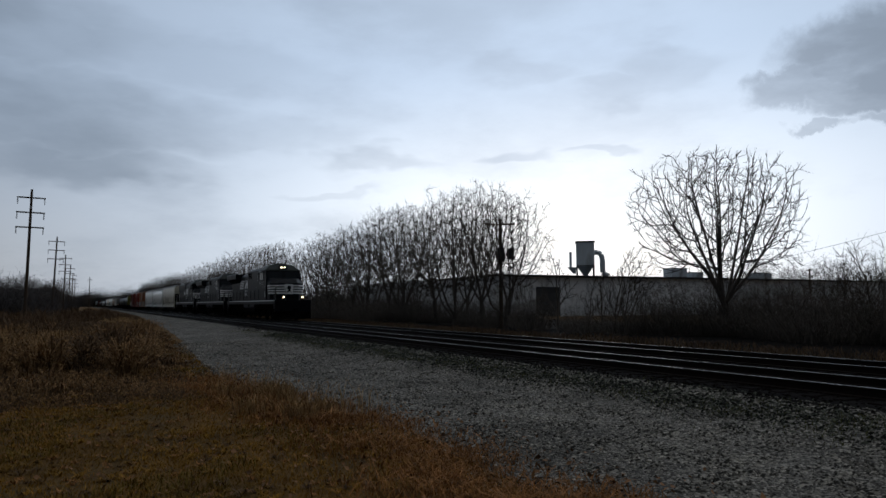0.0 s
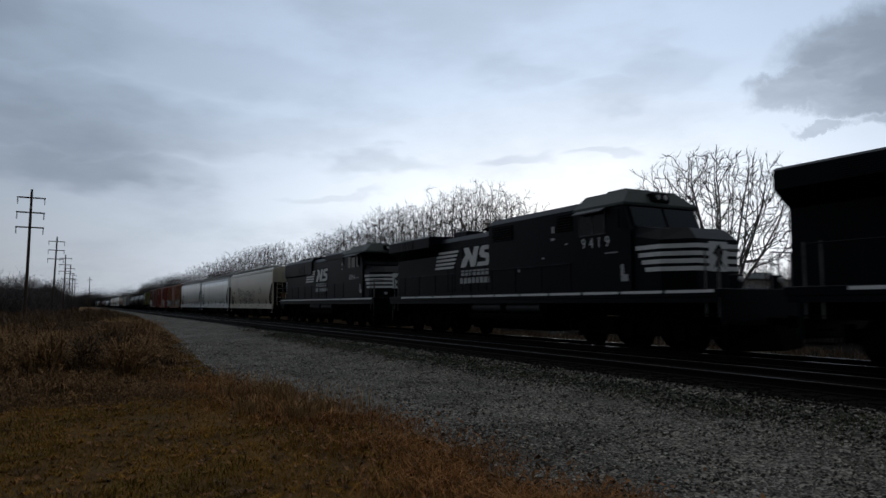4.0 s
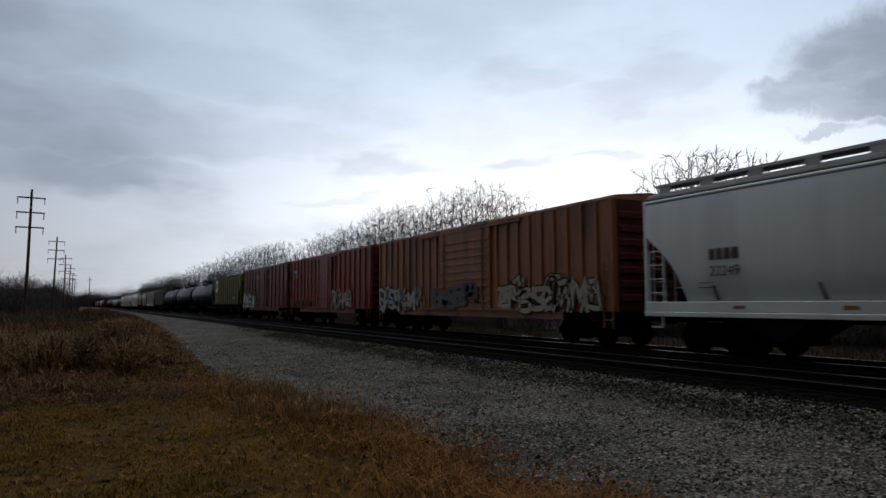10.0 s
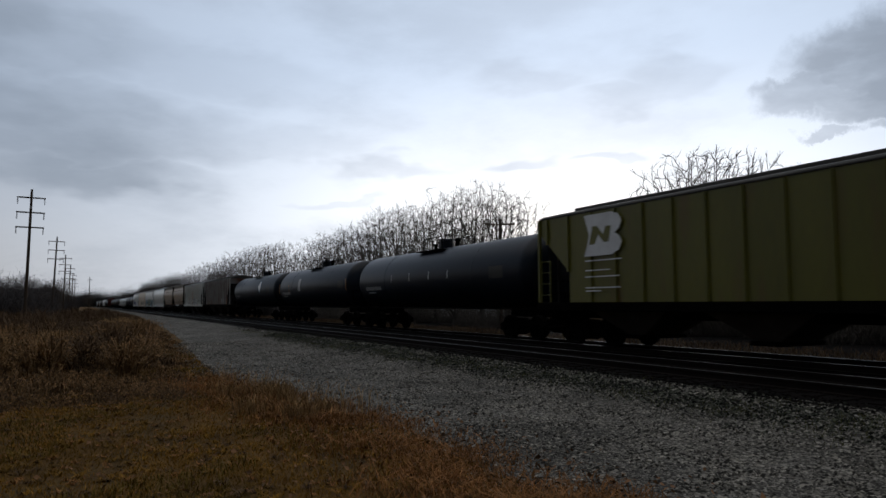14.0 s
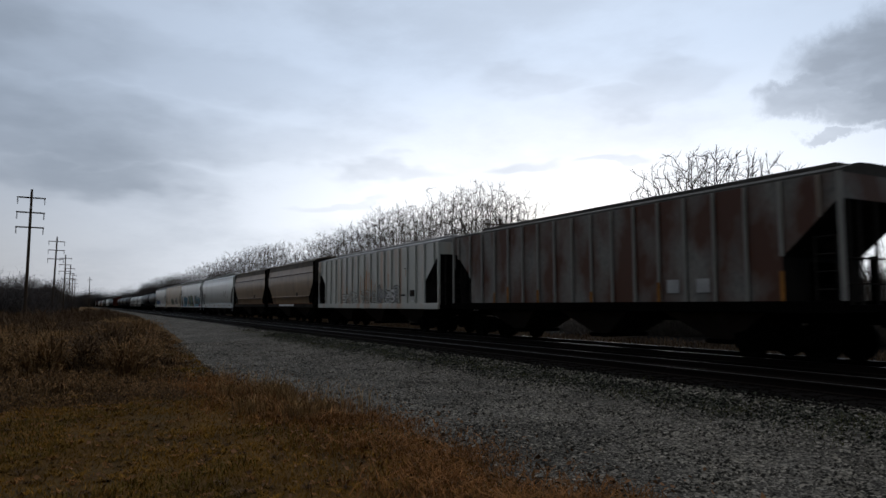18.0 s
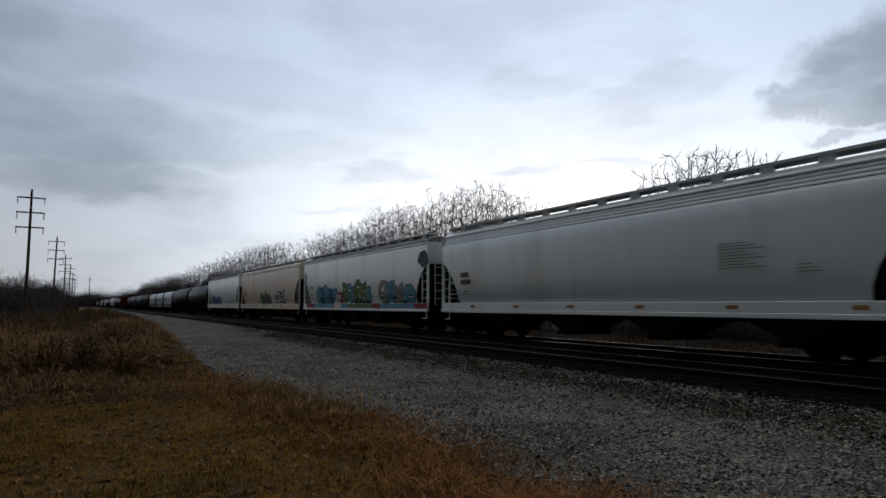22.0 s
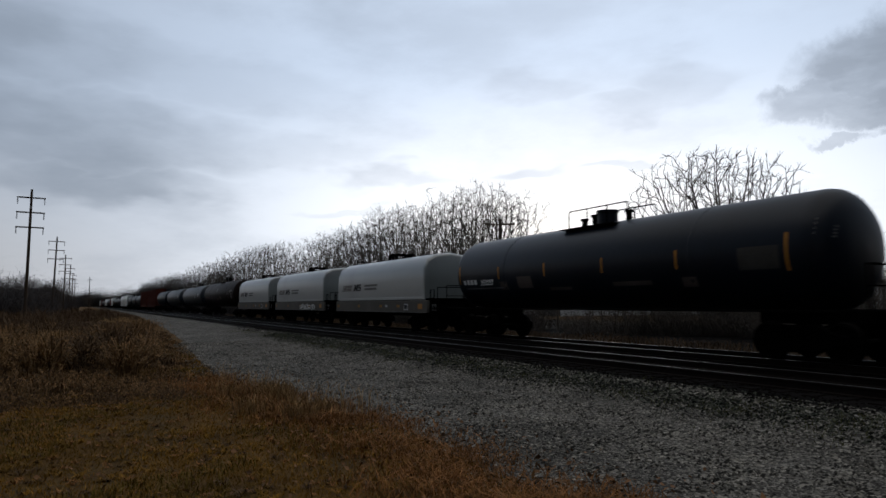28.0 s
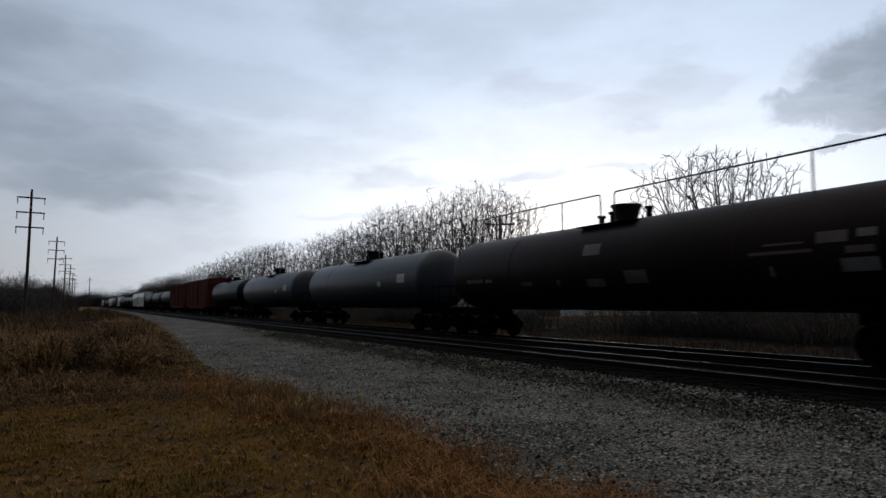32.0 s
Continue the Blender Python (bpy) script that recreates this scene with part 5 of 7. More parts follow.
def covered_hopper(label, rear, length, paint, levels=PELLET, bays=4, ribs=0, walk=True, sill=None, roof=None, rib_paint=None):
    car = thing("covered_hopper", label, "hopper car", "freight cars")
    half = length / 2
    cut = [i for i, l in enumerate(levels) if l[0] >= {4.52: 4.22, 4.42: 4.14, 4.56: 4.0}.get(levels[-1][0], 4.26)][0]
    if levels is OLIVE_LEVELS:
        cut = 3
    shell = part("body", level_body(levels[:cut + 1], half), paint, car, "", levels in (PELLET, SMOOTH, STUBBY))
    shell.data.materials.append(GRIMESHADE)
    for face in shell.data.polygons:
        if abs(face.normal.y) > 0.3 and (face.normal.z < -0.1 or face.center.z < 2.6 or levels is STUBBY):      # the slope sheets at the ends: grime, with their shade painted in
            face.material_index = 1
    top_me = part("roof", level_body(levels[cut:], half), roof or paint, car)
    # The roof's end faces carry the same painted shade and grime.
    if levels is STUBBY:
        top_me.data.materials.append(GRIMESHADE)
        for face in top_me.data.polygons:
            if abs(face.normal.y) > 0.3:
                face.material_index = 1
    top = levels[-1][0]
    chord = 4.26 if levels is OLIVE_LEVELS else (4.36 if levels is STUBBY else (4.26 if levels in (PELLET, SMOOTH) else 4.18))
    for s in (-1, 1):
        part("side_sill", soften(box(B(), s * 1.5 - 0.05, s * 1.5 + 0.05, -half, half, 1.12, 1.39), 0.012), sill or paint, car)
        if levels in (PELLET, SMOOTH):
            part("sill_flange", soften(box(B(), s * 1.515 - 0.06, s * 1.515 + 0.06, -half, half, 0.99, 1.115), 0.012), sill or paint, car)
            tab = mesh_of(box(B(), -0.02, 0.02, -0.05, 0.05, 0.90, 1.0), "sill_bracket", UNDER)
            plate = mesh_of(box(B(), -0.004, 0.004, -0.17, 0.17, 1.2, 1.29), "reflector", WORNAMBER)
            k = -half + 1.4
            while k < half - 1.2:
                piece("sill_bracket", tab, car, (s * 1.53, k, 0))
                if sill is None:
                    piece("reflector", plate, car, (s * 1.554, k + 0.8, 0))
                k += 2.7
        if levels is SMOOTH:
            part("chord_tube", tube(B(), (s * 1.475, -half + 0.1, 4.16), (s * 1.475, half - 0.1, 4.16), 0.06, 10), paint, car, "", True)
        part("top_chord", soften(box(B(), s * width_at(levels, chord) - 0.03, s * width_at(levels, chord) + 0.035, -half + 0.06, half - 0.06, chord - 0.03, chord + 0.025), 0.012), roof or paint, car)
        if levels is STUBBY:
            part("sill_lip", box(B(), s * 1.52 - 0.03, s * 1.52 + 0.045, -half + 0.2, half - 0.2, 1.385, 1.425), RUSTGEAR, car)
            for z, x in ((3.55, 1.548), (1.9, 1.515)):
                part("side_bead", box(B(), s * x - 0.02, s * x + 0.018, -half + 0.1 + (0.0 if z > 3 else 1.1), half - 0.1 - (0.0 if z > 3 else 1.1), z - 0.022, z + 0.022), RUSTSILL, car)
        if levels is PELLET:
            for z in (3.94, 4.04, 4.14):
                part("roof_bead", box(B(), s * width_at(levels, z) - 0.02, s * width_at(levels, z) + 0.012, -half + 0.1, half - 0.1, z - 0.016, z + 0.016), roof or paint, car)
        for e in (-1, 1):
            part("corner_post", box(B(), s * 1.48 - 0.05, s * 1.48 + 0.05, e * (half - 0.05) - 0.045, e * (half - 0.05) + 0.045, 1.39, chord - 0.03), UNDER if levels is STUBBY else rib_paint or paint, car)
            ladder(car, s * 1.48, e * (half - 0.40), 1.39, 2.8 if levels is not STUBBY else 2.4, 0.5, UNDER if levels is STUBBY else (GRIMESHADE if paint in (RUSTGREY, RUSTDARK) else paint))
            part("stirrup_step", box(box(B(), s * 1.49 - 0.02, s * 1.49 + 0.02, e * (half - 0.4) - 0.22, e * (half - 0.4) - 0.18, 0.7, 1.13), s * 1.49 - 0.02, s * 1.49 + 0.02, e * (half - 0.4) - 0.22, e * (half - 0.4) + 0.2, 0.68, 0.72), UNDER if ribs else sill or paint, car)
    for e in (-1, 1):
        part("end_platform", box(B(), -1.45, 1.45, e * (half - 1.2) - 1.2, e * (half - 1.2) + 1.2, 1.14, 1.30), UNDER, car)
        if walk:
            climb = B()
            for x in (-1.15, -0.7):
                tube(climb, (x, e * (half + 0.02), 1.3), (x, e * (half + 0.02), 4.3), 0.02)
            for k in range(8):
                tube(climb, (-1.15, e * (half + 0.02), 1.6 + 0.36 * k), (-0.7, e * (half + 0.02), 1.6 + 0.36 * k), 0.014, 5)
            part("end_ladder", climb, paint, car)
            cross = B()
            for x in (-0.4, 0.5, 1.4):
                tube(cross, (x, e * (half - 0.05), 1.3), (x, e * (half - 0.05), 2.3), 0.02)
            for z in (1.8, 2.3):
                tube(cross, (-0.4, e * (half - 0.05), z), (1.4, e * (half - 0.05), z), 0.018)
            part("end_handrail", cross, paint, car)
        if ribs:
            for x in (-1.1, -0.72, -0.1, 0.5, 1.05):
                part("end_post", box(B(), x - 0.035, x + 0.035, e * (half - 0.12) - 0.03, e * (half - 0.12) + 0.03, 1.3, levels[2][0]), GRIMESHADE, car)
            for z in (1.75, 2.3):
                part("end_handrail", tube(B(), (-1.44, e * (half - 0.07), z), (1.44, e * (half - 0.07), z), 0.02), GRIMESHADE, car)
        part("end_bulkhead", box(B(), -0.5, 0.5, e * (half - 1.5) - 0.05, e * (half - 1.5) + 0.05, 1.3, 2.3), UNDER, car)
        part("brake_reservoir", soften(box(B(), -0.9, -0.3, e * (half - 0.9) - 0.3, e * (half - 0.9) + 0.3, 1.3, 1.75), 0.02), UNDER, car)
        part("brake_stand", soften(box(B(), 0.35, 0.5, e * (half - 0.5) - 0.08, e * (half - 0.5) + 0.08, 1.3, 2.4), 0.02), UNDER, car)
    if walk:
        board = mesh_of(box(B(), -0.28, 0.28, -half + 0.3, half - 0.3, top + 0.06, top + 0.135), "running_board", DULLWALK)
        stand = mesh_of(box(B(), -0.27, -0.23, -0.2, 0.2, top - 0.25, top + 0.095), "board_bracket", DULLWALK)
        for s in (-1, 1):
            piece("running_board", board, car, (s * 1.04, 0, 0))
            k = -half + 0.8
            while k < half - 0.5:
                piece("board_bracket", stand, car, (s * 1.04, k, 0), 0.0 if s < 0 else math.pi)
                k += 1.45
        part("hatch_cover", soften(box(B(), -0.35, 0.35, -half + 1.2, half - 1.2, top - 0.02, top + 0.12), 0.03), roof or paint, car)
    else:
        part("hatch_cover", soften(box(B(), -0.45, 0.45, -half + 0.7, half - 0.7, top - 0.05, top + 0.14), 0.03), roof or paint, car)
    inner = half - levels[0][2]
    bw = 2 * inner / bays
    chute = mesh_of(loft(B(), [[(-1.3, -bw * 0.46, 1.4), (1.3, -bw * 0.46, 1.4), (1.3, bw * 0.46, 1.4), (-1.3, bw * 0.46, 1.4)], [(-0.75, -0.35, 0.42), (0.75, -0.35, 0.42), (0.75, 0.35, 0.42), (-0.75, 0.35, 0.42)]]), "discharge_chute", CHUTE)
    gate = mesh_of(soften(box(B(), -0.9, 0.9, -0.42, 0.42, 0.30, 0.42), 0.03), "outlet_gate", UNDER)
    for k in range(bays):
        y = -inner + (k + 0.5) * bw
        c = piece("discharge_chute", chute, car, (0, y, 0))
        piece("outlet_gate", gate, c)
    if ribs:
        rib = mesh_of(box(B(), -0.04, 0.04, -0.04, 0.04, 1.36, chord - 0.05), "side_rib", rib_paint or paint)
        span = half - 0.5
        for k in range(ribs):
            y = -span + 2 * span * k / (ribs - 1)
            over = half - abs(y)
            z0 = 1.36 if over > levels[1][2] else float(np.interp(over, (levels[2][2], levels[1][2]), (levels[2][0], levels[1][0])))
            if z0 > 1.4:
                for s in (-1, 1):
                    part("side_rib", box(B(), s * 1.49 - 0.04, s * 1.49 + 0.04, y - 0.04, y + 0.04, z0, chord - 0.05), rib_paint or paint, car)
            else:
                for s in (-1, 1):
                    piece("side_rib", rib, car, (s * 1.49, y, 0))
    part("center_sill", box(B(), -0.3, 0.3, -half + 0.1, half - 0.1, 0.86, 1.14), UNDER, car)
    truck(car, -half + 2.0)
    truck(car, half - 2.0)
    couplers(car, half)
    return on_rails(car, rear, length)


DULLWALK = shader("steel_grating", (0.42, 0.43, 0.435), 0.7, 0.1, scale=2.0, fine=30.0)


# ---- train: boxcars ----
def boxcar(label, rear, length, paint, ribs=14, height=4.78, door=3.0):
    car = thing("boxcar", label, "boxcar", "freight cars")
    half, w = length / 2, 1.45
    part("body", box(B(), -w, w, -half, half, 1.1, height - 0.25), paint, car)
    part("roof", prism(B(), [(-w - 0.03, height - 0.25), (-w, height - 0.15), (0, height), (w, height - 0.15), (w + 0.03, height - 0.25)], -half, half), paint, car)
    rib = mesh_of(box(B(), -0.04, 0.04, -0.06, 0.06, 1.12, height - 0.27), "side_rib", paint)
    for k in range(ribs):
        y = -half + 0.15 + (length - 0.3) * k / (ribs - 1)
        if abs(y) > door / 2 + 0.2:
            for s in (-1, 1):
                piece("side_rib", rib, car, (s * (w + 0.03), y, 0))
    for s in (-1, 1):
        d = part("sliding_door", box(B(), s * (w + 0.07) - 0.035, s * (w + 0.07) + 0.035, -door / 2, door / 2, 1.18, height - 0.4), paint, car)
        bar = mesh_of(soften(box(B(), -0.02, 0.02, -door / 2 + 0.05, door / 2 - 0.05, -0.05, 0.05), 0.01), "door_corrugation", paint)
        for k in range(9):
            piece("door_corrugation", bar, d, (s * (w + 0.115), 0, 1.45 + k * 0.31))
        for y in (-door / 2 + 0.5, door / 2 - 0.5):
            part("locking_bar", tube(B(), (s * (w + 0.15), y, 1.15), (s * (w + 0.15), y, height - 0.45), 0.03), paint, d)
        for z in (1.15, height - 0.36):
            part("door_track", box(B(), s * (w + 0.07) - 0.06, s * (w + 0.07) + 0.06, -door, door, z - 0.05, z + 0.03), paint, car)
        part("side_sill", box(B(), s * w - 0.03, s * w + 0.03, -half + 2.6, half - 2.6, 0.84, 1.1), paint, car)
    for e in (-1, 1):
        # The ends' darker red holds the shade of the gap between cars.
        part("end_panel", box(B(), -w + 0.02, w - 0.02, e * (half + 0.01) - 0.01, e * (half + 0.01) + 0.01, 1.12, height - 0.28), REDSHADE, car)
        corr = mesh_of(soften(box(B(), -w + 0.1, w - 0.1, -0.06, 0.06, -0.12, 0.12), 0.04), "end_corrugation", REDSHADE)
        for k in range(7):
            piece("end_corrugation", corr, car, (0, e * (half + 0.02), 1.5 + k * 0.42))
        for s in (-1, 1):
            ladder(car, s * (w + 0.06), e * (half - 0.35), 0.6, 2.6, 0.4, paint)
    part("center_sill", box(B(), -0.3, 0.3, -half, half, 0.8, 1.1), UNDER, car)
    truck(car, -half + 2.2)
    truck(car, half - 2.2)
    couplers(car, half)
    return on_rails(car, rear, length)


# ---- train: tank cars ----
def tank_car(label, rear, length, paint, radius=1.44, rail_full=False, stripes=None, centre=2.59, over=0.55, front_over=None, blunt=1.0):
    car = thing("tank_car", label, "tank car", "freight cars")
    half = length / 2
    end = half - over
    rings = []
    seg = 40
    cap = [(0.0, 0.02), (0.04, 0.35), (0.11, 0.6), (0.22, 0.79), (0.36, 0.91), (0.52, 0.975), (0.7, 1.0)]
    front = half - (front_over or over)
    prof = [(-front + a * blunt, b) for a, b in cap] + [(end - a * blunt, b) for a, b in cap[::-1]]
    for y, k in prof:
        rings.append([(radius * k * math.cos(6.2832 * i / seg), y, centre + radius * k * math.sin(6.2832 * i / seg)) for i in range(seg)])
    part("tank_shell", loft(B(), rings), paint, car, "", True)
    for y in (-end * 0.52, end * 0.52):
        band = [[(radius * q * math.cos(6.2832 * i / seg), y + d, centre + radius * q * math.sin(6.2832 * i / seg)) for i in range(seg)] for d, q in ((-0.05, 1.0), (-0.04, 1.006), (0.04, 1.006), (0.05, 1.0))]
        part("weld_band", loft(B(), band, False), paint, car, "", True)
    for e in (-1, 1):
        part("stub_sill", soften(box(B(), -0.35, 0.35, e * (half - 1.7) - 1.7, e * (half - 1.7) + 1.7, 0.85, 1.2), 0.03), UNDER, car)
        part("saddle", loft(B(), [[(-1.2, e * (end - 1.7) - 0.35, 1.8), (1.2, e * (end - 1.7) - 0.35, 1.8), (1.2, e * (end - 1.7) + 0.35, 1.8), (-1.2, e * (end - 1.7) + 0.35, 1.8)], [(-0.5, e * (end - 1.7) - 0.3, 1.1), (0.5, e * (end - 1.7) - 0.3, 1.1), (0.5, e * (end - 1.7) + 0.3, 1.1), (-0.5, e * (end - 1.7) + 0.3, 1.1)]]), UNDER, car)
        part("end_walkway", box(B(), -1.45, 1.45, e * (half - 0.25) - 0.25, e * (half - 0.25) + 0.25, 1.14, 1.2), UNDER, car)
        rail = B()
        for x in (-1.4, -0.5, 0.5, 1.4):
            tube(rail, (x, e * (half - 0.08), 1.2), (x, e * (half - 0.08), 2.15), 0.022)
        tube(rail, (-1.4, e * (half - 0.08), 2.15), (1.4, e * (half - 0.08), 2.15), 0.022)
        tube(rail, (-1.4, e * (half - 0.08), 1.7), (1.4, e * (half - 0.08), 1.7), 0.018)
        part("end_handrail", rail, UNDER, car)
    for s in (-1, 1):
        part("running_board", box(B(), s * 1.38 - 0.16, s * 1.38 + 0.16, -half + 0.4, half - 0.4, 1.14, 1.19), UNDER, car)
    top = centre + radius
    if rail_full:
        part("manway", soften(tube(B(), (0, 0.2, top - 0.1), (0, 0.2, top + 0.44), 0.30, 16, 0.48), 0.03), RESERVOIR, car)
        part("manway_lid", tube(B(), (0, 0.2, top + 0.44), (0, 0.2, top + 0.50), 0.51, 16), RESERVOIR, car)
    else:
        part("manway", soften(tube(B(), (0, 0.2, top - 0.1), (0, 0.2, top + 0.36), 0.34, 16), 0.03), paint, car)
        part("manway_lid", tube(B(), (0, 0.2, top + 0.36), (0, 0.2, top + 0.43), 0.38, 16), paint, car)
    for y, h in ((-0.7, 0.28), (0.95, 0.3), (1.5, 0.22)):
        part("valve", tube(tube(B(), (0.1, y, top - 0.05), (0.1, y, top + h), 0.1, 8), (0.1, y, top + h), (0.1, y, top + h + 0.08), 0.15, 8), UNDER, car)
    part("platform", box(box(B(), -0.95, -0.45, -1.0, 1.6, top - 0.16, top - 0.13), 0.45, 0.95, -1.0, 1.6, top - 0.16, top - 0.13), UNDER, car)
    for s in (-1, 1):
        if not rail_full:
            runs = ((-1.4, 1.5, 4),)
        elif s < 0:
            runs = ((-end + 0.8, 0.1, 5), (0.75, end - 0.8, 5))
        else:
            runs = ()
        zr = top + (0.88 if rail_full else 0.5)
        xr, r = s * 0.6, 0.027 if rail_full else 0.022
        for y0, y1, n in runs:
            hr = B()
            for k in range(n):
                y = y0 + (y1 - y0) * k / (n - 1)
                tube(hr, (xr, y, top - 0.45), (xr, y, zr - (0.09 if k in (0, n - 1) else 0.0)), r)
            tube(hr, (xr, y0 + 0.09, zr), (xr, y1 - 0.09, zr), r)
            for y, d in ((y0, 0.09), (y1, -0.09)):
                tube(tube(hr, (xr, y, zr - 0.09), (xr, y + d * 0.3, zr - 0.026), r), (xr, y + d * 0.3, zr - 0.026), (xr, y + d, zr), r)
            part("top_handrail", hr, WORNGREY if rail_full else UNDER, car)
    if stripes:
        for k, h in stripes:
            y = k
            bm = B()
            rows = []
            for j in range(7):
                an = math.pi + h * 0.5 - j * h / 6 + 0.05
                rows.append(((radius + 0.006) * math.cos(an), centre + (radius + 0.006) * math.sin(an)))
            vs = [[bm.verts.new((x, y + d, z)) for d in (-0.04, 0.04)] for x, z in rows]
            for a, b in zip(vs, vs[1:]):
                bm.faces.new((a[0], a[1], b[1], b[0]))
            part("reflective_stripe", bm, AMBER, car, "amber reflective stripe")
    truck(car, -half + 1.9)
    truck(car, half - 1.9)
    couplers(car, half)
    return on_rails(car, rear, length)


def tank_patch(car, radius, centre, y0, y1, a0, a1, material, name="lettering", radius_1=None):
    """A patch on the shell's side towards the camera; angles in degrees above the middle."""
    bm = B()
    vs = []
    for j in range(7):
        an = math.pi - radians(a0 + (a1 - a0) * j / 6)
        vs.append([bm.verts.new(((q + 0.006) * math.cos(an), y, centre + (q + 0.006) * math.sin(an))) for y, q in ((y0, radius), (y1, radius_1 or radius))])
    for a, b in zip(vs, vs[1:]):
        bm.faces.new((a[0], a[1], b[1], b[0]))
    return part(name, bm, material, car)


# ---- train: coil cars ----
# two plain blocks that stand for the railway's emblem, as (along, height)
EMBLEM = ([(1.12, 2.92), (0.72, 2.92), (0.42, 3.30), (0.30, 2.92), (-0.06, 2.92), (-0.36, 3.75), (0.0, 3.75), (0.16, 3.36), (0.46, 3.75), (0.86, 3.75), (0.70, 3.42), (0.92, 3.30)],
          [(-0.18, 2.92), (-1.0, 2.92), (-1.2, 3.08), (-1.26, 3.28), (-1.16, 3.40), (-0.74, 3.46), (-0.78, 3.58), (-1.26, 3.58), (-1.32, 3.75), (-0.62, 3.75), (-0.42, 3.62), (-0.38, 3.40), (-0.50, 3.28), (-0.88, 3.22), (-0.86, 3.09), (-0.24, 3.09)])


def coil_car(label, rear, length):
    car = thing("coil_car", label, "coil car", "freight cars")
    half = length / 2
    deck = half + 0.75
    prof = [(-1.42, 1.62), (-1.45, 2.5), (-1.41, 3.05), (-1.22, 3.46), (-0.8, 3.7), (0.0, 3.8), (0.8, 3.7), (1.22, 3.46), (1.41, 3.05), (1.45, 2.5), (1.42, 1.62)]

    def ring(y, k):
        return [(x * (0.55 + 0.45 * k) if z > 1.8 else x, y, 1.62 + (z - 1.62) * k) for x, z in prof]
    h = half - 0.05
    rings = [ring(-h + 0.42, 0.93), ring(-h + 0.46, 0.965), ring(-h + 0.54, 0.99), ring(-h + 0.66, 1.0), ring(h - 0.25, 1.0), ring(h - 0.1, 0.99), ring(h - 0.03, 0.965), ring(h, 0.93)]
    hood = part("hood", loft(B(), rings), HOODGREY, car, "removable light grey steel hood", True)
    for s in (-1, 1):
        part("hood_skirt", soften(box(B(), s * 1.46 - 0.03, s * 1.46 + 0.03, -h + 0.3, h - 0.3, 1.56, 1.68), 0.01), HOODGREY, hood)
        sill = part("side_sill", soften(box(B(), s * 1.47 - 0.06, s * 1.47 + 0.06, -half, half, 0.94, 1.52), 0.02), SILLGREY, car)
        mark = mesh_of(box(B(), -0.006, 0.006, -0.16, 0.16, 1.18, 1.32), "reflector", WORNAMBER)
        for k in (-3.0, -0.8, 2.4, 5.85):
            piece("reflector", mark, sill, (s * 1.535, k, 0))
        part("reflector", box(B(), s * 1.535 - 0.006, s * 1.535 + 0.006, -5.72, -5.28, 1.12, 1.36), AMBER, sill, "large amber end reflector")
        part("sill_edge", box(B(), s * 1.535 - 0.02, s * 1.535 + 0.01, -half + 0.1, half - 0.1, 0.94, 0.975), WORNGREY, sill)
        if s < 0:
            part("placard", box(B(), -1.54, -1.53, -4.14, -3.72, 1.05, 1.36), DULLPALE, sill)
            part("placard_face", box(B(), -1.546, -1.54, -4.09, -3.77, 1.1, 1.31), INK, sill)
            part("notice_plate", box(B(), -1.54, -1.53, -1.65, -1.42, 1.19, 1.31), DULLPALE, sill)
            part("placard", box(B(), -1.40, -1.39, -6.85, -6.45, 1.04, 1.34), WORNGREY, car)
    bracket = part("lifting_bracket", soften(box(B(), -0.46, 0.46, -0.07, 0.07, 3.98, 4.10), 0.02), UNDER, hood)
    for x in (-0.46, 0.46):
        arch = [(-0.62, 3.55), (-0.56, 3.86), (-0.42, 4.03), (-0.12, 4.1), (0.12, 4.1), (0.42, 4.03), (0.56, 3.86), (0.62, 3.55), (0.48, 3.55), (0.45, 3.80), (0.34, 3.92), (0.09, 3.98), (-0.09, 3.98), (-0.34, 3.92), (-0.45, 3.80), (-0.48, 3.55)]
        part("lifting_loop", slab(B(), arch, x - 0.05, x + 0.05), UNDER, bracket)
        part("loop_web", box(B(), x - 0.04, x + 0.04, -0.09, 0.09, 3.6, 4.0), UNDER, bracket)
    for e in (-1, 1):
        g = B()
        y0 = -1.5 if e < 0 else 5.2
        tube(g, (-0.55, y0, 3.55), (-0.55, y0, 4.05), 0.035)
        tube(g, (-0.55, y0, 3.95), (-0.55, y0 - 1.5, 3.84), 0.035)
        part("guide_rod", g, UNDER, hood)
        part("end_platform", box(B(), -1.4, 1.4, e * (deck - 0.4) - 0.4, e * (deck - 0.4) + 0.4, 1.1, 1.2), UNDER, car)
        rail = B()
        for x in (-1.35, 0.0, 1.35):
            tube(rail, (x, e * (deck - 0.08), 1.2), (x, e * (deck - 0.08), 2.1), 0.022)
        tube(rail, (-1.35, e * (deck - 0.08), 2.1), (1.35, e * (deck - 0.08), 2.1), 0.022)
        part("end_handrail", rail, UNDER, car)
        part("brake_stand", box(B(), 0.5, 0.8, e * (deck - 0.3) - 0.1, e * (deck - 0.3) + 0.1, 1.2, 2.3), UNDER, car)
        for s in (-1, 1):
            ladder(car, s * 1.45, e * (deck - 0.4), 0.6, 2.0, 0.36, UNDER)
    part("center_sill", box(B(), -0.45, 0.45, -deck, deck, 0.75, 1.12), UNDER, car)
    part("trough", box(B(), -1.3, 1.3, -half + 0.6, half - 0.6, 0.95, 1.62), UNDER, car)
    truck(car, -half + 1.9)
    truck(car, half - 1.9)
    couplers(car, deck)
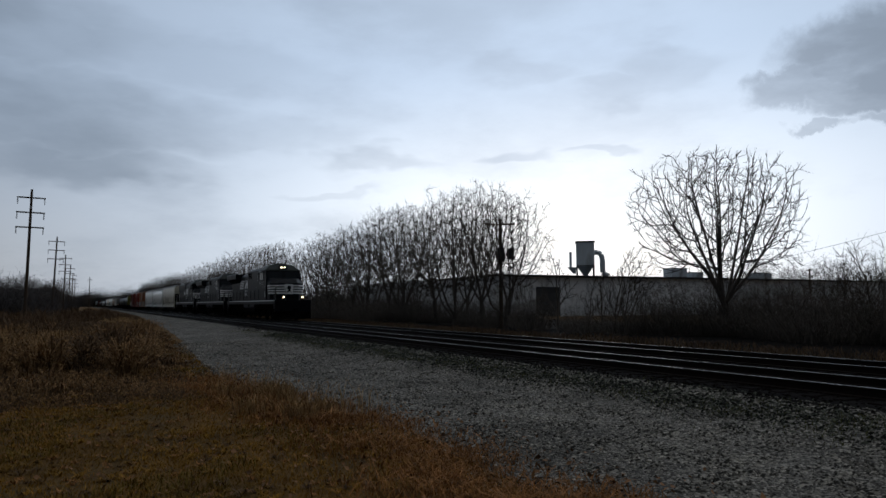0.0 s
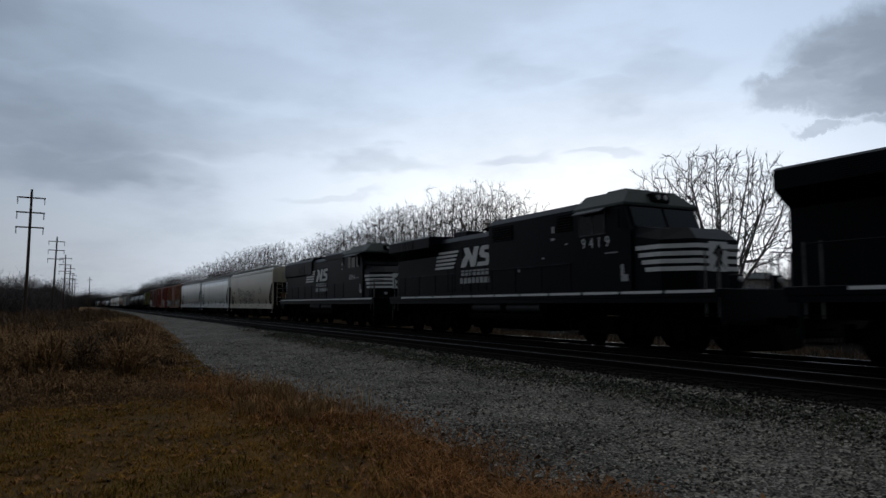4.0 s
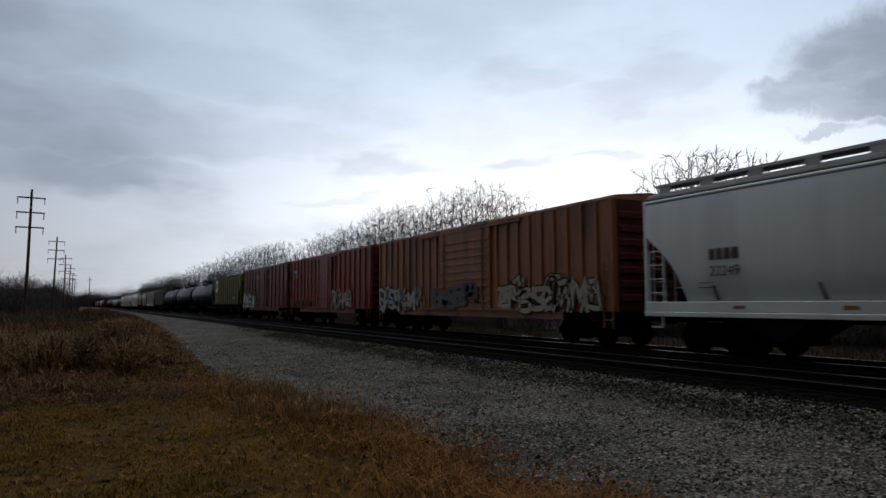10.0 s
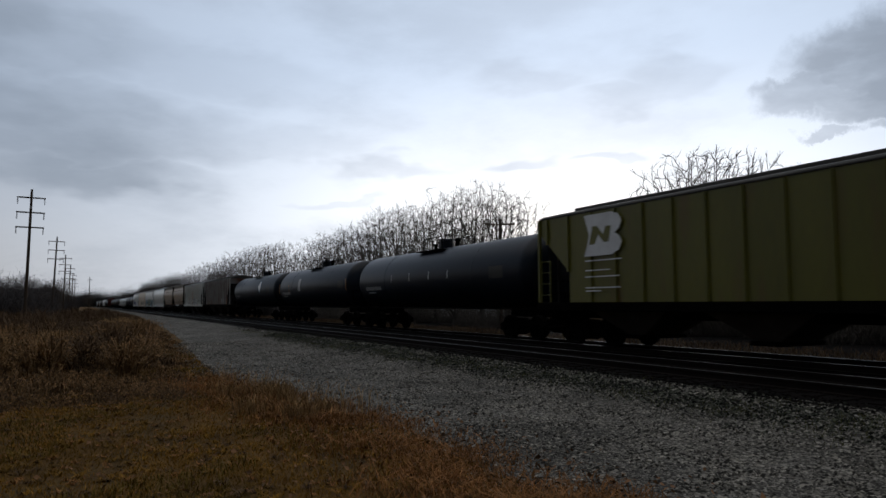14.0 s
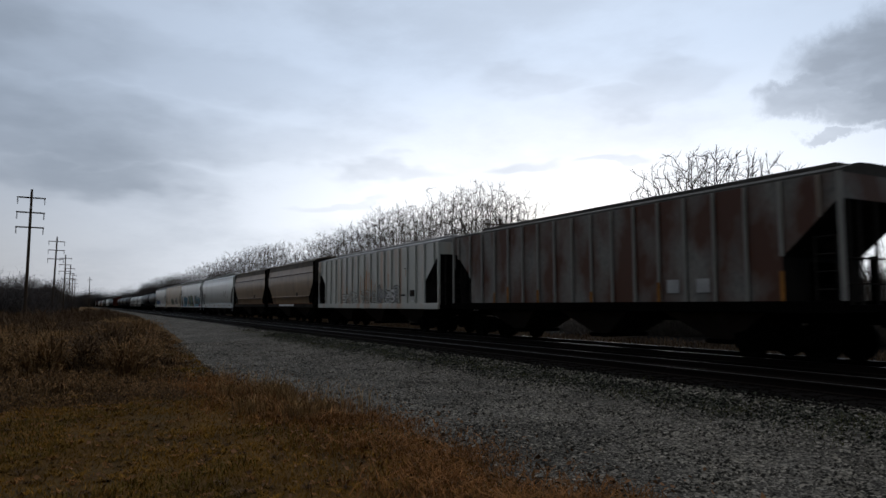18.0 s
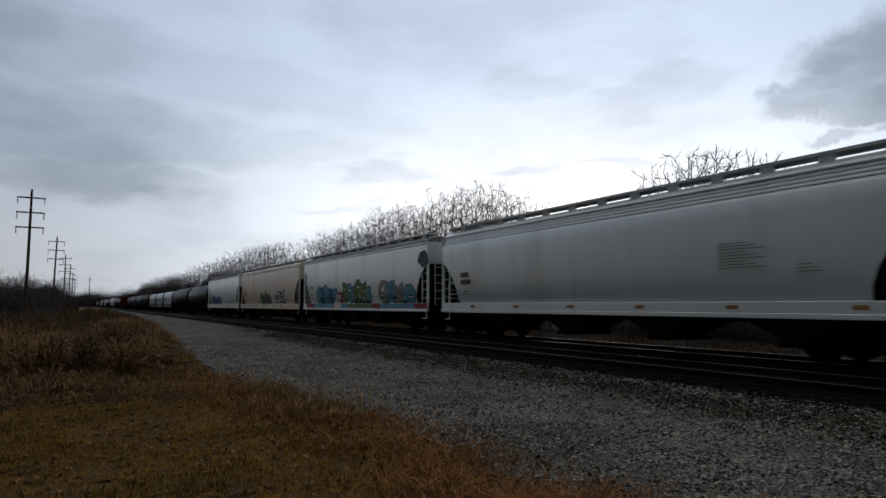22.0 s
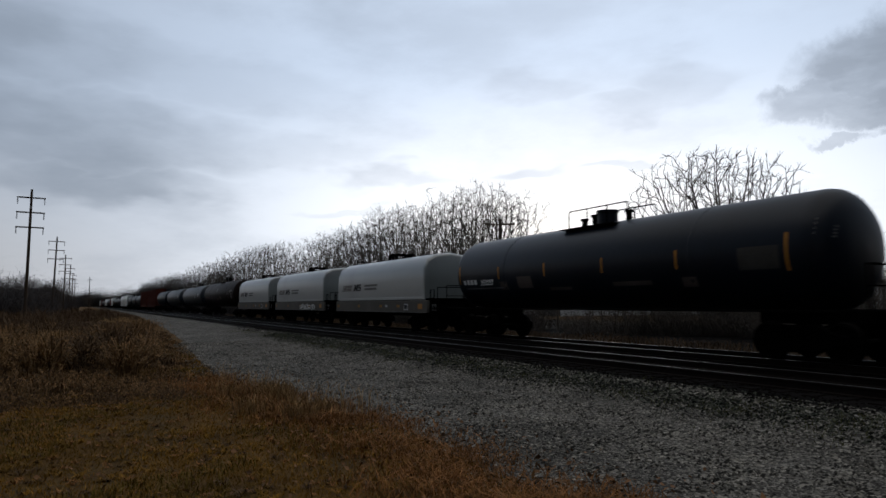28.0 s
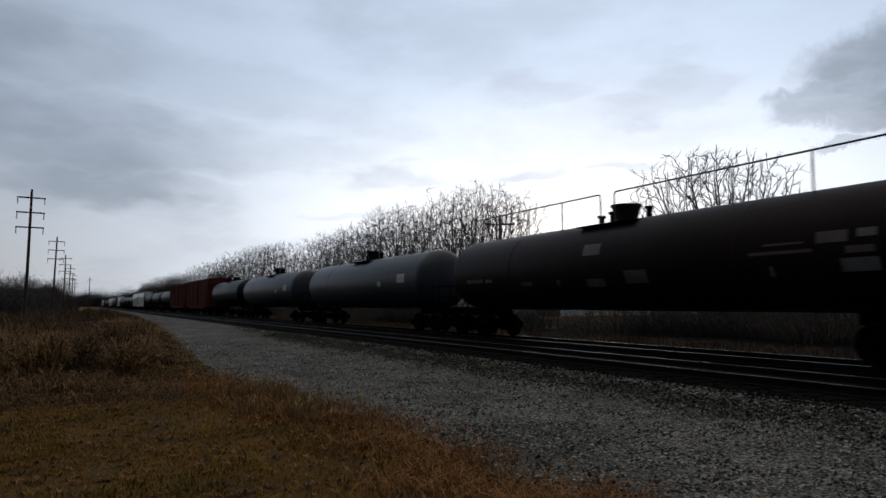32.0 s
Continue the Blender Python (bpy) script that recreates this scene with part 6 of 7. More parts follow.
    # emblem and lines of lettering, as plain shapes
    for k in range(4):
        bars(car, -1.455, [(h * 0.86 - k * 0.05, h * 0.62 - k * 0.05, 2.12 + k * 0.09, 2.17 + k * 0.09)], FADED, "emblem_stripe")
    for outline in EMBLEM:
        part("emblem_block", slab(B(), [(h * 0.47 + y * 0.5, 2.10 + (z - 2.92) * 0.46) for y, z in outline], -1.46, -1.45), INK, car)
    bars(car, -1.455, [(h * 0.28, -h * 0.02, 2.32, 2.43), (h * 0.28, 0.0, 2.13, 2.24)], WORNGREY)
    return on_rails(car, rear, length)


# ---- train: locomotives ----
def loco_truck(loco, y):
    t = new("truck")
    t.parent = loco
    t.location = (0, y, 0)
    t["label"] = "near-black three-axle powered truck"
    frame_me = B()
    slab(frame_me, [(-2.6, 0.5), (-2.6, 0.75), (-1.6, 0.95), (1.6, 0.95), (2.6, 0.75), (2.6, 0.5), (1.0, 0.42), (-1.0, 0.42)], -0.09, 0.09)
    for k in (-2.0, 0.0, 2.0):
        box(frame_me, -0.2, 0.02, k - 0.2, k + 0.2, 0.34, 0.74)
        tube(frame_me, (-0.18, k + 0.5, 0.5), (-0.18, k + 0.5, 0.9), 0.12, 8)
    me = mesh_of(frame_me, "side_frame", UNDER)
    for s in (-1, 1):
        piece("side_frame", me, t, (s * 1.05, 0, 0), 0.0 if s < 0 else math.pi)
    for k in (-2.0, 0.0, 2.0):
        LOCO_AXLES.append((piece("wheelset", LOCOWHEELS, t, (0, k, 0.53)), k))
    return t


def locomotive(label, rear, length, number, wide=True, lights=True):
    """The front points to -y. Local y = -half is the pilot."""
    loco = thing("locomotive", label, "locomotive", "locomotives")
    half = length / 2
    if wide:
        nose, cab0, cab1, box_end, rad0, rad1, ye = -half + 2.0, -half + 3.8, -half + 6.3, 1.1, 6.0, half - 0.15, 3.0
    else:
        nose, cab0, cab1, box_end, rad0, rad1, ye = -half + 0.75, -half + 2.35, -half + 5.3, 0.3, 3.2, half - 0.05, 1.35
    hood_w = 0.95
    part("deck", soften(box(B(), -1.52, 1.52, -half + 0.7, half - 0.3, 1.50, 1.72), 0.02), BLACKPAINT, loco)
    for s in (-1, 1):
        stripe = mesh_of(box(B(), -0.006, 0.006, -0.8, 0.8, 1.62, 1.695), "sill_stripe", PALE)
        k = -half + 1.7
        while k < half - 1.0:
            piece("sill_stripe", stripe, loco, (s * 1.528, k, 0))
            k += 1.72
        part("side_valance", box(B(), s * 1.48 - 0.03, s * 1.48 + 0.03, -half + 0.8, half - 0.4, 1.36, 1.50), BLACKPAINT, loco)
    # long hood with its roof, the radiator section at the rear
    roof = 4.32 if wide else 4.5
    part("long_hood", prism(B(), [(-hood_w, 1.72), (-hood_w, roof - 0.22), (-0.75, roof), (0.75, roof), (hood_w, roof - 0.22), (hood_w, 1.72)], cab1, rad0), BLACKPAINT, loco)
    if wide:
        part("inverter_cabinet", prism(B(), [(-1.32, 1.72), (-1.32, 4.42), (-1.1, 4.64), (1.1, 4.64), (1.32, 4.42), (1.32, 1.72)], cab1, box_end), BLACKPAINT, loco)
        part("radiator_housing", prism(B(), [(-0.95, 1.72), (-0.95, 3.55), (-1.5, 3.95), (-1.5, 4.40), (-1.4, 4.47), (1.4, 4.47), (1.5, 4.40), (1.5, 3.95), (0.95, 3.55), (0.95, 1.72)], rad0, rad1), BLACKPAINT, loco)
    else:
        part("radiator_housing", prism(B(), [(-hood_w, 1.72), (-hood_w, 3.4), (-1.05, 3.5), (-1.05, 4.42), (-0.85, 4.62), (0.85, 4.62), (1.05, 4.42), (1.05, 3.5), (hood_w, 3.4), (hood_w, 1.72)], rad0, rad1), BLACKPAINT, loco)
        part("electrical_cabinet", prism(B(), [(-1.15, 1.72), (-1.15, 4.46), (-0.95, 4.64), (0.95, 4.64), (1.15, 4.46), (1.15, 1.72)], cab1, cab1 + 1.6), BLACKPAINT, loco)
        part("air_intake", prism(B(), [(-1.0, 4.3), (-1.0, 4.58), (-0.85, 4.7), (0.85, 4.7), (1.0, 4.58), (1.0, 4.3)], cab1 + 1.6, box_end), BLACKPAINT, loco)
        for k in range(3):
            part("radiator_fan", tube(B(), (0, rad0 + 1.2 + k * 1.5, 4.6), (0, rad0 + 1.2 + k * 1.5, 4.78), 0.6, 16), BLACKPAINT, loco)
        for k in range(5):
            for s in (-1, 1):
                part("rear_stripe", box(B(), s * (hood_w + 0.006) - 0.006, s * (hood_w + 0.006) + 0.006, rad1 - 0.34, rad1, 2.2 + k * 0.2, 2.3 + k * 0.2), PALE, loco)
    for s in (-1, 1):
        for y0, y1 in (((cab1 + 0.35, cab1 + 1.15), (box_end - 1.7, box_end - 0.3)) if wide else ((cab1 + 0.3, cab1 + 1.3),)):
            side = 1.32 if wide else 1.15
            screen = part("intake_screen", box(B(), s * (side + 0.008) - 0.008, s * (side + 0.008) + 0.008, y0, y1, 3.75, 4.3), UNDER, loco)
            slat = mesh_of(box(B(), -0.012, 0.012, y0, y1, -0.012, 0.012), "screen_slat", BLACKPAINT)
            for j in range(6):
                piece("screen_slat", slat, screen, (s * (side + 0.02), 0, 3.8 + j * 0.09))
    door = mesh_of(soften(box(B(), -0.015, 0.015, -0.3, 0.3, 1.9, 3.85), 0.008), "access_door", BLACKPAINT)
    k = box_end + 0.1
    while k < rad0 - 0.6:
        for s in (-1, 1):
            piece("access_door", door, loco, (s * (hood_w + 0.012), k + 0.3, 0))
        k += 0.66
    louvre = mesh_of(box(B(), -0.015, 0.015, -0.7, 0.7, -0.02, 0.02), "grille_slat", BLACKPAINT)
    for s in (-1, 1):
        for j in range(8):
            piece("grille_slat", louvre, loco, (s * (1.512 if wide else 1.062), rad0 + 2.4, 3.98 + j * 0.05 if wide else 3.6 + j * 0.08))
    # exhaust stack, horn and roof fittings
    part("exhaust_stack", soften(box(B(), -0.45, 0.45, 4.3, 5.5, 4.25, 4.62), 0.04), BLACKPAINT, loco)
    horn = B()
    for dx in (-0.15, 0.0, 0.15):
        tube(horn, (dx, 3.4, 4.55), (dx, 2.8, 4.60), 0.03, 8, 0.1)
    tube(horn, (0, 3.3, 4.25), (0, 3.3, 4.6), 0.04)
    part("air_horn", horn, UNDER, loco)
    # cab: sides, sloped front, roof
    cab = part("cab", loft(B(), [
        [(-1.5, cab0, 1.72), (1.5, cab0, 1.72), (1.5, cab1, 1.72), (-1.5, cab1, 1.72)],
        [(-1.5, cab0, 3.5), (1.5, cab0, 3.5), (1.5, cab1, 3.5), (-1.5, cab1, 3.5)],
        [(-1.48, cab0 + 0.3, 4.3), (1.48, cab0 + 0.3, 4.3), (1.48, cab1, 4.3), (-1.48, cab1, 4.3)]]), BLACKPAINT, loco)
    lip = 0.22 if wide else -0.45
    part("cab_roof", loft(B(), [
        [(-1.54, cab0 + lip, 4.28), (1.54, cab0 + lip, 4.28), (1.54, cab1 + 0.05, 4.28), (-1.54, cab1 + 0.05, 4.28)],
        [(-1.52, cab0 + lip, 4.36), (1.52, cab0 + lip, 4.36), (1.52, cab1 + 0.05, 4.36), (-1.52, cab1 + 0.05, 4.36)],
        [(-0.98, cab0 + lip + 0.35, 4.82), (0.98, cab0 + lip + 0.35, 4.82), (0.98, cab1 + 0.05, 4.82), (-0.98, cab1 + 0.05, 4.82)]]), CABROOF, cab)
    part("roof_unit", soften(box(B(), -0.5, 0.5, cab0 + 1.2, cab0 + 2.1, 4.8, 4.98), 0.03), CABROOF, cab)
    for s in (-1, 1):
        for y0, y1 in (((cab0 + 1.1, cab0 + 1.62), (cab0 + 1.7, cab0 + 2.25)) if wide else ((cab0 + 0.5, cab0 + 0.98), (cab0 + 1.15, cab0 + 1.8), (cab0 + 1.9, cab0 + 2.35))):
            w = part("side_window", box(B(), s * 1.5 - 0.012, s * 1.5 + 0.012, y0, y1, 3.5, 4.15), GLASS, cab)
            part("window_frame", soften(box(box(box(box(B(), s * 1.51 - 0.012, s * 1.51 + 0.012, y0 - 0.04, y0, 3.46, 4.19), s * 1.51 - 0.012, s * 1.51 + 0.012, y1, y1 + 0.04, 3.46, 4.19), s * 1.51 - 0.012, s * 1.51 + 0.012, y0, y1, 3.46, 3.5), s * 1.51 - 0.012, s * 1.51 + 0.012, y0, y1, 4.15, 4.19), 0.004), WINDOWTRIM, w)
        part("mirror", box(B(), s * 1.58, s * 1.66, cab0 + 0.32, cab0 + 0.38, 3.55, 4.15), BLACKPAINT, cab)
        part("sunshade", loft(B(), [[(s * 1.5, y, 4.30), (s * 1.5, y, 4.27), (s * 1.78, y, 4.13), (s * 1.78, y, 4.16)] for y in ((cab0 + 1.0, cab0 + 2.35) if wide else (cab0 + 0.35, cab0 + 2.5))]), WINDOWTRIM, cab)
    for x0, x1 in ((-1.32, -0.05), (0.05, 1.32)):
        bm = loft(B(), [[(x0, cab0 - 0.02, 3.62), (x1, cab0 - 0.02, 3.62), (x1, cab0 + 0.06, 3.62), (x0, cab0 + 0.06, 3.62)], [(x0, cab0 + 0.2, 4.22), (x1, cab0 + 0.2, 4.22), (x1, cab0 + 0.3, 4.22), (x0, cab0 + 0.3, 4.22)]])
        part("windscreen", bm, GLASS, cab)
    # nose
    nb = part("nose", loft(B(), [
        [(-0.82, nose, 1.72), (0.82, nose, 1.72), (1.42, nose + 0.75, 1.72), (1.42, cab0, 1.72), (-1.42, cab0, 1.72), (-1.42, nose + 0.75, 1.72)],
        [(-0.82, nose, 3.12), (0.82, nose, 3.12), (1.42, nose + 0.75, 3.12), (1.42, cab0, 3.3), (-1.42, cab0, 3.3), (-1.42, nose + 0.75, 3.12)],
        [(-0.7, nose + 0.35, 3.45), (0.7, nose + 0.35, 3.45), (1.2, nose + 0.9, 3.45), (1.25, cab0, 3.62), (-1.25, cab0, 3.62), (-1.2, nose + 0.9, 3.45)]]), BLACKPAINT, loco)
    for k in range(4):
        z, back = 2.24 + k * 0.21, cab0 - 0.12 - (3 - k) * 0.12
        for s in (-1, 1):
            path = [(s * 0.82, nose - 0.006), (s * 1.43, nose + 0.75), (s * 1.43, back)]
            inner = [(s * 0.80, nose + 0.02), (s * 1.41, nose + 0.76), (s * 1.41, back)]
            part("nose_stripe", loft(B(), [[(px, py, zz) for px, py in path + inner[::-1]] for zz in (z, z + 0.12)]), PALE, nb)
        part("nose_stripe", box(B(), -0.82, 0.82, nose - 0.008, nose, z, z + 0.12), PALE, nb)
    part("emblem", box(B(), -0.36, 0.36, nose - 0.014, nose - 0.006, 2.22, 3.05), PALE, nb, "plain pale emblem on the nose")
    wedge = [(-0.2, 2.3), (-0.04, 2.62), (-0.22, 2.72), (0.0, 2.98), (0.2, 2.82), (0.12, 2.55), (0.26, 2.3), (0.06, 2.45)]
    part("emblem_wedge", loft(B(), [[(x, nose - 0.019, z) for x, z in wedge], [(x, nose - 0.014, z) for x, z in wedge]]), BLACKPAINT, nb)
    glow = (HEADLIGHT, DITCHLIGHT) if lights else (DULLPALE, DULLPALE)
    hl = part("headlight_box", soften(box(B(), -0.35, 0.35, cab0 + lip - 0.02, cab0 + lip + 0.4, 4.42, 4.72), 0.03), BLACKPAINT, cab)
    for x in (-0.14, 0.14):
        part("headlight", tube(B(), (x, cab0 + lip - 0.06, 4.57), (x, cab0 + lip, 4.57), 0.075, 12), glow[0], cab, "bright headlight")
    for s in (-1, 1):
        part("ditch_light", tube(B(), (s * 0.78, -half + 0.62, 1.95), (s * 0.78, -half + 0.8, 1.95), 0.075, 12), glow[1], loco, "round ditch light")
    for s in (-1, 1):
        part("light_bracket", soften(box(B(), s * 0.78 - 0.12, s * 0.78 + 0.12, -half + 0.7, -half + 0.95, 1.72, 2.08), 0.02), BLACKPAINT, loco)
    # pilot, plough, steps, tanks
    part("pilot", soften(box(B(), -1.5, 1.5, -half + 0.62, -half + 0.75, 0.55, 1.72), 0.02), BLACKPAINT, loco)
    part("plough", loft(B(), [[(-1.5, -half + 0.62, 0.15), (0, -half + 0.1, 0.15), (1.5, -half + 0.62, 0.15), (1.5, -half + 0.72, 0.15), (-1.5, -half + 0.72, 0.15)], [(-1.5, -half + 0.55, 0.8), (0, -half + 0.35, 0.8), (1.5, -half + 0.55, 0.8), (1.5, -half + 0.72, 0.8), (-1.5, -half + 0.72, 0.8)]]), UNDER, loco)
    part("rear_pilot", soften(box(B(), -1.5, 1.5, half - 0.75, half - 0.62, 0.55, 1.72), 0.02), BLACKPAINT, loco)
    part("underframe", box(B(), -1.05, 1.05, -half + 1.2, half - 1.2, 0.98, 1.5), UNDER, loco)
    tankb = prism(B(), [(-1.45, 0.98), (-1.45, 0.75), (-1.1, 0.4), (1.1, 0.4), (1.45, 0.75), (1.45, 0.98)], -2.6, 2.6)
    part("fuel_tank", soften(tankb, 0.04), UNDER, loco)
    for s in (-1, 1):
        for y0, y1 in ((-2.4, -0.3), (0.1, 2.2)):
            part("air_reservoir", tube(B(), (s * 1.28, y0, 1.2), (s * 1.28, y1, 1.2), 0.19, 12), RESERVOIR, loco, "", True)
        rail = B()
        k = cab1 + 0.3
        while k < half - 0.8:
            tube(rail, (s * 1.46, k, 1.62), (s * 1.46, k, 2.65), 0.02)
            k += 1.6
        tube(rail, (s * 1.46, cab1 + 0.3, 2.65), (s * 1.46, half - 0.9, 2.65), 0.02)
        part("handrail", rail, BLACKPAINT, loco)
        for e in (-1, 1):
            st = B()
            for j in range(4):
                box(st, s * 1.3 - 0.2, s * 1.3 + 0.2, e * (half - 1.0) - 0.2, e * (half - 1.0) + 0.2, 0.45 + j * 0.3, 0.48 + j * 0.3)
            part("steps", st, UNDER, loco)
            gr = B()
            tube(gr, (s * 1.45, e * (half - 0.8), 1.0), (s * 1.45, e * (half - 0.8), 2.7), 0.025)
            tube(gr, (s * 1.45, e * (half - 1.2), 1.0), (s * 1.45, e * (half - 1.2), 2.7), 0.025)
            part("grab_rail", gr, WORNGREY, loco)
    end_rail = B()
    for x in (-1.4, -0.6, 0.6, 1.4):
        tube(end_rail, (x, -half + 0.8, 1.62), (x, -half + 0.8, 2.7), 0.022)
    for x0, x1 in ((-1.4, -0.6), (0.6, 1.4)):
        tube(end_rail, (x0, -half + 0.8, 2.7), (x1, -half + 0.8, 2.7), 0.022)
    part("end_handrail", end_rail, WORNGREY, loco)
    # emblem on the hood side: slanted stripes and plain blocks, with two bars below
    x = -(hood_w + 0.035)
    for k in range(5):
        z = 2.92 + k * 0.17
        part("emblem_stripe", slab(B(), [(ye + 3.36 - k * 0.05, z), (ye + 1.62 - k * 0.11, z), (ye + 1.56 - k * 0.11, z + 0.1), (ye + 3.33 - k * 0.05, z + 0.1)], x - 0.006, x), PALE, loco)
    for outline in EMBLEM:
        part("emblem_block", slab(B(), [(ye + y * 1.05 - 0.22, z) for y, z in outline], x - 0.006, x), PALE, loco)
    for z0, n, y0 in ((2.55, 7, 0.9), (2.22, 8, 1.0)):
        for k in range(n):
            bars(loco, x, [(ye + y0 - k * 0.33, ye + y0 - k * 0.33 - 0.25, z0, z0 + 0.24)], DULLPALE)
    words(loco, number, -1.503, -half + 5.99 if wide else -half + 4.55, 2.78 if not wide else 3.08, 0.45, PALE, "road_number", 1.62 if wide else 1.15)
    bars(loco, -1.503, [(cab0 + 0.42, cab0 + 0.3, 2.0, 2.5), (cab0 + 0.3, cab0 + 0.12, 2.0, 2.2)], DULLPALE, "cab_marking")
    bars(loco, -1.503, [(cab0 + 1.1, cab0 + 0.55, 2.86, 2.89)], DULLPALE, "cab_marking")
    xs = -(1.33 if wide else 1.16)
    for y, z, w2, h2 in ((cab1 + 1.3, 3.75, 0.16, 0.22), (cab1 + 1.3, 3.5, 0.2, 0.08), (cab1 + 0.6, 3.3, 0.14, 0.05), (cab1 + 1.9, 2.9, 0.14, 0.05), (cab1 + 3.4, 2.5, 0.12, 0.1)):
        if wide or y < cab1 + 1.5:
            bars(loco, xs, [(y, y + w2, z, z + h2)], DULLPALE, "warning_label")
    loco_truck(loco, -half + 4.3)
    loco_truck(loco, half - 4.1)
    couplers(loco, half - 0.4)
    return on_rails(loco, rear, length)


CABROOF = shader("grey_cab_roof", (0.034, 0.040, 0.038), 0.6, scale=0.8, fine=20.0, spread=0.35, bump=0.002, spec=0.12)

# ---- train: the cars in order, each with the far end of its side along the line ----
locomotive("black road diesel locomotive with white nose stripes and lit headlights", 76.3, 21.5, "9800")
locomotive("black road diesel locomotive running second, lights off", 98.5, 21.5, "9419", lights=False)
locomotive("black narrow-hood diesel locomotive running third, lights off", 120.2, 20.5, "6916", wide=False, lights=False)


def pellet_side(z):
    return -width_at(PELLET, z)


def flat_side(x):
    return lambda z: -x


def mid(car):
    """The car's middle at the start, to turn a place along the line into a place on the car."""
    return [s for c, s in TRAIN if c is car][0]


def spray(car, side, a, b, z0, z1, fills, ink, seed, count, weight=1.0):
    m = mid(car)
    graffiti(car, side, min(a, b) - m, max(a, b) - m, z0, z1, fills, ink, seed, count, weight)


def data_panel(car, x, y, z, n=3, w=0.7, material=INK, step=0.12):
    """Small stencilled lines on a car's side, as bars; y along the line at the start."""
    y -= mid(car)
    for k in range(n):
        bars(car, x, [(y, y - w * (0.6 + 0.4 * ((k * 7) % 3) / 2), z - k * step, z - k * step + 0.22 * step)], material, "stencil")


def reporting_marks(car, x, y, z, size=0.26, material=INK, n=4, number=""):
    """The car's letters and number, as bars for each character."""
    y -= mid(car)
    if number:
        words(car, number, x, y, z - size * 1.45, size * 1.3, material, "car_number")
    for row, cnt in ((0, n), (1, n + 1))[:1 if number else 2]:
        for k in range(cnt):
            bars(car, x, [(y - k * size * 0.82, y - k * size * 0.82 - size * 0.6, z - row * size * 1.45, z - row * size * 1.45 + size)], material, "reporting_mark")


def pellet_marks(car, rear, front, material=RIBGREY, number="", wide=False, initials=True):
    x = -1.553
    if initials:
        reporting_marks(car, x, rear - (2.25 if number else 1.7), 2.44, 0.28 if number else 0.2, FADED, number=number)
    data_panel(car, x, rear - 1.9, 1.85, 2, 0.7, material)
    if wide:
        data_panel(car, x, front + 5.0, 2.80, 9, 1.35, material, 0.075)
        data_panel(car, x, front + 2.9, 2.2, 3, 0.6, material, 0.08)
    else:
        data_panel(car, x + 0.02, front + 3.15, 2.05, 7, 0.62, material, 0.07)
        data_panel(car, x + 0.05, front + 4.45, 1.78, 2, 0.45, material, 0.08)
        bars(car, x + 0.06, [(front + 3.95 - mid(car), front + 3.6 - mid(car), 1.56, 1.74)], INK, "placard")


def stiffeners(car, rear, front):
    for k in range(6):
        y = front + 2.4 + k * (rear - front - 4.8) / 5 - mid(car)
        part("sheet_stiffener", loft(B(), [[(-1.45, y - 0.035, 1.42), (-1.38, y - 0.035, 1.42), (-1.38, y + 0.035, 1.42), (-1.45, y + 0.035, 1.42)], [(-1.515, y + 0.06, 1.80), (-1.47, y + 0.06, 1.80), (-1.47, y + 0.12, 1.80), (-1.515, y + 0.12, 1.80)]]), WORNGREY, car)


h = covered_hopper("tan curved-side covered hopper with black outline graffiti", 139.95, 17.7, TANCAR, SMOOTH)
spray(h, pellet_side, 135.7, 129.2, 1.5, 2.75, [TANCAR, DULLTAN], INK, 1, 6, 0.5)
words(h, "CCBX", -1.553, 138.36 - mid(h), 2.44, 0.29, FADED, "reporting_mark", 1.15)
words(h, "58495", -1.549, 138.36 - mid(h), 1.95, 0.29, FADED, "car_number", 1.1)
data_panel(h, -1.553, 138.2, 1.75, 2, 0.7, FADED)
data_panel(h, -1.553, 127.0, 2.78, 5, 1.2, RIBGREY)
part("brake_gear", box(tube(box(B(), -0.62, -0.5, -8.75, -8.55, 1.3, 2.35), (-0.55, -8.8, 2.15), (-0.55, -8.72, 2.15), 0.24, 14), -0.75, -0.35, -8.7, -8.4, 1.3, 1.62), RUSTGEAR, h, "rust-brown brake gear on the end platform")
stiffeners(h, 139.95, 122.25)
h = covered_hopper("clean white curved-side covered hopper", 159.4, 18.1, WHITECAR, roof=ROOFGREY)
pellet_marks(h, 159.4, 141.3)
stiffeners(h, 159.4, 141.3)
h = covered_hopper("light grey curved-side covered hopper with rounded end cutouts", 179.3, 18.8, GREYCAR, SMOOTH, roof=ROOFGREY)
pellet_marks(h, 179.3, 160.5, number="22249")
stiffeners(h, 179.3, 160.5)
b = boxcar("rusty red ribbed boxcar with silver graffiti", 198.7, 18.2, RUSTBROWN, ribs=26, door=4.2)
spray(b, flat_side(1.54), 186.8, 181.2, 1.0, 2.3, [SPRAY[0]], INK, 3, 8, 0.8)
spray(b, flat_side(1.54), 198.4, 193.6, 1.0, 2.2, [SPRAY[0], DULLPALE], INK, 4, 8)
spray(b, flat_side(1.62), 192.2, 188.6, 1.25, 2.2, [WORNGREY], None, 14, 5)
data_panel(b, -1.61, 191.5, 3.1, 2, 0.8, DULLPALE)
for y in (197.9, 193.3, 187.0):
    bars(b, -1.545, [(y - mid(b), y - 0.12 - mid(b), 1.2, 1.75)], AMBER, "reflector")
b = boxcar("faded red boxcar with silver and black graffiti", 216.0, 16.2, OXIDE, ribs=20, door=3.0)
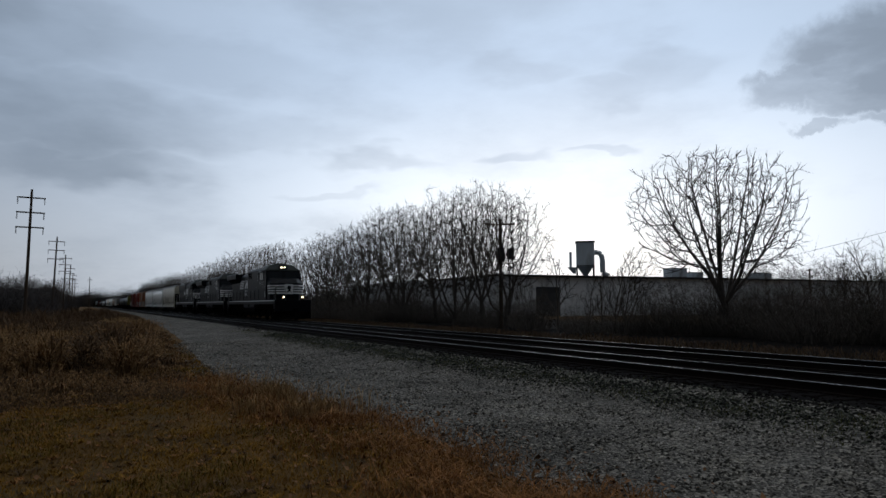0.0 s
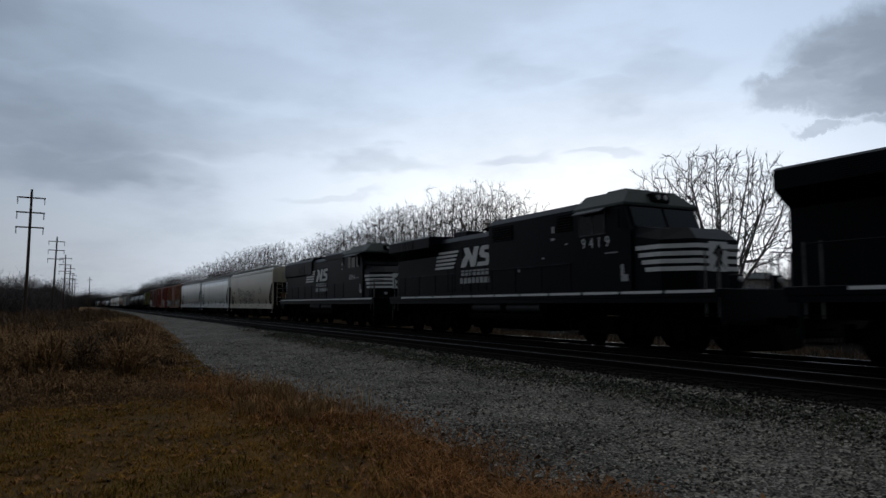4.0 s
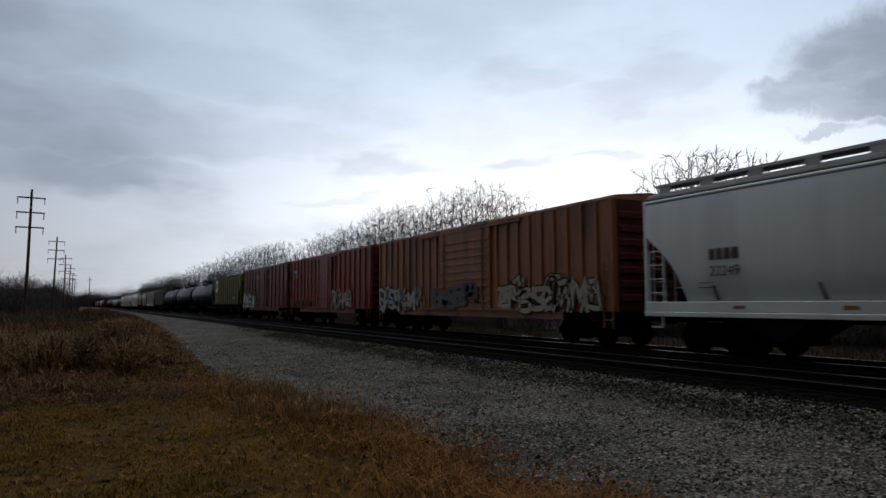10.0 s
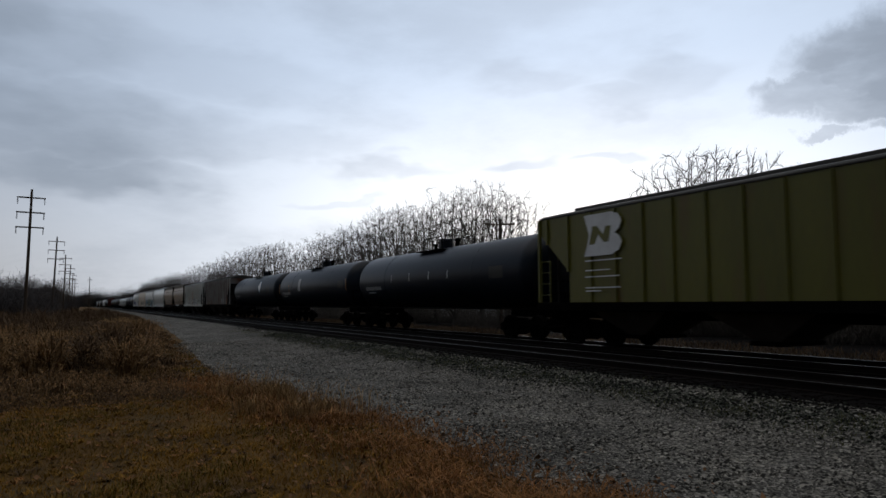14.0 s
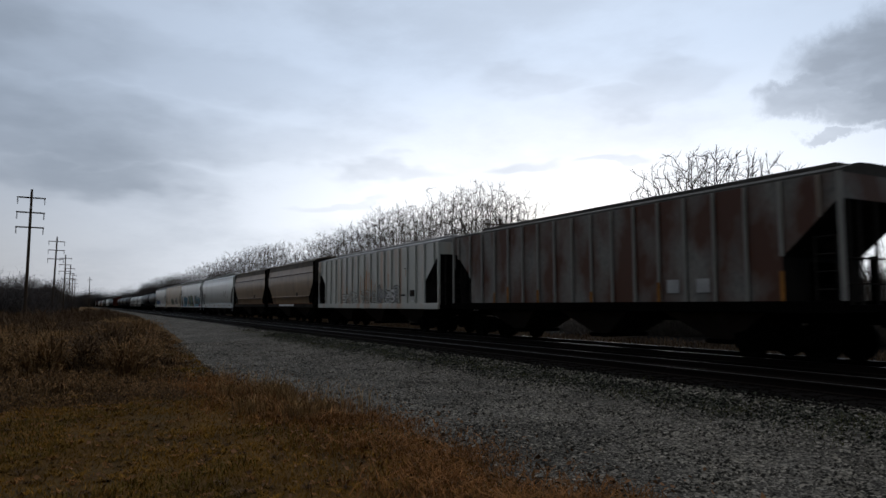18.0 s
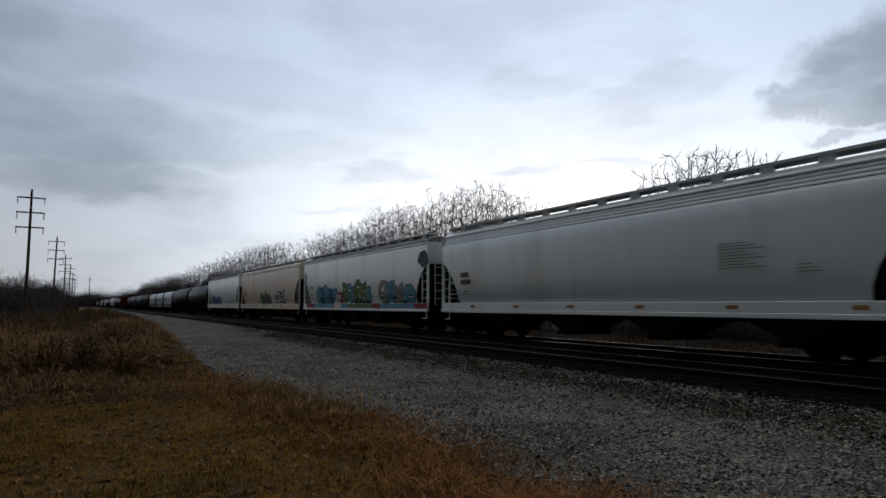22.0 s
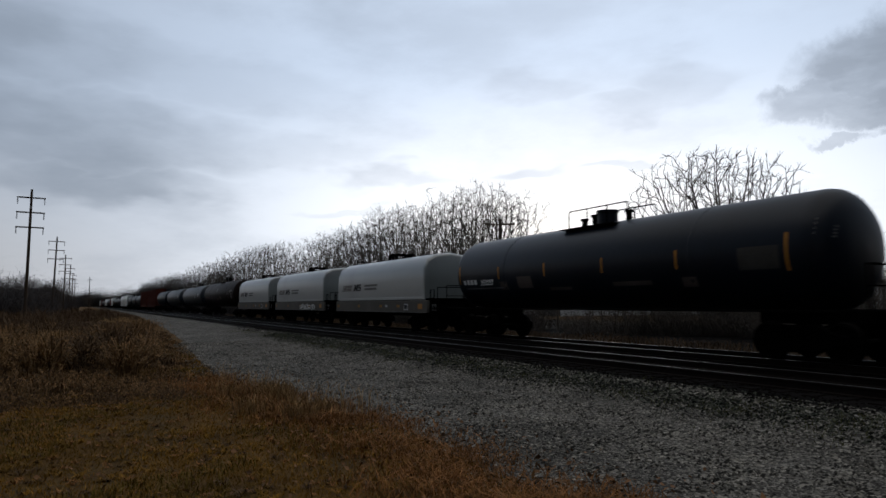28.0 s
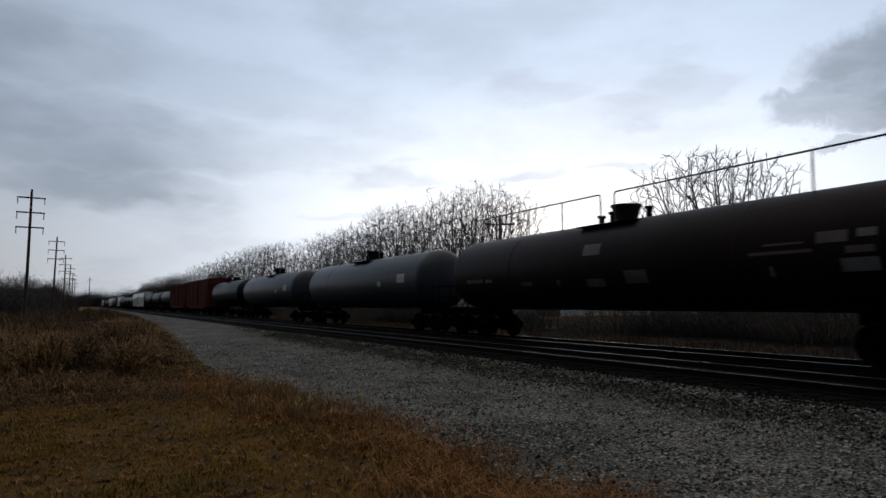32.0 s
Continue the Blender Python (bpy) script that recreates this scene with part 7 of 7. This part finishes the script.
spray(b, flat_side(1.54), 206.9, 202.9, 1.1, 2.5, [SPRAY[0]], INK, 5, 6)
reporting_marks(b, -1.51, 214.9, 3.6, 0.22, DULLPALE, number="402 548")
data_panel(b, -1.51, 211.2, 3.4, 2, 0.5, DULLPALE)
spray(b, flat_side(1.54), 215.8, 208.0, 1.12, 1.75, [FADED, RUSTSILL, RIBGREY, RUSTGEAR], None, 15, 16, 0.7)
b = boxcar("dark red boxcar with silver graffiti", 232.7, 15.8, OXIDEDARK, door=2.9)
spray(b, flat_side(1.54), 232.3, 227.4, 1.0, 2.5, [SPRAY[0], PALE], INK, 6, 8)
data_panel(b, -1.61, 226.9, 3.9, 3, 1.4, DULLPALE)
data_panel(b, -1.51, 223.6, 3.9, 3, 1.3, DULLPALE)
for k in range(6):
    bars(b, -1.62, [(227.3 - k * 0.5 - mid(b), 227.1 - k * 0.5 - mid(b), 2.4 + 0.5 * ((k * 5) % 3), 2.52 + 0.5 * ((k * 5) % 3))], RIBGREY, "stencil")
g = covered_hopper("olive green ribbed covered hopper with a pale square emblem", 250.4, 16.6, OLIVE, OLIVE_LEVELS, 3, 15, False, sill=UNDER, roof=ROOFGRIME)
m0 = mid(g)
outline = [(247.9, 2.82), (246.65, 2.82), (246.35, 2.95), (246.22, 3.18), (246.32, 3.37), (246.52, 3.47), (246.32, 3.6), (246.22, 3.8), (246.35, 4.02), (246.65, 4.12), (247.9, 4.12), (247.66, 3.47)]
part("emblem", slab(B(), [(y - m0, z) for y, z in outline], -1.545, -1.53), PALE, g, "pale rounded emblem")
part("emblem_mark", slab(B(), [(y - m0, z) for y, z in ((247.66, 3.18), (247.5, 3.74), (247.28, 3.74), (247.02, 3.46), (246.9, 3.7), (246.66, 3.7), (246.78, 3.22), (247.0, 3.22), (247.24, 3.48), (247.42, 3.18))], -1.552, -1.546), OLIVE, g)
for z, w in ((2.66, 1.6), (2.36, 1.1), (2.16, 1.5), (1.82, 1.55), (1.72, 0.7)):
    bars(g, -1.545, [(247.86 - m0, 247.86 - w - m0, z, z + 0.035)], PALE, "stencil")
bars(g, -1.545, [(237.5 - m0, 237.0 - m0, 1.9, 2.15)], PALE, "placard")


def tank_marks(car, rear, centre=2.59, radius=1.44, plate=True, material=DULLPALE):
    m = mid(car)
    for k in range(9):
        tank_patch(car, radius, centre, rear - 1.35 - k * 0.24 - m, rear - 1.18 - k * 0.24 - m, -20, -12, material, "reporting_mark")
    tank_patch(car, radius, centre, rear - 2.4 - m, rear - 1.4 - m, -27, -24, material, "stencil")
    if plate:
        tank_patch(car, radius, centre, rear - 15.2 - m, rear - 14.2 - m, -10, 9, PLATEGREY, "placard")


t = tank_car("black tank car with pale stencils and a top platform", 268.9, 18.4, TANKBLACK, stripes=())
tank_marks(t, 268.0)
for k in (0.32, 0.45, 0.6, 0.75):
    tank_patch(t, 1.44, 2.59, -7 + 14 * k, -6.93 + 14 * k, -5, 10, DULLPALE, "stencil")
t = tank_car("black tank car with amber end stripes", 286.45, 17.5, TANKBLACK, stripes=((-7.6, 0.5), (5.0, 0.45), (7.8, 0.5)))
tank_marks(t, 285.8)
tank_patch(t, 1.44, 2.59, 2.0, 2.6, -10, 25, DULLPALE, "sprayed_patch")
tank_patch(t, 1.44, 2.59, 4.2, 4.7, -10, 20, WORNGREY, "sprayed_patch")
t = tank_car("black tank car with a cream and blue diamond patch", 304.7, 18.4, TANKBLACK)
tank_marks(t, 304.2)


def tank_diamond(car, y, radius, centre, size, lift, material, label):
    """A four-cornered patch that follows the shell, points up and down."""
    bm = B()
    rows = []
    for j in range(13):
        q = j / 12 * 2 - 1
        an = math.pi - radians(13) - q * size / radius
        wide = size * (1 - abs(q)) + 0.01
        lean = 0.25 * q * size
        rows.append([bm.verts.new(((radius + lift) * math.cos(an), y + lean + d * wide, centre + (radius + lift) * math.sin(an))) for d in (-1, 1)])
    for a, b in zip(rows, rows[1:]):
        bm.faces.new((a[0], a[1], b[1], b[0]))
    part("sprayed_patch", bm, material, car, label)


for y in (299.7, 297.6, 294.6, 290.9, 288.9):
    tank_patch(t, 1.44, 2.59, y - mid(t), y + 0.08 - mid(t), -9, 6, WORNGREY, "stencil")
tank_diamond(t, 292.5 - mid(t), 1.44, 2.59, 0.62, 0.006, SPRAY[6], "blue border of a diamond-shaped patch")
tank_diamond(t, 292.5 - mid(t), 1.44, 2.59, 0.5, 0.011, PALE, "cream diamond-shaped paint patch")
h = covered_hopper("rust-stained dark grey ribbed covered hopper", 322.6, 16.9, RUSTDARK, RIBBED, 3, 18, False, sill=UNDER, roof=ROOFGRIME, rib_paint=RIBPALE)
for y in (309.6, 310.6):
    bars(h, -1.49, [(y - mid(h), y - 0.42 - mid(h), 1.62, 1.98)], DULLPALE, "placard")
for k, tall in ((0, 0.7), (4, 0.55), (7, 0.35), (10, 0.45), (12, 0.6), (13, 0.4)):
    y = -7.95 + 15.9 * (k + 1.5) / 17 - 0.47
    bars(h, -1.53, [(y + 0.06, y - 0.06, 1.37, 1.37 + tall)], RUSTFOOT, "rust_scab")
h = covered_hopper("grey ribbed covered hopper streaked with orange rust", 341.1, 17.2, RUSTGREY, RIBBED, 3, 18, False, roof=ROOFGREY)
spray(h, flat_side(1.50), 331.0, 328.2, 1.4, 2.3, [DULLPALE, PALE, PALE, DULLPALE], RIBGREY, 8, 5, 0.6)
spray(h, flat_side(1.50), 333.2, 331.1, 1.4, 2.15, [RUSTGREY], RIBGREY, 10, 4, 0.45)
spray(h, flat_side(1.50), 336.4, 333.8, 1.45, 2.05, [RUSTGREY], RIBGREY, 9, 4, 0.45)
bars(h, -1.49, [(326.95 - mid(h), 326.3 - mid(h), 1.72, 2.02)], INK, "placard")
bars(h, -1.497, [(326.85 - mid(h), 326.45 - mid(h), 1.78, 1.96)], CHUTE, "placard_face")
bars(h, -1.49, [(326.85 - mid(h), 326.5 - mid(h), 1.44, 1.56), (326.75 - mid(h), 326.3 - mid(h), 1.6, 1.66)], PALE, "stencil")
bars(h, -1.49, [(328.0 - mid(h), 327.5 - mid(h), 1.75, 1.82)], INK, "grab_iron")
bars(h, -1.49, [(327.6 - mid(h), 327.2 - mid(h), 3.06, 3.1)], INK, "grab_iron")
for y, w, z0, z1 in ((332.9, 0.1, 1.4, 2.9), (332.2, 0.14, 1.5, 3.1), (331.9, 0.08, 1.45, 2.7), (333.5, 0.08, 1.9, 3.0), (331.5, 0.06, 1.4, 2.4), (331.2, 0.12, 1.4, 2.6), (332.55, 0.2, 1.4, 3.2), (333.15, 0.14, 1.4, 2.8), (329.6, 0.06, 2.2, 2.9), (335.7, 0.1, 1.4, 2.4), (327.4, 0.1, 2.7, 3.05), (334.8, 0.07, 1.5, 2.6), (337.2, 0.09, 1.5, 2.3)):
    bars(h, -1.463, [(y - mid(h), y + w - mid(h), z0, z1)], RUSTSTREAK, "rust_streak")
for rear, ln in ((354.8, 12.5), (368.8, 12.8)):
    h = covered_hopper("short brown curved-side covered hopper", rear, ln, BROWNCAR, STUBBY, 2, 0, False, sill=GRIMESHADE, roof=BROWNROOF)
    bars(h, -1.555, [(-ln / 2 + 4.0, -ln / 2 + 3.6, 1.95, 2.2)], INK, "placard")
    if rear < 360:
        bars(h, -1.553, [(2.6, -1.6, 1.22, 1.36)], PALE, "sill_panel")
h = covered_hopper("light grey curved-side covered hopper with sill reflectors", 389.6, 19.7, GREYCAR, sill=GREYCAR, roof=GREYCAR)
pellet_marks(h, 389.6, 369.9, wide=True)
for k in range(6):
    bars(h, -1.553, [(-8.5 + k * 3.1, -8.15 + k * 3.1, 1.2, 1.3)], WORNAMBER, "reflector")
h = covered_hopper("white covered hopper with blue and green graffiti along its foot", 410.5, 19.5, WHITECAR, SMOOTH, roof=ROOFGREY)
pellet_marks(h, 410.5, 391.0, initials=False)
words(h, "HCBA", -1.553, 409.0 - mid(h), 2.34, 0.32, FADED, "reporting_mark", 1.15)
words(h, "1616", -1.551, 408.85 - mid(h), 1.9, 0.32, FADED, "car_number", 1.0)
spray(h, pellet_side, 410.25, 409.7, 2.9, 3.6, [WHITECAR], INK, 26, 2, 0.4)
spray(h, pellet_side, 407.5, 403.6, 1.42, 2.6, [SPRAY[1], SPRAY[6]], INK, 20, 5, 1.1)
spray(h, pellet_side, 403.6, 402.6, 1.42, 2.1, [SPRAY[3], PEACHCAR], None, 21, 2)
spray(h, pellet_side, 402.3, 397.9, 1.42, 2.65, [SPRAY[1], SPRAY[2], SPRAY[2], SPRAY[2]], INK, 22, 6)
spray(h, pellet_side, 396.7, 392.6, 1.42, 2.6, [SPRAY[1], SPRAY[1], SPRAY[0]], INK, 23, 6)
spray(h, pellet_side, 391.75, 391.15, 3.1, 3.9, [WORNGREY], INK, 24, 1)
m0 = mid(h)
for y0, y1, mat in ((409.6, 407.9, SPRAY[3]), (407.9, 403.9, SPRAY[1]), (403.9, 402.6, PEACHCAR), (402.6, 401.4, SPRAY[1]), (401.4, 397.6, SPRAY[2]), (397.6, 396.5, SPRAY[3]), (396.5, 392.4, SPRAY[1]), (392.4, 391.0, SPRAY[3])):
    bars(h, -1.552, [(y0 - m0, y1 - m0, 1.13, 1.385)], mat, "sprayed_sill")
h = covered_hopper("beige covered hopper streaked with rust and sprayed letters", 431.7, 20.0, PEACHCAR, SMOOTH)
pellet_marks(h, 431.7, 411.7)
spray(h, pellet_side, 423.6, 420.1, 1.42, 2.3, [SPRAY[5]], SPRAY[5], 30, 5)
spray(h, pellet_side, 418.7, 415.6, 1.42, 2.4, [RIBGREY], PALE, 31, 5, 0.75)
h = covered_hopper("white covered hopper with violet graffiti at one end", 451.3, 18.2, WHITECAR, SMOOTH, roof=ROOFGREY)
pellet_marks(h, 451.3, 433.1)
spray(h, pellet_side, 449.0, 442.8, 1.42, 2.35, [SPRAY[4], SPRAY[1], SPRAY[4]], SPRAY[4], 33, 9)
STRIPES = ((7.77, 0.5), (4.78, 0.32), (1.89, 0.32), (-1.06, 0.33), (-4.02, 0.36), (-7.28, 0.62))
for rear, ln in ((470.4, 18.0), (488.55, 18.2)):
    t = tank_car("black tank car with amber reflective stripes", rear, ln, TANKBLACK, stripes=STRIPES, front_over=0.85)
    for k in range(4):
        tank_patch(t, 1.44, 2.59, 7.3 - k * 0.28, 7.5 - k * 0.28, -19, -11, PALE, "reporting_mark")
    words(t, "252121" if rear < 480 else "252093", -1.428, 6.1, 2.08, 0.32, PALE, "tank_number")
    tank_patch(t, 1.44, 2.59, 4.6, 7.4, -27, -24.5, WORNGREY, "stencil")
    tank_patch(t, 1.44, 2.59, -7.08, -5.97, -18, 4, PLATEGREY, "placard")
    for k in range(4):
        tank_patch(t, 0.92, 2.59, -ln / 2 + 0.97, -ln / 2 + 1.24, 27 - k * 5, 29.5 - k * 5, WORNGREY, "stencil", 1.335)
    for k, (y, w, lo, hi) in enumerate(((2.7, 0.9, -28, -10), (4.3, 0.5, -30, -16), (-3.0, 1.6, -30, -24), (-4.6, 0.5, -34, -22), (0.6, 1.2, -33, -28))):
        tank_patch(t, 1.44, 2.59, y, y + w, lo, hi, FADED, "worn_patch")
for rear in (502.6, 517.5, 532.3):
    c = coil_car("grey coil car with a rounded steel hood", rear, 12.5)
    if rear == 517.5:
        graffiti(c, flat_side(1.535), -4.2, -0.8, 1.0, 1.4, [PALE], None, 44, 7, 0.35)
t = tank_car("long dark brown tank car with a full-length top handrail", 555.3, 21.4, TANKBROWN, 1.44, True, centre=2.59, over=1.1, blunt=0.65)
for y0, y1, a0, a1, mat in ((-0.05, 0.75, 11, 26, WORNGREY), (-0.2, 0.67, -30, -19, FADED), (-2.0, -1.1, -27, -11, FADED), (6.9, 8.1, -17, -11, PINKMARK), (6.2, 6.7, -17, -12, PINKMARK), (3.6, 4.3, -25, -19, FADED), (-7.8, -7.1, 2, 12, FADED), (-8.4, -7.6, -24, -12, WORNGREY), (-8.35, -7.75, -8, -2, FADED), (-8.4, -8.0, 5, 12, WORNGREY), (-6.0, -5.9, -26, -16, WORNGREY), (-7.0, -5.4, -5, -2, FADED), (-6.8, -5.8, 3, 5, FADED), (2.0, 2.2, -26, -18, FADED)):
    tank_patch(t, 1.44, 2.59, y0, y1, a0, a1, mat, "stencil")
for rear in (576.3, 598.1):
    t = tank_car("long dark grey tank car with a top handrail", rear, 20.5, TANKGREY, 1.45, True, centre=2.55, over=1.1)
    tank_patch(t, 1.45, 2.55, -7.2, -6.3, -5, 12, DULLPALE, "placard")
    tank_patch(t, 1.45, 2.55, -4.2, -3.7, -10, 0, DULLPALE, "stencil")
tank_car("plain black tank car behind a grey one", 615.5, 16.9, TANKBLACK)
for rear in (636.2, 656.8):
    boxcar("plain dark red boxcar with sliding doors", rear, 19.3, REDSHADE)
rear = 656.8
tail = random.Random(12)
for k in range(22):
    kind = "ttthhtttthbtthhttttbhh"[k]
    if kind == "t":
        rear += 18.2
        tank_car("black tank car far back in the train", rear, 17.7, TANKBLACK)
    elif kind == "h":
        rear += 19.8
        covered_hopper("pale covered hopper far back in the train", rear, 18.6, GREYCAR)
    else:
        rear += 18.0
        boxcar("dark red boxcar far back in the train", rear, 16.8, OXIDEDARK)


# ---- what moves ----
def motions():
    times = (0.0, 8.0, 16.0, 24.0, 32.0)
    for car, start in TRAIN:
        walk(car, [(t, pose(FAR_X, start - SPEED * t, 0)) for t in times])
    # the cloud drifts slowly down and along
    for_view = Matrix.Rotation(-YAW, 3, "Z") @ Vector((1, 0, 0))
    walk(CLOUDS, [(t, Matrix.Rotation(radians(-0.05 * (t - 16)), 4, "Z") @ Matrix.Rotation(radians(-0.05 * (t - 16)), 4, for_view)) for t in times])
    # axles turn with the way covered; axles that sit alike on their trucks share one set of keys
    for axles, radius in ((AXLES, 0.457), (LOCO_AXLES, 0.53)):
        keyed = {}
        for ob, dy in axles:
            if dy not in keyed:
                rows = []
                for k in range(0, 32 * FPS + 1):
                    t = k / FPS
                    rows.append((t, pose(0, dy, radius) @ Matrix.Rotation(SPEED * t / radius, 4, "X")))
                walk(ob, rows)
                keyed[dy] = ob.animation_data
            else:
                ob.rotation_mode = "QUATERNION"
                data = ob.animation_data_create()
                data.action = keyed[dy].action
                data.action_slot = keyed[dy].action_slot


motions()
